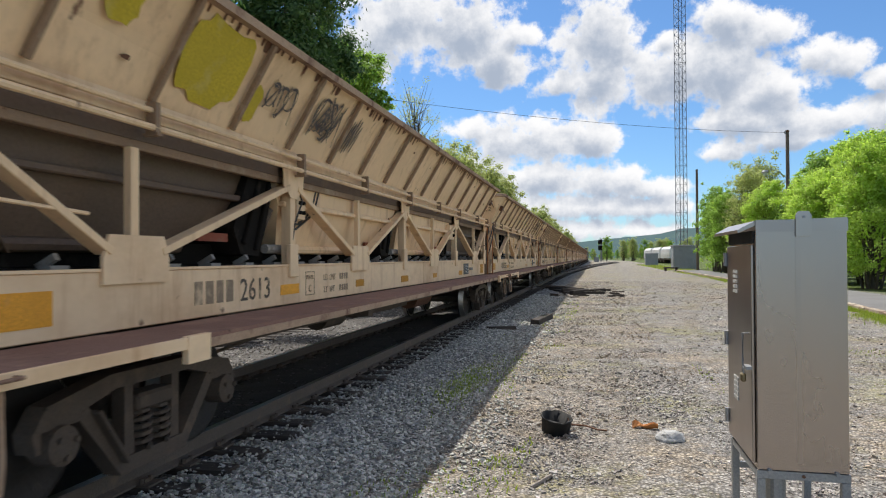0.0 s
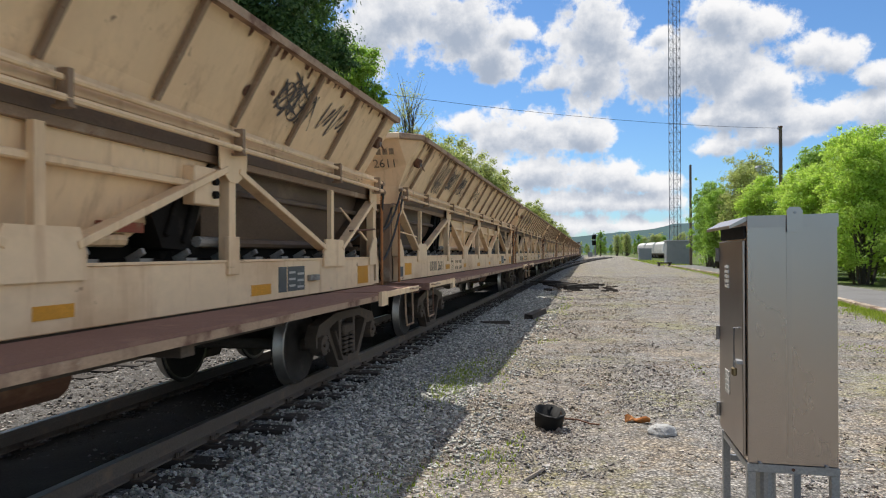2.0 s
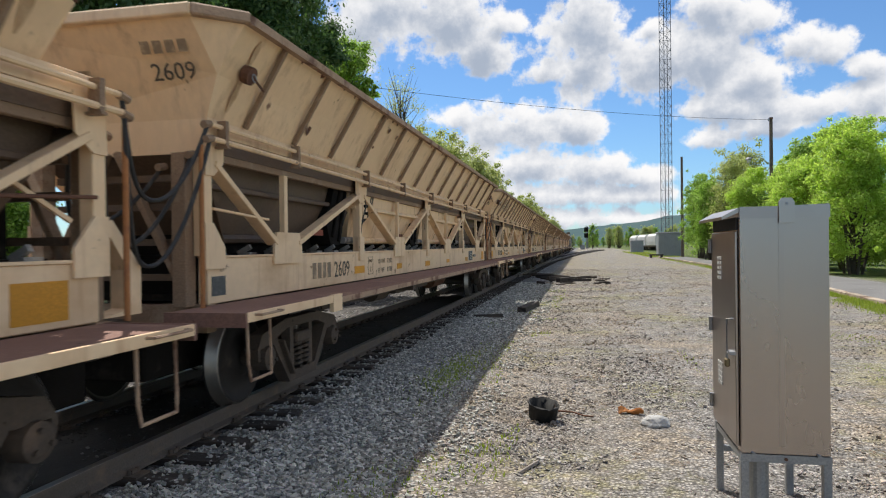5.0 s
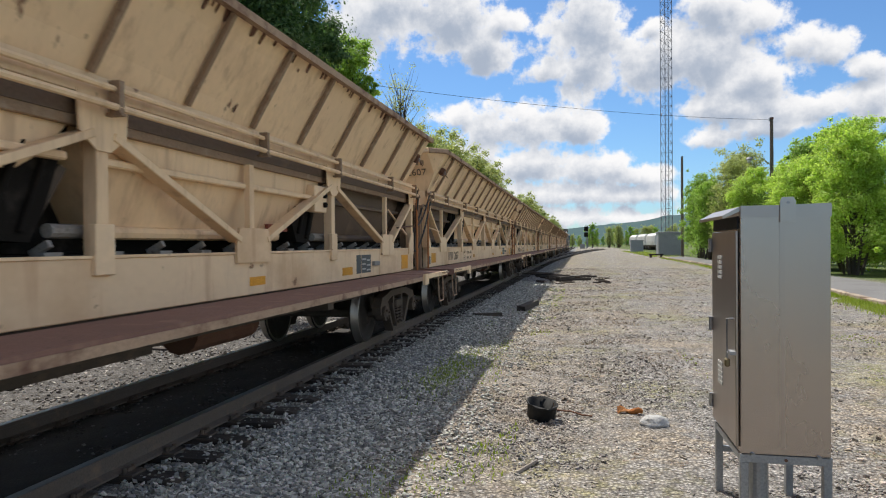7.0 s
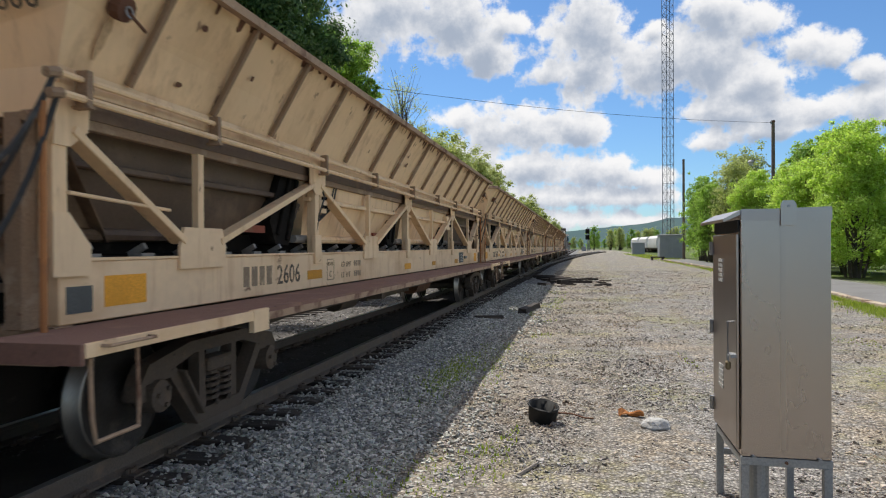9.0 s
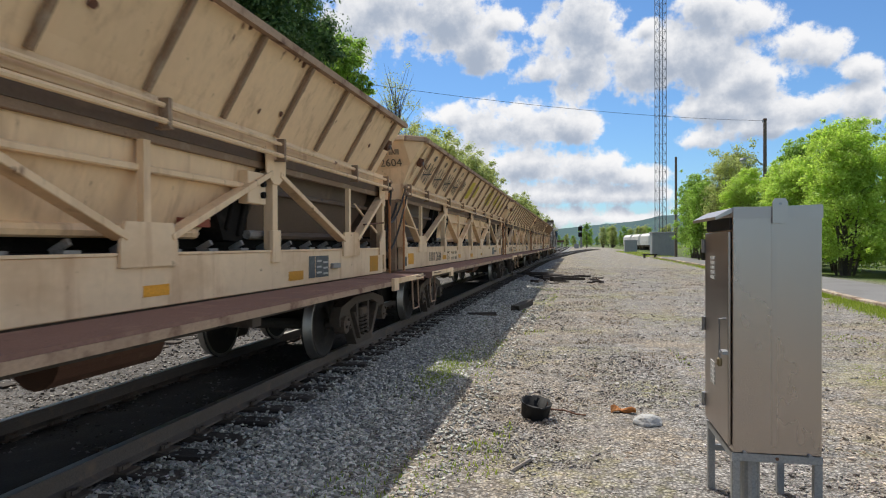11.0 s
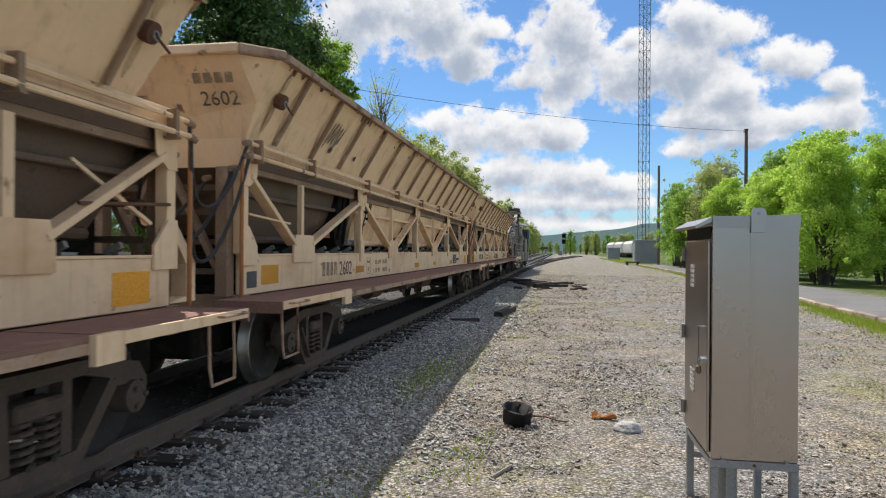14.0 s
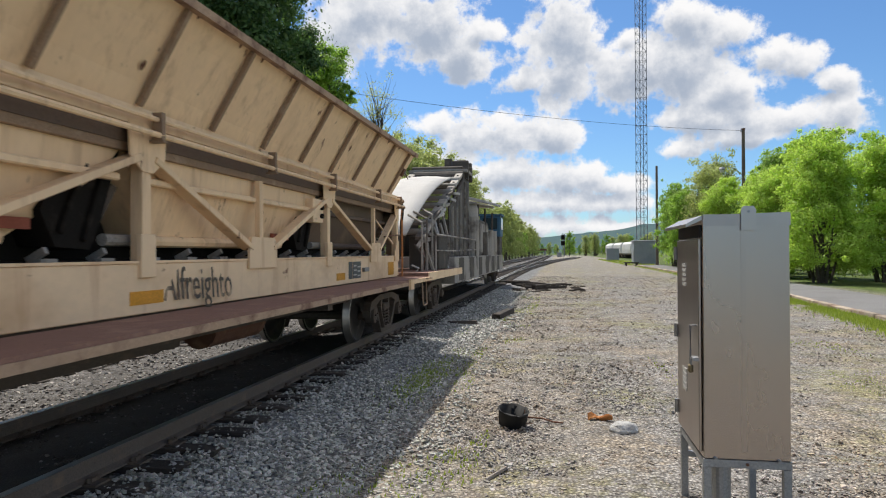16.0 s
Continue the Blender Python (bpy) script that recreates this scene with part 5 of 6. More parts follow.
def loader_car():
    """The discharge car at the train's end: inclined belt, machinery, cab."""
    car = new("conveyor_discharge_car")
    n = 21.5
    part("main_frame", B(-1.25, 1.25, 4.4, n, 0.62, 1.42, bevel=0.02), "machine_pale", car)
    part("front_deck", B(-1.45, 1.45, -0.75, 4.4, 1.0, 1.10), "walkway", car)
    part("deck_edge", B(1.45, 1.48, -0.75, 4.3, 0.93, 1.11), "paint_pale", car)
    for s in (-1, 1):
        part("belt_girder", beam(bmesh.new(), (s * 0.85, 1.2, 1.9), (s * 0.85, 8.3, 4.35), 0.10, 0.24, 0.01), "machine_pale", car)
        for k in range(7):
            y = 2.0 + k * 0.95
            part("girder_strut", beam(bmesh.new(), (s * 0.85, y, 1.35), (s * 0.85, y, 1.98 + (y - 1.2) * 0.345), 0.06, 0.09), "machine", car)
        part("handrail", tube([(s * 1.3, 1.0, 1.1), (s * 1.3, 1.0, 2.0), (s * 1.3, 4.3, 2.0), (s * 1.3, 9.0, 2.0), (s * 1.3, 9.0, 1.4)], 0.025, 6), "machine_pale", car)
        part("handrail", tube([(s * 1.3, 1.0, 1.6), (s * 1.3, 4.3, 1.6), (s * 1.3, 9.0, 1.65)], 0.02, 6), "machine_pale", car)
        part("side_panel", plate([(s * 0.95, 5.0, 1.42), (s * 0.95, 9.6, 1.42), (s * 0.95, 9.6, 4.2), (s * 0.95, 8.0, 4.1), (s * 0.95, 5.0, 2.9)], 0.04, (s, 0, 0)), "machine", car)
        for k in range(5):
            part("panel_rib", beam(bmesh.new(), (s * 1.02, 5.4 + k * 0.95, 1.45), (s * 1.02, 5.4 + k * 0.95, 3.0 + min(1.1, k * 0.35)), 0.06, 0.05), "machine_pale", car)
    # pale belt hood over the incline
    bm = bmesh.new()
    prev = None
    for k in range(9):
        t = k / 8
        y, z = -0.1 + 6.4 * t, 2.05 + 2.0 * t + 0.25 * math.sin(t * math.pi)
        row = [bm.verts.new((x, y, z - 0.10 * abs(x) ** 2)) for x in (-0.8, -0.4, 0, 0.4, 0.8)]
        if prev:
            for a in range(4):
                bm.faces.new((prev[a], prev[a + 1], row[a + 1], row[a]))
        prev = row
    r = bmesh.ops.extrude_face_region(bm, geom=list(bm.faces))
    bmesh.ops.translate(bm, verts=[v for v in r["geom"] if isinstance(v, bmesh.types.BMVert)], vec=(0, 0, -0.05))
    part("belt_hood", bm, "belt", car, "pale dusty cover over the inclined belt", True)
    for k in range(8):
        y = 1.6 + k * 0.8
        z = 1.95 + (y - 1.2) * 0.345
        part("idler_roller", rod(bmesh.new(), (-0.8, y, z), (0.98, y, z), 0.08, 10), "roller", car)
    part("head_frame", B(-0.9, 0.95, 8.3, 9.5, 3.9, 4.62, bevel=0.04), "machine", car)
    part("head_beam", B(-1.0, 1.1, 8.2, 9.6, 4.40, 4.50), "machine_pale", car)
    part("stub_mast", B(0.2, 0.45, 8.8, 9.1, 4.6, 4.95), "machine", car)
    part("head_pulley", rod(bmesh.new(), (-0.8, 8.3, 4.2), (0.98, 8.3, 4.2), 0.26, 16), "machine", car)
    ob = part("hydraulic_tank", lathe([(0.05, 1.42), (0.45, 1.42), (0.48, 1.6), (0.48, 3.2), (0.4, 3.5), (0.05, 3.6)], 20, "Z"), "machine_pale", car, smooth=True)
    ob.data.transform(Matrix.Translation((0.72, 10.7, 0)))
    part("engine_housing", B(-1.0, 1.1, 11.6, 15.2, 1.42, 2.9, bevel=0.05), "machine", car)
    for k in range(4):
        part("housing_door", B(1.10, 1.13, 11.75 + k * 0.86, 12.5 + k * 0.86, 1.55, 2.75, bevel=0.01), "machine_pale", car)
    part("fuel_drum", rod(bmesh.new(), (0.95, 15.8, 1.42), (0.95, 15.8, 2.55), 0.35, 18), "machine_pale", car)
    part("fuel_drum", rod(bmesh.new(), (0.85, 16.8, 1.42), (0.85, 16.8, 2.6), 0.35, 18), "machine_pale", car)
    part("canopy", plate([(-1.1, 10.2, 3.45), (1.2, 10.2, 3.40), (1.2, 17.5, 3.72), (-1.1, 17.5, 3.77)], 0.06, (0, 0, 1)), "machine_pale", car)
    for k in range(9):
        y = 10.5 + k * 0.85
        part("canopy_rib", beam(bmesh.new(), (0.55, y, 3.72 + k * 0.037), (1.50, y, 3.50 + k * 0.037), 0.10, 0.10, 0.01), "belt", car)
    for y in (11.4, 14.0, 17.2):
        part("canopy_post", rod(bmesh.new(), (1.1, y, 1.42), (1.1, y, 3.45), 0.045, 8), "machine", car)
    cab = part("cab", B(0.3, 1.35, 18.9, 20.5, 2.35, 3.42, bevel=0.04), "blue", car, "blue operator's cab")
    part("cab_window", B(0.45, 1.2, 18.88, 18.897, 2.72, 3.3), "glass", cab)
    part("cab_window", B(1.35, 1.37, 19.1, 20.3, 2.72, 3.3), "glass", cab)
    part("cab_roof", B(0.25, 1.42, 18.8, 20.6, 3.42, 3.50), "blue", cab)
    part("cab_support", B(0.3, 1.3, 18.95, 20.45, 1.42, 2.35), "machine", car)
    part("cross_walk", B(-1.25, 1.25, n, n + 0.5, 1.0, 1.1), "machine", car)
    for k in range(6):
        y = 5.2 + k * 2.6
        part("frame_stain", B(1.25, 1.256, y, y + 1.1, 0.68, 1.38), "machine", car)
    for y in (0.3, 0.9, 1.6):
        part("control_pipe", tube([(1.1, y, 1.1), (1.1, y, 2.2 + y * 0.2), (0.7, y + 0.3, 2.4 + y * 0.2)], 0.03, 6), "machine_pale", car)
    # hoses, brackets and pale dusty gear on the front deck and under the boom
    rnd = random.Random(31)
    for k in range(14):
        y = 0.2 + 0.30 * k
        z = 1.5 + 0.24 * y + rnd.uniform(-0.3, 0.3)
        part("deck_pipe", tube([(0.95 + rnd.uniform(0, 0.25), y, 1.1), (0.95 + rnd.uniform(0, 0.2), y + rnd.uniform(-0.15, 0.15), (1.1 + z) / 2), (0.9, y + rnd.uniform(-0.2, 0.5), z)], rnd.uniform(0.02, 0.045), 6), rnd.choice(("machine_pale", "belt", "rust", "machine")), car)
    for k in range(10):
        y, z = 0.6 + 0.62 * k, 1.75 + 0.20 * k + rnd.uniform(-0.15, 0.15)
        part("boom_bracket", beam(bmesh.new(), (0.92, y, z), (1.02, y + rnd.uniform(0.25, 0.6), z + rnd.uniform(-0.1, 0.3)), 0.08, rnd.uniform(0.06, 0.16), 0.01), rnd.choice(("machine_pale", "belt", "machine")), car)
    for k in range(6):
        y = 8.5 + 0.28 * k
        part("head_gear", B(rnd.uniform(0.1, 0.7), rnd.uniform(0.95, 1.15), y, y + rnd.uniform(0.12, 0.3), 4.2, 4.65 + rnd.uniform(0, 0.3), bevel=0.02), "machine", car)
    for y, w, h in ((10.1, 0.5, 2.9), (11.0, 0.4, 2.5), (13.2, 0.5, 2.4), (17.6, 0.5, 2.2), (18.3, 0.35, 2.6)):
        part("side_tank", rod(bmesh.new(), (1.05, y, 1.42), (1.05, y, h), w / 2, 14), "machine_pale" if y != 13.2 else "machine", car)
    part("valve_block", B(0.4, 1.2, 2.0, 3.4, 1.1, 2.0, bevel=0.03), "machine", car)
    bm = B(-0.14, 0.14, -0.95, 0.2, 0.66, 0.92, bevel=0.02)
    part("coupler", bm, "truck", car)
    part("front_sill", B(-0.9, 0.9, -0.3, 4.4, 0.7, 1.0), "machine", car)
    bogie(car, 1.9)
    bogie(car, n - 3.0)
    return car


def build_train():
    first = hopper_car()
    tagged(first, "beige ballast hopper car with rusty ribs and truss sides", "rail car", "cars of the ballast train")
    cars = [first] + [copy_thing(first, pose(TRACK_X, 0, RAIL_Z)) for k in range(1, 13)]
    for k, c in enumerate(cars):
        dress(c, k)
        TRAIN.append((c, FIRST + k * PITCH))
    tagged(cars[0], "beige ballast hopper car with yellow paint blots and graffiti", "rail car", "cars of the ballast train")
    tagged(cars[2], "beige ballast hopper car with long dark graffiti scrawls", "rail car", "cars of the ballast train")
    tagged(cars[9], "beige ballast hopper car with yellow paint blots, rusty ribs", "rail car", "cars of the ballast train")
    tagged(cars[12], "beige ballast hopper car, last before the discharge machine", "rail car", "cars of the ballast train")
    m = loader_car()
    tagged(m, "grimy dark conveyor discharge car with pale belt hood and blue cab", "rail car")
    TRAIN.append((m, FIRST + 13 * PITCH))


build_train()

# ---- equipment cabinet ----


def build_cabinet():
    cab = tagged(new("equipment_cabinet"), "brushed aluminium equipment cabinet on a galvanised leg frame", "cabinet")
    x0, x1, y0, y1, z0, z1 = 0.995, 1.515, 4.34, 5.16, 0.52, 2.045
    part("body", B(x0, x1, y0, y1, z0, z1, bevel=0.004), "cabinet", cab)
    # side door with its return edge
    door = part("door", B(x0 - 0.022, x0 - 0.002, y0 + 0.035, y1 - 0.02, z0 + 0.03, z1 - 0.12, bevel=0.004), "cabinet", cab)
    for zz in (1.60, 0.86):
        for i in range(3):
            for j in range(5):
                part("louvre", plate([(x0 - 0.023, y0 + 0.43 + i * 0.05, zz + j * 0.034), (x0 - 0.023, y0 + 0.465 + i * 0.05, zz + j * 0.034), (x0 - 0.023, y0 + 0.465 + i * 0.05, zz + 0.022 + j * 0.034), (x0 - 0.023, y0 + 0.43 + i * 0.05, zz + 0.022 + j * 0.034)], 0.006, (-1, 0, 0)), "vent", door)
    for zz in (1.83, 1.25, 0.68):
        part("hinge", rod(bmesh.new(), (x0 - 0.03, y1 - 0.02, zz - 0.05), (x0 - 0.03, y1 - 0.02, zz + 0.05), 0.018, 10), "galv", door)
    part("handle", tube([(x0 - 0.02, y0 + 0.10, 1.36), (x0 - 0.06, y0 + 0.10, 1.36), (x0 - 0.06, y0 + 0.10, 1.15), (x0 - 0.02, y0 + 0.10, 1.15)], 0.008, 6), "galv", door)
    part("hasp", B(x0 - 0.055, x0 - 0.02, y0 + 0.03, y0 + 0.13, 1.135, 1.155), "galv", door)
    lock = part("padlock", B(x0 - 0.075, x0 - 0.045, y0 + 0.075, y0 + 0.125, 1.05, 1.105, bevel=0.008), "brass", cab)
    part("shackle", tube([(x0 - 0.06, y0 + 0.085, 1.10), (x0 - 0.06, y0 + 0.085, 1.14), (x0 - 0.06, y0 + 0.10, 1.155), (x0 - 0.06, y0 + 0.115, 1.14), (x0 - 0.06, y0 + 0.115, 1.10)], 0.005, 6), "galv", lock)
    # sloped lid that overhangs the door
    part("lid", plate([(x0 - 0.10, y0 + 0.012, z1 - 0.045), (x0 - 0.10, y0 + 0.012, z1 - 0.025), (x0, y0 + 0.012, z1 + 0.03), (x1 + 0.008, y0 + 0.012, z1 + 0.045), (x1 + 0.008, y0 + 0.012, z1 + 0.002), (x0 + 0.005, y0 + 0.012, z1 + 0.002)], y1 - y0 + 0.03, (0, 1, 0)), "cabinet", cab)
    part("lid_front", B(x0 + 0.003, x1 + 0.006, y0 - 0.004, y0 - 0.001, z1 - 0.04, z1 + 0.035), "cabinet", cab)
    part("dark_gasket", B(x0 - 0.012, x0 - 0.001, y0 + 0.03, y1 - 0.02, z1 - 0.11, z1 - 0.03), "hole", cab)
    # lifting lug
    lug = plate([(1.225, y0 - 0.006, z1 - 0.07), (1.315, y0 - 0.006, z1 - 0.07), (1.315, y0 - 0.006, z1 + 0.06), (1.30, y0 - 0.006, z1 + 0.085), (1.24, y0 - 0.006, z1 + 0.085), (1.225, y0 - 0.006, z1 + 0.06)], 0.012, (0, -1, 0))
    part("lifting_lug", lug, "cabinet", cab)
    part("lug_hole", rod(bmesh.new(), (1.27, y0 - 0.021, z1 + 0.05), (1.27, y0 - 0.004, z1 + 0.05), 0.009, 10), "galv", cab)
    part("seam", B(1.225, 1.255, y0 - 0.0015, y0, z0 + 0.05, z1 - 0.08), "cabinet", cab)
    for zz in (1.80, 1.25, 0.70):
        part("edge_catch", B(x1, x1 + 0.014, y0 + 0.05, y0 + 0.11, zz - 0.05, zz + 0.05, bevel=0.003), "galv", cab)
    # leg frame
    for xx in (x0 + 0.02, x1 - 0.02):
        for yy in (y0 + 0.02, y1 - 0.02):
            part("leg", B(xx - 0.025, xx + 0.025, yy - 0.025, yy + 0.025, -0.02, z0 - 0.05, bevel=0.004), "galv", cab)
    part("frame_rail", B(x0 - 0.005, x1 + 0.005, y0 - 0.006, y0 + 0.04, z0 - 0.05, z0 - 0.002), "galv", cab)
    part("frame_rail", B(x0 - 0.005, x1 + 0.005, y1 - 0.04, y1 + 0.006, z0 - 0.05, z0 - 0.002), "galv", cab)
    part("frame_rail", B(x0 - 0.004, x0 + 0.035, y0 + 0.05, y1 - 0.05, z0 - 0.048, z0 - 0.003), "galv", cab)
    part("frame_rail", B(x1 - 0.035, x1 + 0.004, y0 + 0.05, y1 - 0.05, z0 - 0.048, z0 - 0.003), "galv", cab)
    part("lower_brace", B(x0 + 0.02, x1 - 0.02, y1 - 0.04, y1 - 0.01, 0.30, 0.34), "galv", cab)
    for xx in (x0 + 0.07, x1 - 0.07):
        part("anchor_bolt", rod(bmesh.new(), (xx, y0 - 0.02, z0), (xx, y0 + 0.02, z0), 0.013, 8), "galv", cab)
    part("bolt_head", rod(bmesh.new(), (1.255, y0 - 0.016, z0 - 0.025), (1.255, y0 - 0.004, z0 - 0.025), 0.01, 8), "rust", cab)
    part("conduit", rod(bmesh.new(), (x0 + 0.13, y0 + 0.12, -0.02), (x0 + 0.13, y0 + 0.12, z0), 0.06, 16), "galv", cab)


build_cabinet()

# ---- small litter on the gravel ----


def build_litter():
    bucket = tagged(new("bucket"), "battered black plastic bucket with a ragged rim on gravel", "bucket")
    bm = lathe([(0.01, 0.0), (0.12, 0.0), (0.14, 0.02), (0.155, 0.24), (0.165, 0.25), (0.165, 0.265), (0.15, 0.265), (0.13, 0.04), (0.01, 0.03)], 20, "Z")
    rnd = random.Random(3)
    for v in bm.verts:
        v.co += Vector((rnd.uniform(-0.008, 0.008), rnd.uniform(-0.008, 0.008), rnd.uniform(-0.03, 0.012) if v.co.z > 0.2 else 0.0))
    bm.transform(Matrix.Translation((-0.42, 6.98, 0.0)) @ Matrix.Rotation(radians(9), 4, "Y") @ Matrix.Rotation(radians(10), 4, "X") @ Matrix.Diagonal((1.02, 1.0, 0.72, 1)))
    part("shell", bm, "plastic", bucket, smooth=True)
    part("bail", tube([(-0.28, 6.98, 0.17), (-0.27, 6.95, 0.1), (-0.275, 6.94, 0.03), (-0.2, 7.02, 0.02)], 0.005, 5), "rust", bucket)
    cord = part("rusty_wire", tube([(-0.26, 7.25, 0.03), (-0.1, 7.2, 0.035), (0.02, 7.12, 0.02), (0.12, 7.1, 0.02)], 0.01, 5), "rust")
    tagged(cord, "rusty twisted wire lying on gravel", "wire")
    bm = bmesh.new()
    bmesh.ops.create_icosphere(bm, subdivisions=3, radius=1)
    for v in bm.verts:
        k = 1 + 0.25 * noise.noise(v.co * 1.6 + Vector((3, 1, 7))) + 0.07 * noise.noise(v.co * 6)
        v.co *= k
        v.co.z = max(v.co.z, -0.35)
    bm.transform(Matrix.Translation((0.735, 6.88, 0.035)) @ Matrix.Rotation(0.2, 4, "Z") @ Matrix.Diagonal((0.145, 0.12, 0.078, 1)))
    tagged(part("rock", bm, "stone_white"), "pale flat limestone lump on gravel", "rock")
    bm = bmesh.new()
    prev = None
    for i in range(8):
        t = i / 7
        row = [bm.verts.new((0.39 + 0.26 * t, 7.33 + 0.10 * (j / 3 - 0.5) + 0.03 * math.sin(t * 5), 0.02 + 0.05 * math.sin(j * 1.6 + t * 2) ** 2 + 0.015 * math.sin(t * 9))) for j in range(4)]
        if prev:
            for j in range(3):
                bm.faces.new((prev[j], prev[j + 1], row[j + 1], row[j]))
        prev = row
    r = bmesh.ops.extrude_face_region(bm, geom=list(bm.faces))
    bmesh.ops.translate(bm, verts=[v for v in r["geom"] if isinstance(v, bmesh.types.BMVert)], vec=(0, 0, -0.012))
    tagged(part("scrap", bm, "orange_scrap"), "curled orange rusty scrap lying on gravel", "scrap")
    tagged(part("stick", beam(bmesh.new(), (-0.50, 5.20, 0.015), (-0.36, 5.52, 0.02), 0.03, 0.014, 0.003), "stick"), "thin bleached wooden stick on gravel", "stick")
    rnd = random.Random(8)

    def timber(name, label, x, y, ang, ln, w, h, tilt=0.0, mat="tie"):
        bm = B(-ln / 2, ln / 2, -w / 2, w / 2, 0, h, bevel=0.01)
        for v in bm.verts:
            v.co += Vector((rnd.uniform(-0.04, 0.04), rnd.uniform(-0.015, 0.015), rnd.uniform(-0.012, 0.012)))
        ob = part(name, bm, mat)
        ob.matrix_basis = Matrix.Translation((x, y, bed(x) - 0.005)) @ Matrix.Rotation(ang, 4, "Z") @ Matrix.Rotation(tilt, 4, "Y")
        tagged(ob, label, "scrap timber", "discarded track material")

    timber("old_tie", "broken old timber tie lying beside the ballast", -1.49, 19.2, 1.45, 2.1, 0.22, 0.16)
    timber("tie_chunk", "short broken tie end on the shoulder", -2.3, 16.5, 0.5, 0.7, 0.16, 0.10)
    for i in range(9):
        timber("old_tie", "dark discarded timber tie in a low heap", -2.6 + 0.28 * i + rnd.uniform(-0.2, 0.2), 38 - 0.55 * i + rnd.uniform(-0.6, 0.6), rnd.uniform(-0.9, 0.9) + (0 if i < 5 else 0.3), rnd.uniform(0.7, 1.9), 0.2, 0.13 + 0.1 * (i % 2))
    for i in range(26):
        timber("splinter", "dark splintered timber scrap on gravel", rnd.uniform(-2.2, 1.3), rnd.uniform(31, 38), rnd.uniform(-1.4, 1.4), rnd.uniform(0.2, 0.9), 0.08, rnd.uniform(0.05, 0.12))


build_litter()

# ---- yard edge: kerb, path, grass ----
KERB = ((7.0, 5.0), (7.9, 15.0), (8.3, 19.0), (8.6, 24.0), (8.95, 28.5), (9.5, 40.0), (9.9, 57.0), (9.95, 92.0))


def along_kerb(t):
    seg = t * (len(KERB) - 1)
    i = min(int(seg), len(KERB) - 2)
    f = seg - i
    a, b = Vector(KERB[i]), Vector(KERB[i + 1])
    return a + (b - a) * f, math.atan2(b.y - a.y, b.x - a.x)


def build_edge():
    root = tagged(new("kerb"), "crumbling concrete kerb along the yard's edge", "kerb", kind="structure")
    rnd = random.Random(4)
    lens = [(Vector(b) - Vector(a)).length for a, b in zip(KERB, KERB[1:])]
    for (a, b), n in zip(zip(KERB, KERB[1:]), lens):
        a, b = Vector(a), Vector(b)
        k = max(1, round(n / 1.8))
        ang = math.atan2(b.y - a.y, b.x - a.x)
        for i in range(k):
            c = a + (b - a) * ((i + 0.5) / k)
            bm = B(-n / k / 2 + 0.02, n / k / 2 - 0.02, -0.11, 0.11, -0.05, 0.17, bevel=0.02)
            for v in bm.verts:
                v.co += Vector((rnd.uniform(-0.02, 0.02), rnd.uniform(-0.02, 0.02), rnd.uniform(-0.025, 0.015)))
            ob = part("kerb_stone", bm, "kerb", root)
            ob.matrix_local = Matrix.Translation((c.x, c.y, 0)) @ Matrix.Rotation(ang + rnd.uniform(-0.02, 0.02), 4, "Z")
    bm = bmesh.new()
    left = [bm.verts.new((x + 0.14, y, 0.06)) for x, y in KERB]
    right = [bm.verts.new((max(12.6, x + 3.4), y, 0.06)) for x, y in KERB]
    for i in range(len(KERB) - 1):
        bm.faces.new((left[i], right[i], right[i + 1], left[i + 1]))
    r = bmesh.ops.extrude_face_region(bm, geom=list(bm.faces))
    bmesh.ops.translate(bm, verts=[v for v in r["geom"] if isinstance(v, bmesh.types.BMVert)], vec=(0, 0, -0.1))
    tagged(part("pavement", bm, "asphalt"), "grey worn asphalt path behind the kerb", "pavement", kind="structure")
    # grass blades
    verts, faces = [], []

    def blade(x, y, h, z=0.0):
        a = rnd.uniform(0, math.tau)
        w = rnd.uniform(0.006, 0.014)
        dx, dy = math.cos(a) * w, math.sin(a) * w
        lx, ly = rnd.uniform(-0.5, 0.5) * h, rnd.uniform(-0.5, 0.5) * h
        o = len(verts)
        verts.extend(((x - dx, y - dy, z - 0.005), (x + dx, y + dy, z - 0.005), (x + lx, y + ly, z + h)))
        faces.append((o, o + 1, o + 2))
    for _ in range(15000):
        t = rnd.random() ** 1.25
        c, ang = along_kerb(0.12 + 0.86 * t)
        d = abs(rnd.gauss(0, 0.34)) + 0.12
        if noise.noise((c.x * 0.6, c.y * 0.4, 2)) > -0.25 or d < 0.3:
            blade(c.x - d * math.sin(ang), c.y + d * math.cos(ang) * 0.3, rnd.uniform(0.05, 0.16))
    for _ in range(9000):
        x, y = rnd.uniform(9.0, 13.0), rnd.uniform(92, 160)
        blade(x, y, rnd.uniform(0.1, 0.3))
    for _ in range(7000):
        x, y = rnd.uniform(-2.1, -0.6), 4 + rnd.random() ** 1.5 * 26
        if noise.noise((x * 0.9, y * 0.5, 7)) > 0.12:
            blade(x, y, rnd.uniform(0.015, 0.05), bed(x))
    for _ in range(1500):
        x, y = rnd.gauss(-1.85, 0.16), rnd.gauss(9.4, 0.8)
        blade(x, y, rnd.uniform(0.015, 0.06), bed(x))
    for _ in range(7000):
        x, y = rnd.uniform(1.6, 5.5), 4 + rnd.random() * 14
        if noise.noise((x * 0.5, y * 0.35, 5)) > 0.2:
            blade(x, y, rnd.uniform(0.01, 0.035))
    me = bpy.data.meshes.new("grass")
    me.from_pydata(verts, [], faces)
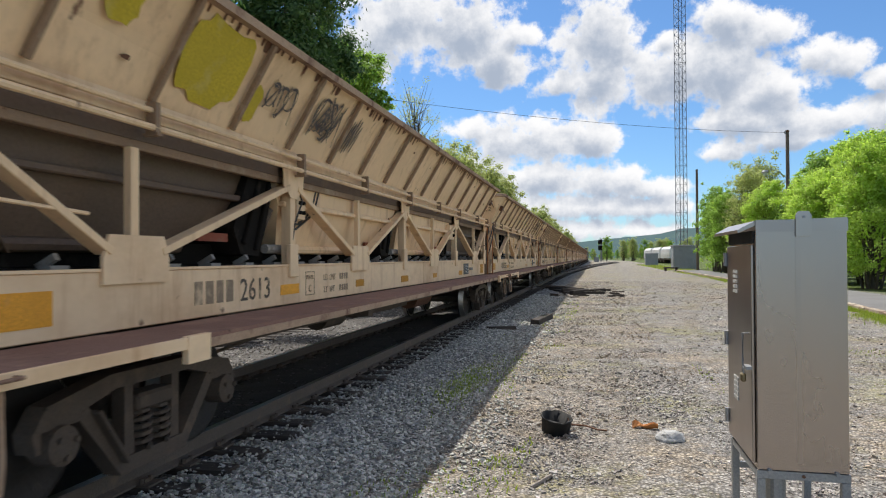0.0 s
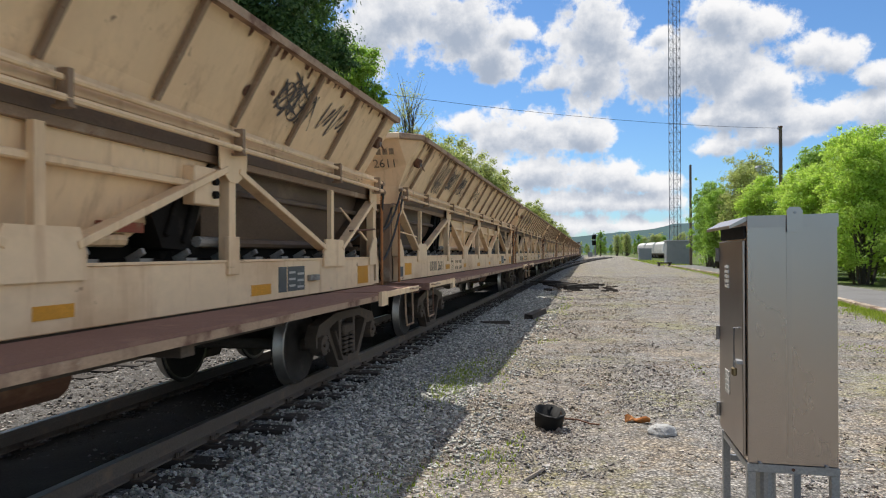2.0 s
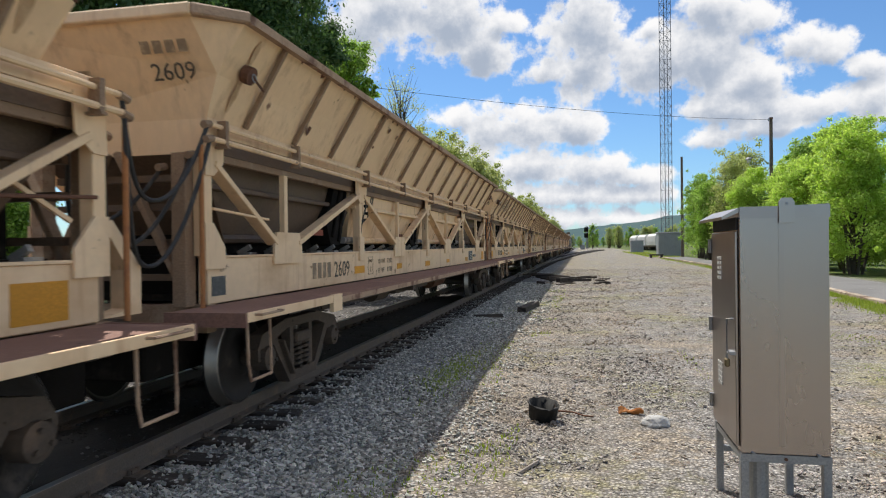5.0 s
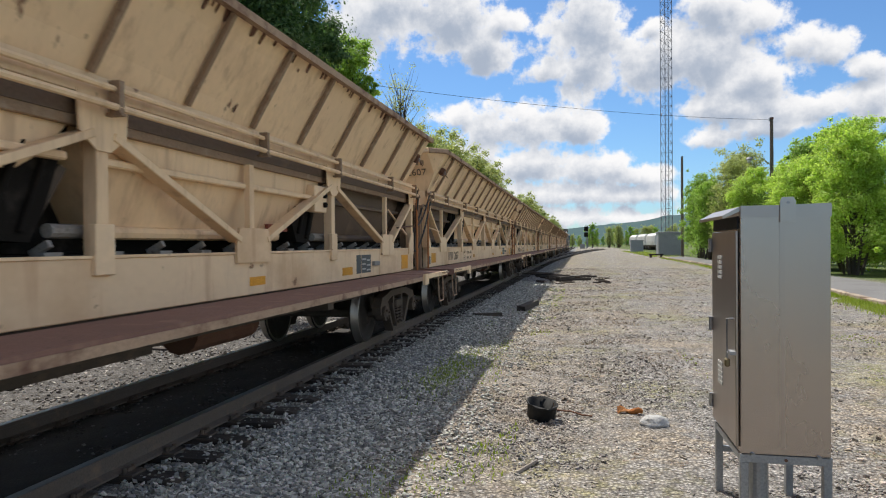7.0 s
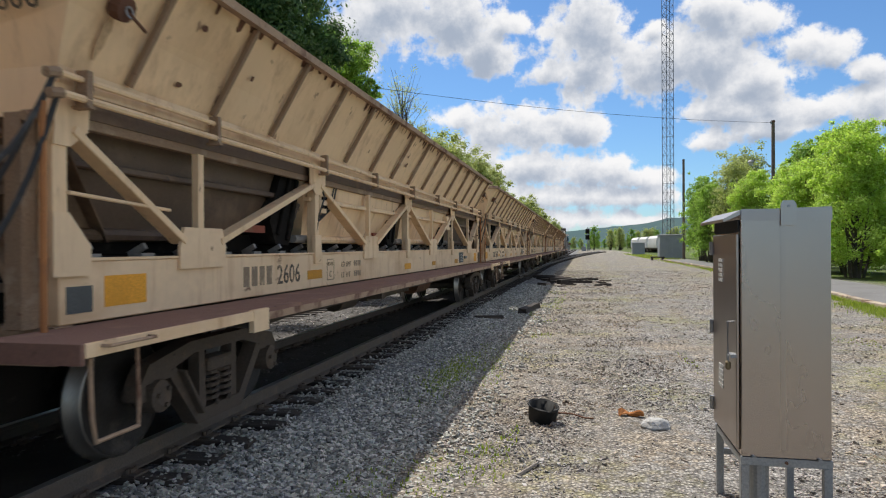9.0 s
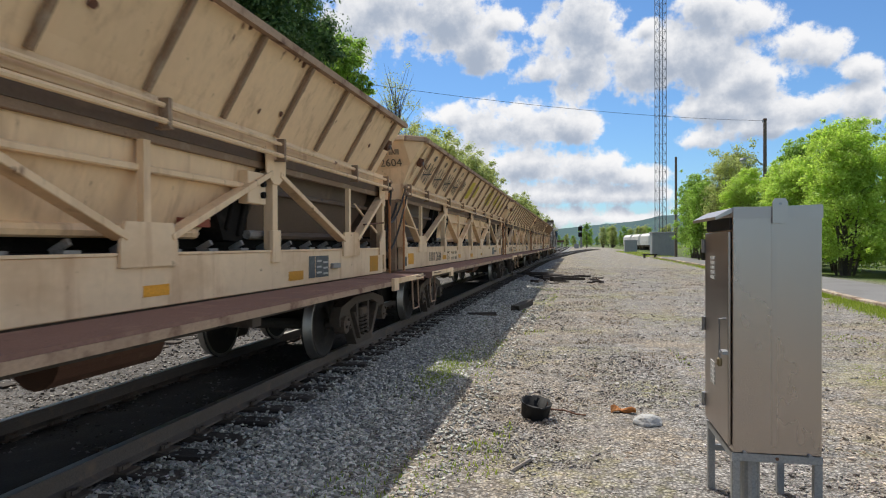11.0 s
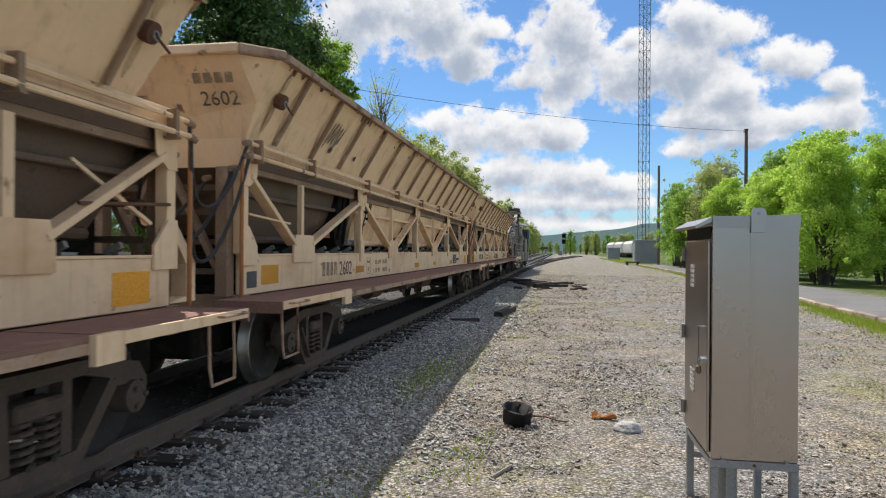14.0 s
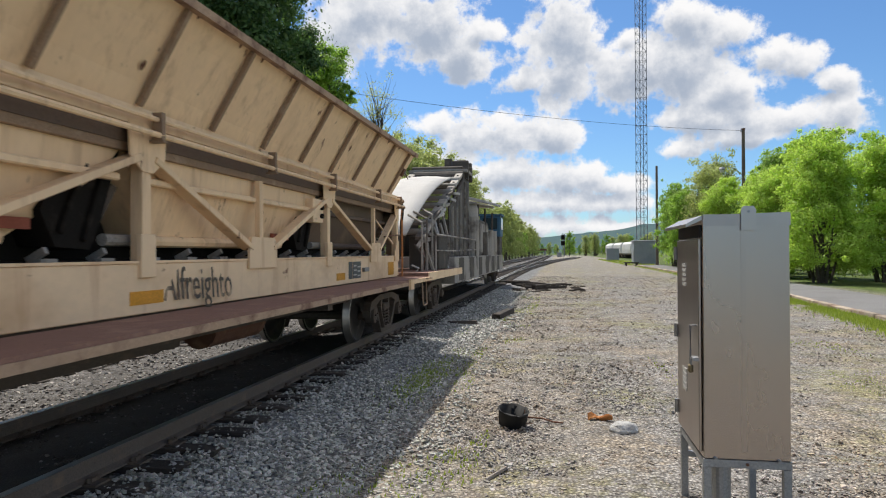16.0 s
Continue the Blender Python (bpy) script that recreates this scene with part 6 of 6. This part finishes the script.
    tagged(part("grass", me, "grass"), "bright green grass tufts along the kerb and gravel", "grass", kind="stuff")


build_edge()

# ---- trees ----


def leaf_cloud(rnd, clumps, count, size, flat=0.6):
    verts, faces = [], []
    weights = [c[3] * c[4] for c in clumps]
    for _ in range(count):
        cx, cy, cz, rx, rz = rnd.choices(clumps, weights)[0]
        # shell-heavy distribution keeps gaps inside
        while True:
            u = Vector((rnd.gauss(0, 1), rnd.gauss(0, 1), rnd.gauss(0, 1)))
            if u.length > 0.01:
                break
        u.normalize()
        u *= rnd.uniform(0.3, 1.0) if rnd.random() < 0.85 else rnd.uniform(1.0, 1.5)
        x, y, z = cx + u.x * rx, cy + u.y * rx, cz + u.z * rz
        s = size * rnd.uniform(0.6, 1.3)
        nrm = (u + Vector((rnd.uniform(-0.8, 0.8), rnd.uniform(-0.8, 0.8), rnd.uniform(-0.2, 1.2)))).normalized()
        a = nrm.orthogonal().normalized()
        a.rotate(Matrix.Rotation(rnd.uniform(0, math.tau), 3, nrm))
        b = nrm.cross(a)
        o = len(verts)
        p = Vector((x, y, z))
        verts.extend((p - a * s, p + b * s * flat, p + a * s, p - b * s * flat))
        faces.append((o, o + 1, o + 2, o + 3))
    return verts, faces


def tree_meshes(seed, h, spread, leaves, size, mat, trunk_h=0.3, low=False, bare=0):
    rnd = random.Random(seed)
    bm = bmesh.new()
    r0 = h * 0.022
    top = Vector((rnd.uniform(-0.3, 0.3), rnd.uniform(-0.3, 0.3), h * 0.75))
    rod(bm, (0, 0, -0.1), top * 0.5, r0, 8, r0 * 0.7)
    rod(bm, top * 0.5, top, r0 * 0.7, 7, r0 * 0.25)
    if low:
        for q in range(6):
            a = q * 1.05 + rnd.random()
            rod(bm, (0.5 * math.cos(a), 0.5 * math.sin(a), -0.1), (spread * 0.45 * math.cos(a), spread * 0.45 * math.sin(a), h * 0.5), r0 * 0.5, 6, r0 * 0.2)
    clumps = []
    n = 16 if not low else 34
    for k in range(n):
        f = trunk_h + (0.98 - trunk_h) * (k + rnd.random() * 0.8) / n
        a = k * 2.4 + rnd.uniform(-0.5, 0.5)
        env = math.sin(min(1.0, (1.06 - f) * 1.25) * math.pi / 2) * (0.75 + 0.25 * math.sin(f * 7 + seed))
        d = spread * env * rnd.uniform(0.55, 0.95)
        tip = Vector((math.cos(a) * d, math.sin(a) * d, f * h))
        base = top * min(0.95, max(0.1, f * 0.72))
        rod(bm, base, base + (tip - base) * 0.55, r0 * 0.35, 5, r0 * 0.2)
        rod(bm, base + (tip - base) * 0.55, tip, r0 * 0.2, 5, r0 * 0.05)
        for q in range(2 if not bare else bare):
            t2 = tip + Vector((rnd.uniform(-1, 1), rnd.uniform(-1, 1), rnd.uniform(-0.4, 1))) * spread * 0.4
            rod(bm, base + (tip - base) * rnd.uniform(0.5, 0.9), t2, r0 * 0.09, 4, r0 * 0.02)
        s = spread * rnd.uniform(0.20, 0.40)
        clumps.append((tip.x, tip.y, tip.z, s, s * rnd.uniform(0.6, 0.85)))
        for q in range(6):
            o = Vector((rnd.uniform(-1, 1), rnd.uniform(-1, 1), rnd.uniform(-0.7, 1.0))) * s * 1.35
            s2 = s * rnd.uniform(0.2, 0.5)
            clumps.append((tip.x + o.x, tip.y + o.y, tip.z + o.z, s2, s2 * 0.8))
    trunk = mesh_from(bm, "trunk")
    trunk.materials.append(M["bark"])
    v, f = leaf_cloud(rnd, clumps, leaves, size)
    crown = bpy.data.meshes.new("crown")
    crown.from_pydata(v, [], f)
    crown.materials.append(M[mat])
    return trunk, crown


KINDS = {}


def plant(kind, x, y, s=1.0, turn=0.0, label="", category="tree", group="", squash=1.0):
    t, c = KINDS[kind]
    root = tagged(new("tree" if category == "tree" else "bush"), label, category, group)
    part("trunk", t, "bark", root)
    part("crown", c, "leaf_mid", root)
    root.matrix_basis = Matrix.Translation((x, y, bed(x))) @ Matrix.Rotation(turn, 4, "Z") @ Matrix.Diagonal((s, s, s * squash, 1))
    return root


def build_plants():
    KINDS["big"] = tree_meshes(1, 17, 5.2, 60000, 0.11, "leaf_dark")
    KINDS["big2"] = tree_meshes(2, 16, 4.2, 42000, 0.11, "leaf_mid")
    KINDS["row"] = tree_meshes(3, 11, 3.6, 16000, 0.12, "leaf_olive", 0.15)
    KINDS["row2"] = tree_meshes(4, 11, 3.4, 16000, 0.12, "leaf_mid", 0.15)
    KINDS["bare"] = tree_meshes(5, 15, 3.4, 3500, 0.07, "leaf_olive", 0.25, bare=9)
    KINDS["spring"] = tree_meshes(6, 9, 3.5, 70000, 0.075, "leaf_spring", 0.12, low=True)
    KINDS["spring2"] = tree_meshes(7, 9, 3.3, 64000, 0.075, "leaf_spring", 0.12, low=True)
    KINDS["midbush"] = tree_meshes(8, 9, 3.0, 24000, 0.10, "leaf_mid", 0.2, low=True)
    KINDS["olive"] = tree_meshes(9, 9, 2.8, 13000, 0.09, "leaf_olive", 0.2, low=True)
    KINDS["dark"] = tree_meshes(10, 9, 2.6, 18000, 0.10, "leaf_mid", 0.3)
    g = "trees along the line"
    plant("big", -13.4, 27.5, 0.94, 0.3, "tall tree in dense dark green leaf beyond the tracks", group=g)
    plant("big", -15.0, 36.0, 0.86, 1.9, "tall tree in dense dark green leaf beyond the tracks", group=g)
    plant("big2", -12.0, 33.5, 0.76, 2.4, "tree in bright green leaf beyond the tracks", group=g)
    plant("big", -17.0, 22.0, 1.05, 4.0, "tall tree in dense dark green leaf beyond the tracks", group=g)
    plant("bare", -12.0, 44.0, 0.90, 0.6, "half-bare budding tree beside the tracks", group=g)
    rnd = random.Random(21)
    y = 50.0
    while y < 330:
        kind = rnd.choice(("row", "row", "row2", "row"))
        plant(kind, -12.2 + rnd.uniform(-1.2, 1.2), y, rnd.uniform(0.85, 1.12), rnd.uniform(0, 6), "budding light green tree in a row beside the tracks", group=g)
        y += rnd.uniform(4.5, 7) * (1 + y / 240)
    g = "bushes behind the path"
    for kind, x, y, s, t, lab in (
        ("spring", 14.8, 41.0, 0.86, 0.2, "dense bush in fresh yellow-green leaf"), ("spring2", 18.6, 42.0, 0.92, 1.4, "dense bush in fresh yellow-green leaf"),
        ("spring", 22.6, 43.0, 0.90, 2.0, "dense bush in fresh yellow-green leaf"), ("spring2", 26.8, 44.0, 0.88, 3.1, "dense bush in fresh yellow-green leaf"),
        ("spring", 17.0, 47.5, 1.0, 4.4, "dense bush in fresh yellow-green leaf"), ("spring2", 14.6, 49.0, 0.76, 0.9, "dense bush in fresh yellow-green leaf"), ("dark", 17.9, 60.0, 1.12, 2.9, "dark green tree behind the bushes"),
        ("spring2", 15.4, 53.0, 0.86, 5.2, "dense bush in fresh yellow-green leaf"), ("spring", 18.2, 60.0, 0.92, 0.7, "dense bush in fresh yellow-green leaf"),
        ("spring", 14.6, 63.0, 0.85, 3.3, "dense bush in fresh yellow-green leaf"), ("olive", 15.3, 74.0, 1.15, 1.0, "sparse bush in olive bud"), ("olive", 17.4, 78.0, 1.3, 2.6, "sparse bush in olive bud"),
        ("midbush", 13.7, 77.0, 0.9, 4.1, "rounded bush in mid-green leaf"), ("spring2", 19.5, 70.0, 1.0, 4.6, "dense bush in fresh yellow-green leaf"), ("midbush", 14.6, 87.0, 1.1, 0.1, "rounded bush in mid-green leaf")):
        plant(kind, x, y, s, t, lab, "bush", g)
    for k in range(11):
        plant("midbush" if k % 3 else "olive", -14.2 + rnd.uniform(-1, 1), 7 + 3.6 * k, rnd.uniform(0.42, 0.6), rnd.uniform(0, 6), "low green bush beyond the second track", "bush", "bushes beyond the tracks")
    for k in range(16):
        a = k / 15
        plant("olive" if k % 3 else "row2", 6 + 44 * a + rnd.uniform(-4, 4), 300 + rnd.uniform(-10, 60), rnd.uniform(0.8, 1.2), rnd.uniform(0, 6), "distant budding tree across the yard", group="distant trees")
    for k in range(40):
        plant("row2" if k % 2 else "row", -42 + 1.9 * k + rnd.uniform(-1.5, 1.5), 400 + rnd.uniform(-30, 60), rnd.uniform(0.42, 0.66), rnd.uniform(0, 6), "distant low green tree beyond the line", group="distant trees")


build_plants()

# ---- mast, poles, sheds, wagons, signal ----


def build_mast():
    mast = tagged(new("lattice_mast"), "tall grey steel lattice radio mast behind the shed", "mast")
    cx, cy, h, r = 12.6, 106.0, 62.0, 0.95
    legs = [(cx + r * math.cos(a), cy + r * math.sin(a)) for a in (radians(90), radians(210), radians(330))]
    for x, y in legs:
        part("mast_leg", rod(bmesh.new(), (x, y, 0), (x, y, h), 0.05, 6), "mast", mast)
    n = 44
    for k in range(n):
        z0, z1 = h * k / n, h * (k + 1) / n
        bm = bmesh.new()
        for i in range(3):
            (xa, ya), (xb, yb) = legs[i], legs[(i + 1) % 3]
            beam(bm, (xa, ya, z0), (xb, yb, z0), 0.035, 0.035)
            beam(bm, (xa, ya, z0), (xb, yb, z1), 0.03, 0.03)
            beam(bm, (xb, yb, z0), (xa, ya, z1), 0.03, 0.03)
        part("lattice_panel", bm, "mast" if (k // 6) % 2 else "mast_red", mast)
    part("feed_cable", rod(bmesh.new(), (cx + 0.3, cy - 0.5, 0), (cx + 0.3, cy - 0.5, h), 0.04, 6), "black", mast)
    part("mast_base", B(cx - 1.3, cx + 1.3, cy - 1.3, cy + 1.3, -0.1, 0.3), "concrete", mast)


def build_poles():
    p = tagged(new("utility_pole"), "weathered wooden utility pole with a street lamp arm", "pole")
    part("pole_shaft", rod(bmesh.new(), (16.75, 64.7, 0), (16.75, 64.7, 12.95), 0.19, 10, 0.14), "pole", p)
    part("lamp_arm", tube([(16.7, 64.7, 8.75), (16.0, 64.5, 9.35), (15.3, 64.3, 9.55), (14.8, 64.1, 9.45)], 0.035, 6), "galv", p)
    ob = part("lamp_head", lathe([(0.05, 9.50), (0.22, 9.45), (0.30, 9.30), (0.28, 9.25), (0.05, 9.25)], 14, "Z"), "galv", p)
    ob.data.transform(Matrix.Translation((14.75, 64.1, 0)))
    ob = part("lamp_bowl", lathe([(0.02, 8.95), (0.14, 9.0), (0.2, 9.15), (0.2, 9.25), (0.02, 9.26)], 14, "Z"), "lamp_glass", p)
    ob.data.transform(Matrix.Translation((14.75, 64.1, 0)))
    part("pole_cap", rod(bmesh.new(), (16.75, 64.7, 12.9), (16.75, 64.7, 13.05), 0.17, 10), "rust", p)
    part("insulator", rod(bmesh.new(), (16.55, 64.6, 12.7), (16.55, 64.6, 12.95), 0.07, 8), "galv", p)
    q = tagged(new("utility_pole"), "plain weathered wooden utility pole among the bushes", "pole")
    part("pole_shaft", rod(bmesh.new(), (13.3, 94.7, 0), (13.3, 94.7, 13.5), 0.2, 10, 0.15), "pole", q)
    pts = []
    a, b = Vector((16.55, 64.6, 12.85)), Vector((-22.0, 34.0, 12.6))
    for k in range(25):
        t = k / 24
        pts.append(a + (b - a) * t - Vector((0, 0, 4 * 0.75 * t * (1 - t))))
    tagged(part("overhead_wire", tube(pts, 0.014, 5), "black"), "thin dark overhead wire slung across the tracks", "wire")
    far = tagged(new("utility_pole"), "weathered wooden utility pole hidden in the trees", "pole")
    part("pole_shaft", rod(bmesh.new(), (-22.0, 34.0, 0), (-22.0, 34.0, 13.0), 0.19, 10, 0.14), "pole", far)


def shed(x0, x1, y0, y1, h, label):
    s = tagged(new("equipment_shed"), label, "shed")
    part("wall", B(x0, x1, y0, y1, -0.05, h - 0.2, bevel=0.02), "shed", s)
    part("roof", B(x0 - 0.12, x1 + 0.12, y0 - 0.12, y1 + 0.12, h - 0.2, h, bevel=0.04), "galv", s)
    n = max(3, int((x1 - x0) / 0.45))
    for k in range(n):
        x = x0 + 0.2 + (x1 - x0 - 0.4) * k / (n - 1)
        part("wall_rib", B(x - 0.03, x + 0.03, y0 - 0.04, y0, 0.0, h - 0.22), "shed", s)
    part("door", B(x0 - 0.04, x0, y0 + 0.5, y0 + 1.4, 0.05, 2.1), "galv", s)
    part("slab", B(x0 - 0.3, x1 + 0.3, y0 - 0.3, y1 + 0.3, -0.1, 0.06), "concrete", s)


def white_wagon(x, y, ang):
    w = new("covered_hopper_wagon")
    bm = bmesh.new()
    prof = [(-1.5, 1.3), (-1.6, 2.4), (-1.5, 3.7), (-0.9, 4.3), (0.9, 4.3), (1.5, 3.7), (1.6, 2.4), (1.5, 1.3)]
    a = [bm.verts.new((px, 0.9, pz)) for px, pz in prof]
    b = [bm.verts.new((px, 15.5, pz)) for px, pz in prof]
    for k in range(len(prof)):
        bm.faces.new((a[k], a[(k + 1) % 8], b[(k + 1) % 8], b[k]))
    bm.faces.new(a)
    bm.faces.new(b)
    part("body", bm, "tank_white", w)
    for k in range(9):
        y0 = 1.2 + k * 1.75
        for s in (-1, 1):
            part("side_rib", B(min(s * 1.58, s * 1.68), max(s * 1.58, s * 1.68), y0 - 0.06, y0 + 0.06, 1.3, 3.6), "tank_white", w)
    part("underframe", B(-1.4, 1.4, 0.3, 16.1, 0.95, 1.3), "truck", w)
    for y0 in (2.0, 14.4):
        part("truck", B(-1.1, 1.1, y0 - 1.2, y0 + 1.2, 0.3, 0.95), "truck", w)
        for d in (-0.9, 0.9):
            part("wheel", rod(bmesh.new(), (-0.8, y0 + d, 0.45), (0.8, y0 + d, 0.45), 0.45, 16), "wheel", w)
    w.matrix_basis = pose(x, y, 0.1, 0, 0, ang)
    return tagged(w, "white covered hopper wagon parked across the yard", "rail car", "parked white wagons")


def build_signal():
    s = tagged(new("railway_signal"), "tall grey railway signal mast with two dark heads", "signal")
    x, y = 1.64, 255.7
    part("signal_mast", rod(bmesh.new(), (x, y, 0), (x, y, 8.9), 0.16, 10), "signal", s)
    for z in (7.4, 5.2):
        part("signal_head", B(x - 0.75, x + 0.75, y - 0.2, y + 0.2, z - 0.9, z + 0.9, bevel=0.2), "black", s)
        for k in (-0.45, 0.45):
            part("lens_hood", rod(bmesh.new(), (x, y - 0.55, z + k), (x, y - 0.2, z + k), 0.18, 10), "black", s)
    part("ladder", B(x + 0.35, x + 0.75, y + 0.1, y + 0.16, 0.2, 8.6), "signal", s)
    part("relay_case", B(x - 2.2, x - 0.5, y - 0.6, y + 0.6, 0, 1.7, bevel=0.03), "signal", s)
    d = tagged(new("signal_gantry"), "low dark structure beside the distant line", "structure")
    part("beam", B(-22, -6, 350, 352, 2.6, 3.6), "rust", d)
    for px in (-21, -14, -7):
        part("pier", B(px - 0.4, px + 0.4, 350.2, 351.8, -0.1, 2.6), "concrete", d)


build_mast()
build_poles()
shed(10.9, 14.3, 101.0, 104.2, 3.5, "grey ribbed steel equipment shed at the mast's foot")
shed(10.2, 12.7, 146.0, 149.0, 2.6, "small grey steel equipment shed on grass")
for k in range(3):
    white_wagon(19.4 - 1.0 * k, 172 + 17.2 * k, 3.0)
build_signal()


def build_extras():
    # railing and low wall glimpsed through the bushes
    f = tagged(new("pipe_railing"), "low dark pipe railing behind the bushes", "railing")
    for k in range(7):
        part("post", rod(bmesh.new(), (15.2 + k * 1.5, 33.2 + 0.25 * k, 0), (15.2 + k * 1.5, 33.2 + 0.25 * k, 1.15), 0.03, 8), "galv", f)
    for z in (0.65, 1.12):
        part("rail", rod(bmesh.new(), (15.0, 33.17, z), (24.6, 34.75, z), 0.028, 8), "galv", f)
    t = tagged(new("timber_bench"), "low dark timber platform on grass by the shed", "platform")
    part("deck", B(8.4, 10.1, 88.0, 89.2, 0.35, 0.5), "tie", t)
    for x in (8.6, 9.9):
        part("leg", B(x - 0.1, x + 0.1, 88.1, 89.1, -0.02, 0.35), "tie", t)


build_extras()

# ---- hills ----


def hill(name, label, y, x0, x1, tops, depth, n=90):
    bm = bmesh.new()
    rows = []
    for j in range(9):
        v = j / 8
        row = []
        for i in range(n + 1):
            u = i / n
            x = x0 + (x1 - x0) * u
            t = np.interp(x, [p[0] for p in tops], [p[1] for p in tops])
            z = t * math.sin(v * math.pi / 2) + (3.0 * noise.noise((x * 0.05, j, 1)) + 5 * noise.noise((x * 0.012, j * 0.4, 3))) * v * t / 90
            row.append(bm.verts.new((x, y + depth * v, z - 2)))
        rows.append(row)
    for a, b in zip(rows, rows[1:]):
        for i in range(n):
            bm.faces.new((a[i], a[i + 1], b[i + 1], b[i]))
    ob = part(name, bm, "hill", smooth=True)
    tagged(ob, label, "hill", kind="structure")


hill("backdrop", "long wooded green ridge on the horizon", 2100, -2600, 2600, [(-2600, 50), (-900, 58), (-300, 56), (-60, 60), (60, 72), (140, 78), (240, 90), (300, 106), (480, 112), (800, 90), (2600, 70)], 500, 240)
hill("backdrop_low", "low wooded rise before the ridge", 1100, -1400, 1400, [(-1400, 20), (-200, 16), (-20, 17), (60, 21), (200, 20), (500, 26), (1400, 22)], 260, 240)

# ---- movement ----


DRIFT = ((0.0, -0.24), (1.5, -0.12), (2.5, -0.01), (3.5, 0.13), (4.0, -0.13), (5.2, -0.03), (6.5, -0.01), (7.0, 0.12), (7.6, 0.10), (8.5, 0.05), (9.0, -0.17), (10.2, -0.03), (11.5, 0.12), (12.5, -0.15), (13.0, -0.18), (14.0, 0.12), (14.5, -0.13), (15.5, -0.14), (16.0, 0.02))


def motions():
    """The train runs at an almost even pace, and its wheels roll with it."""
    ts, ds = [p[0] for p in DRIFT], [p[1] for p in DRIFT]
    rolled = {}
    steps = [k / FPS for k in range(int(16 * FPS) + 1)]
    for car, y0 in TRAIN:
        walk(car, [(t, pose(TRACK_X + 0.03, y0 - V * t + float(np.interp(t, ts, ds)), RAIL_Z)) for t in ts])
        for ob in car.children_recursive:
            if not ob.name.startswith(("wheel", "axle", "bearing_cap", "cap_bolt")):
                continue
            ax = round(ob.location.y, 3)
            if ax not in rolled:
                walk(ob, [(t, pose(0, ax, 0.457, math.degrees(V * t / 0.46), 0, 0)) for t in steps])
                rolled[ax] = ob.animation_data
                continue
            # wheels on the same axle line roll by the same keys
            ob.rotation_mode = "QUATERNION"
            keys = ob.animation_data_create()
            keys.action = rolled[ax].action
            keys.action_slot = rolled[ax].action_slot


motions()
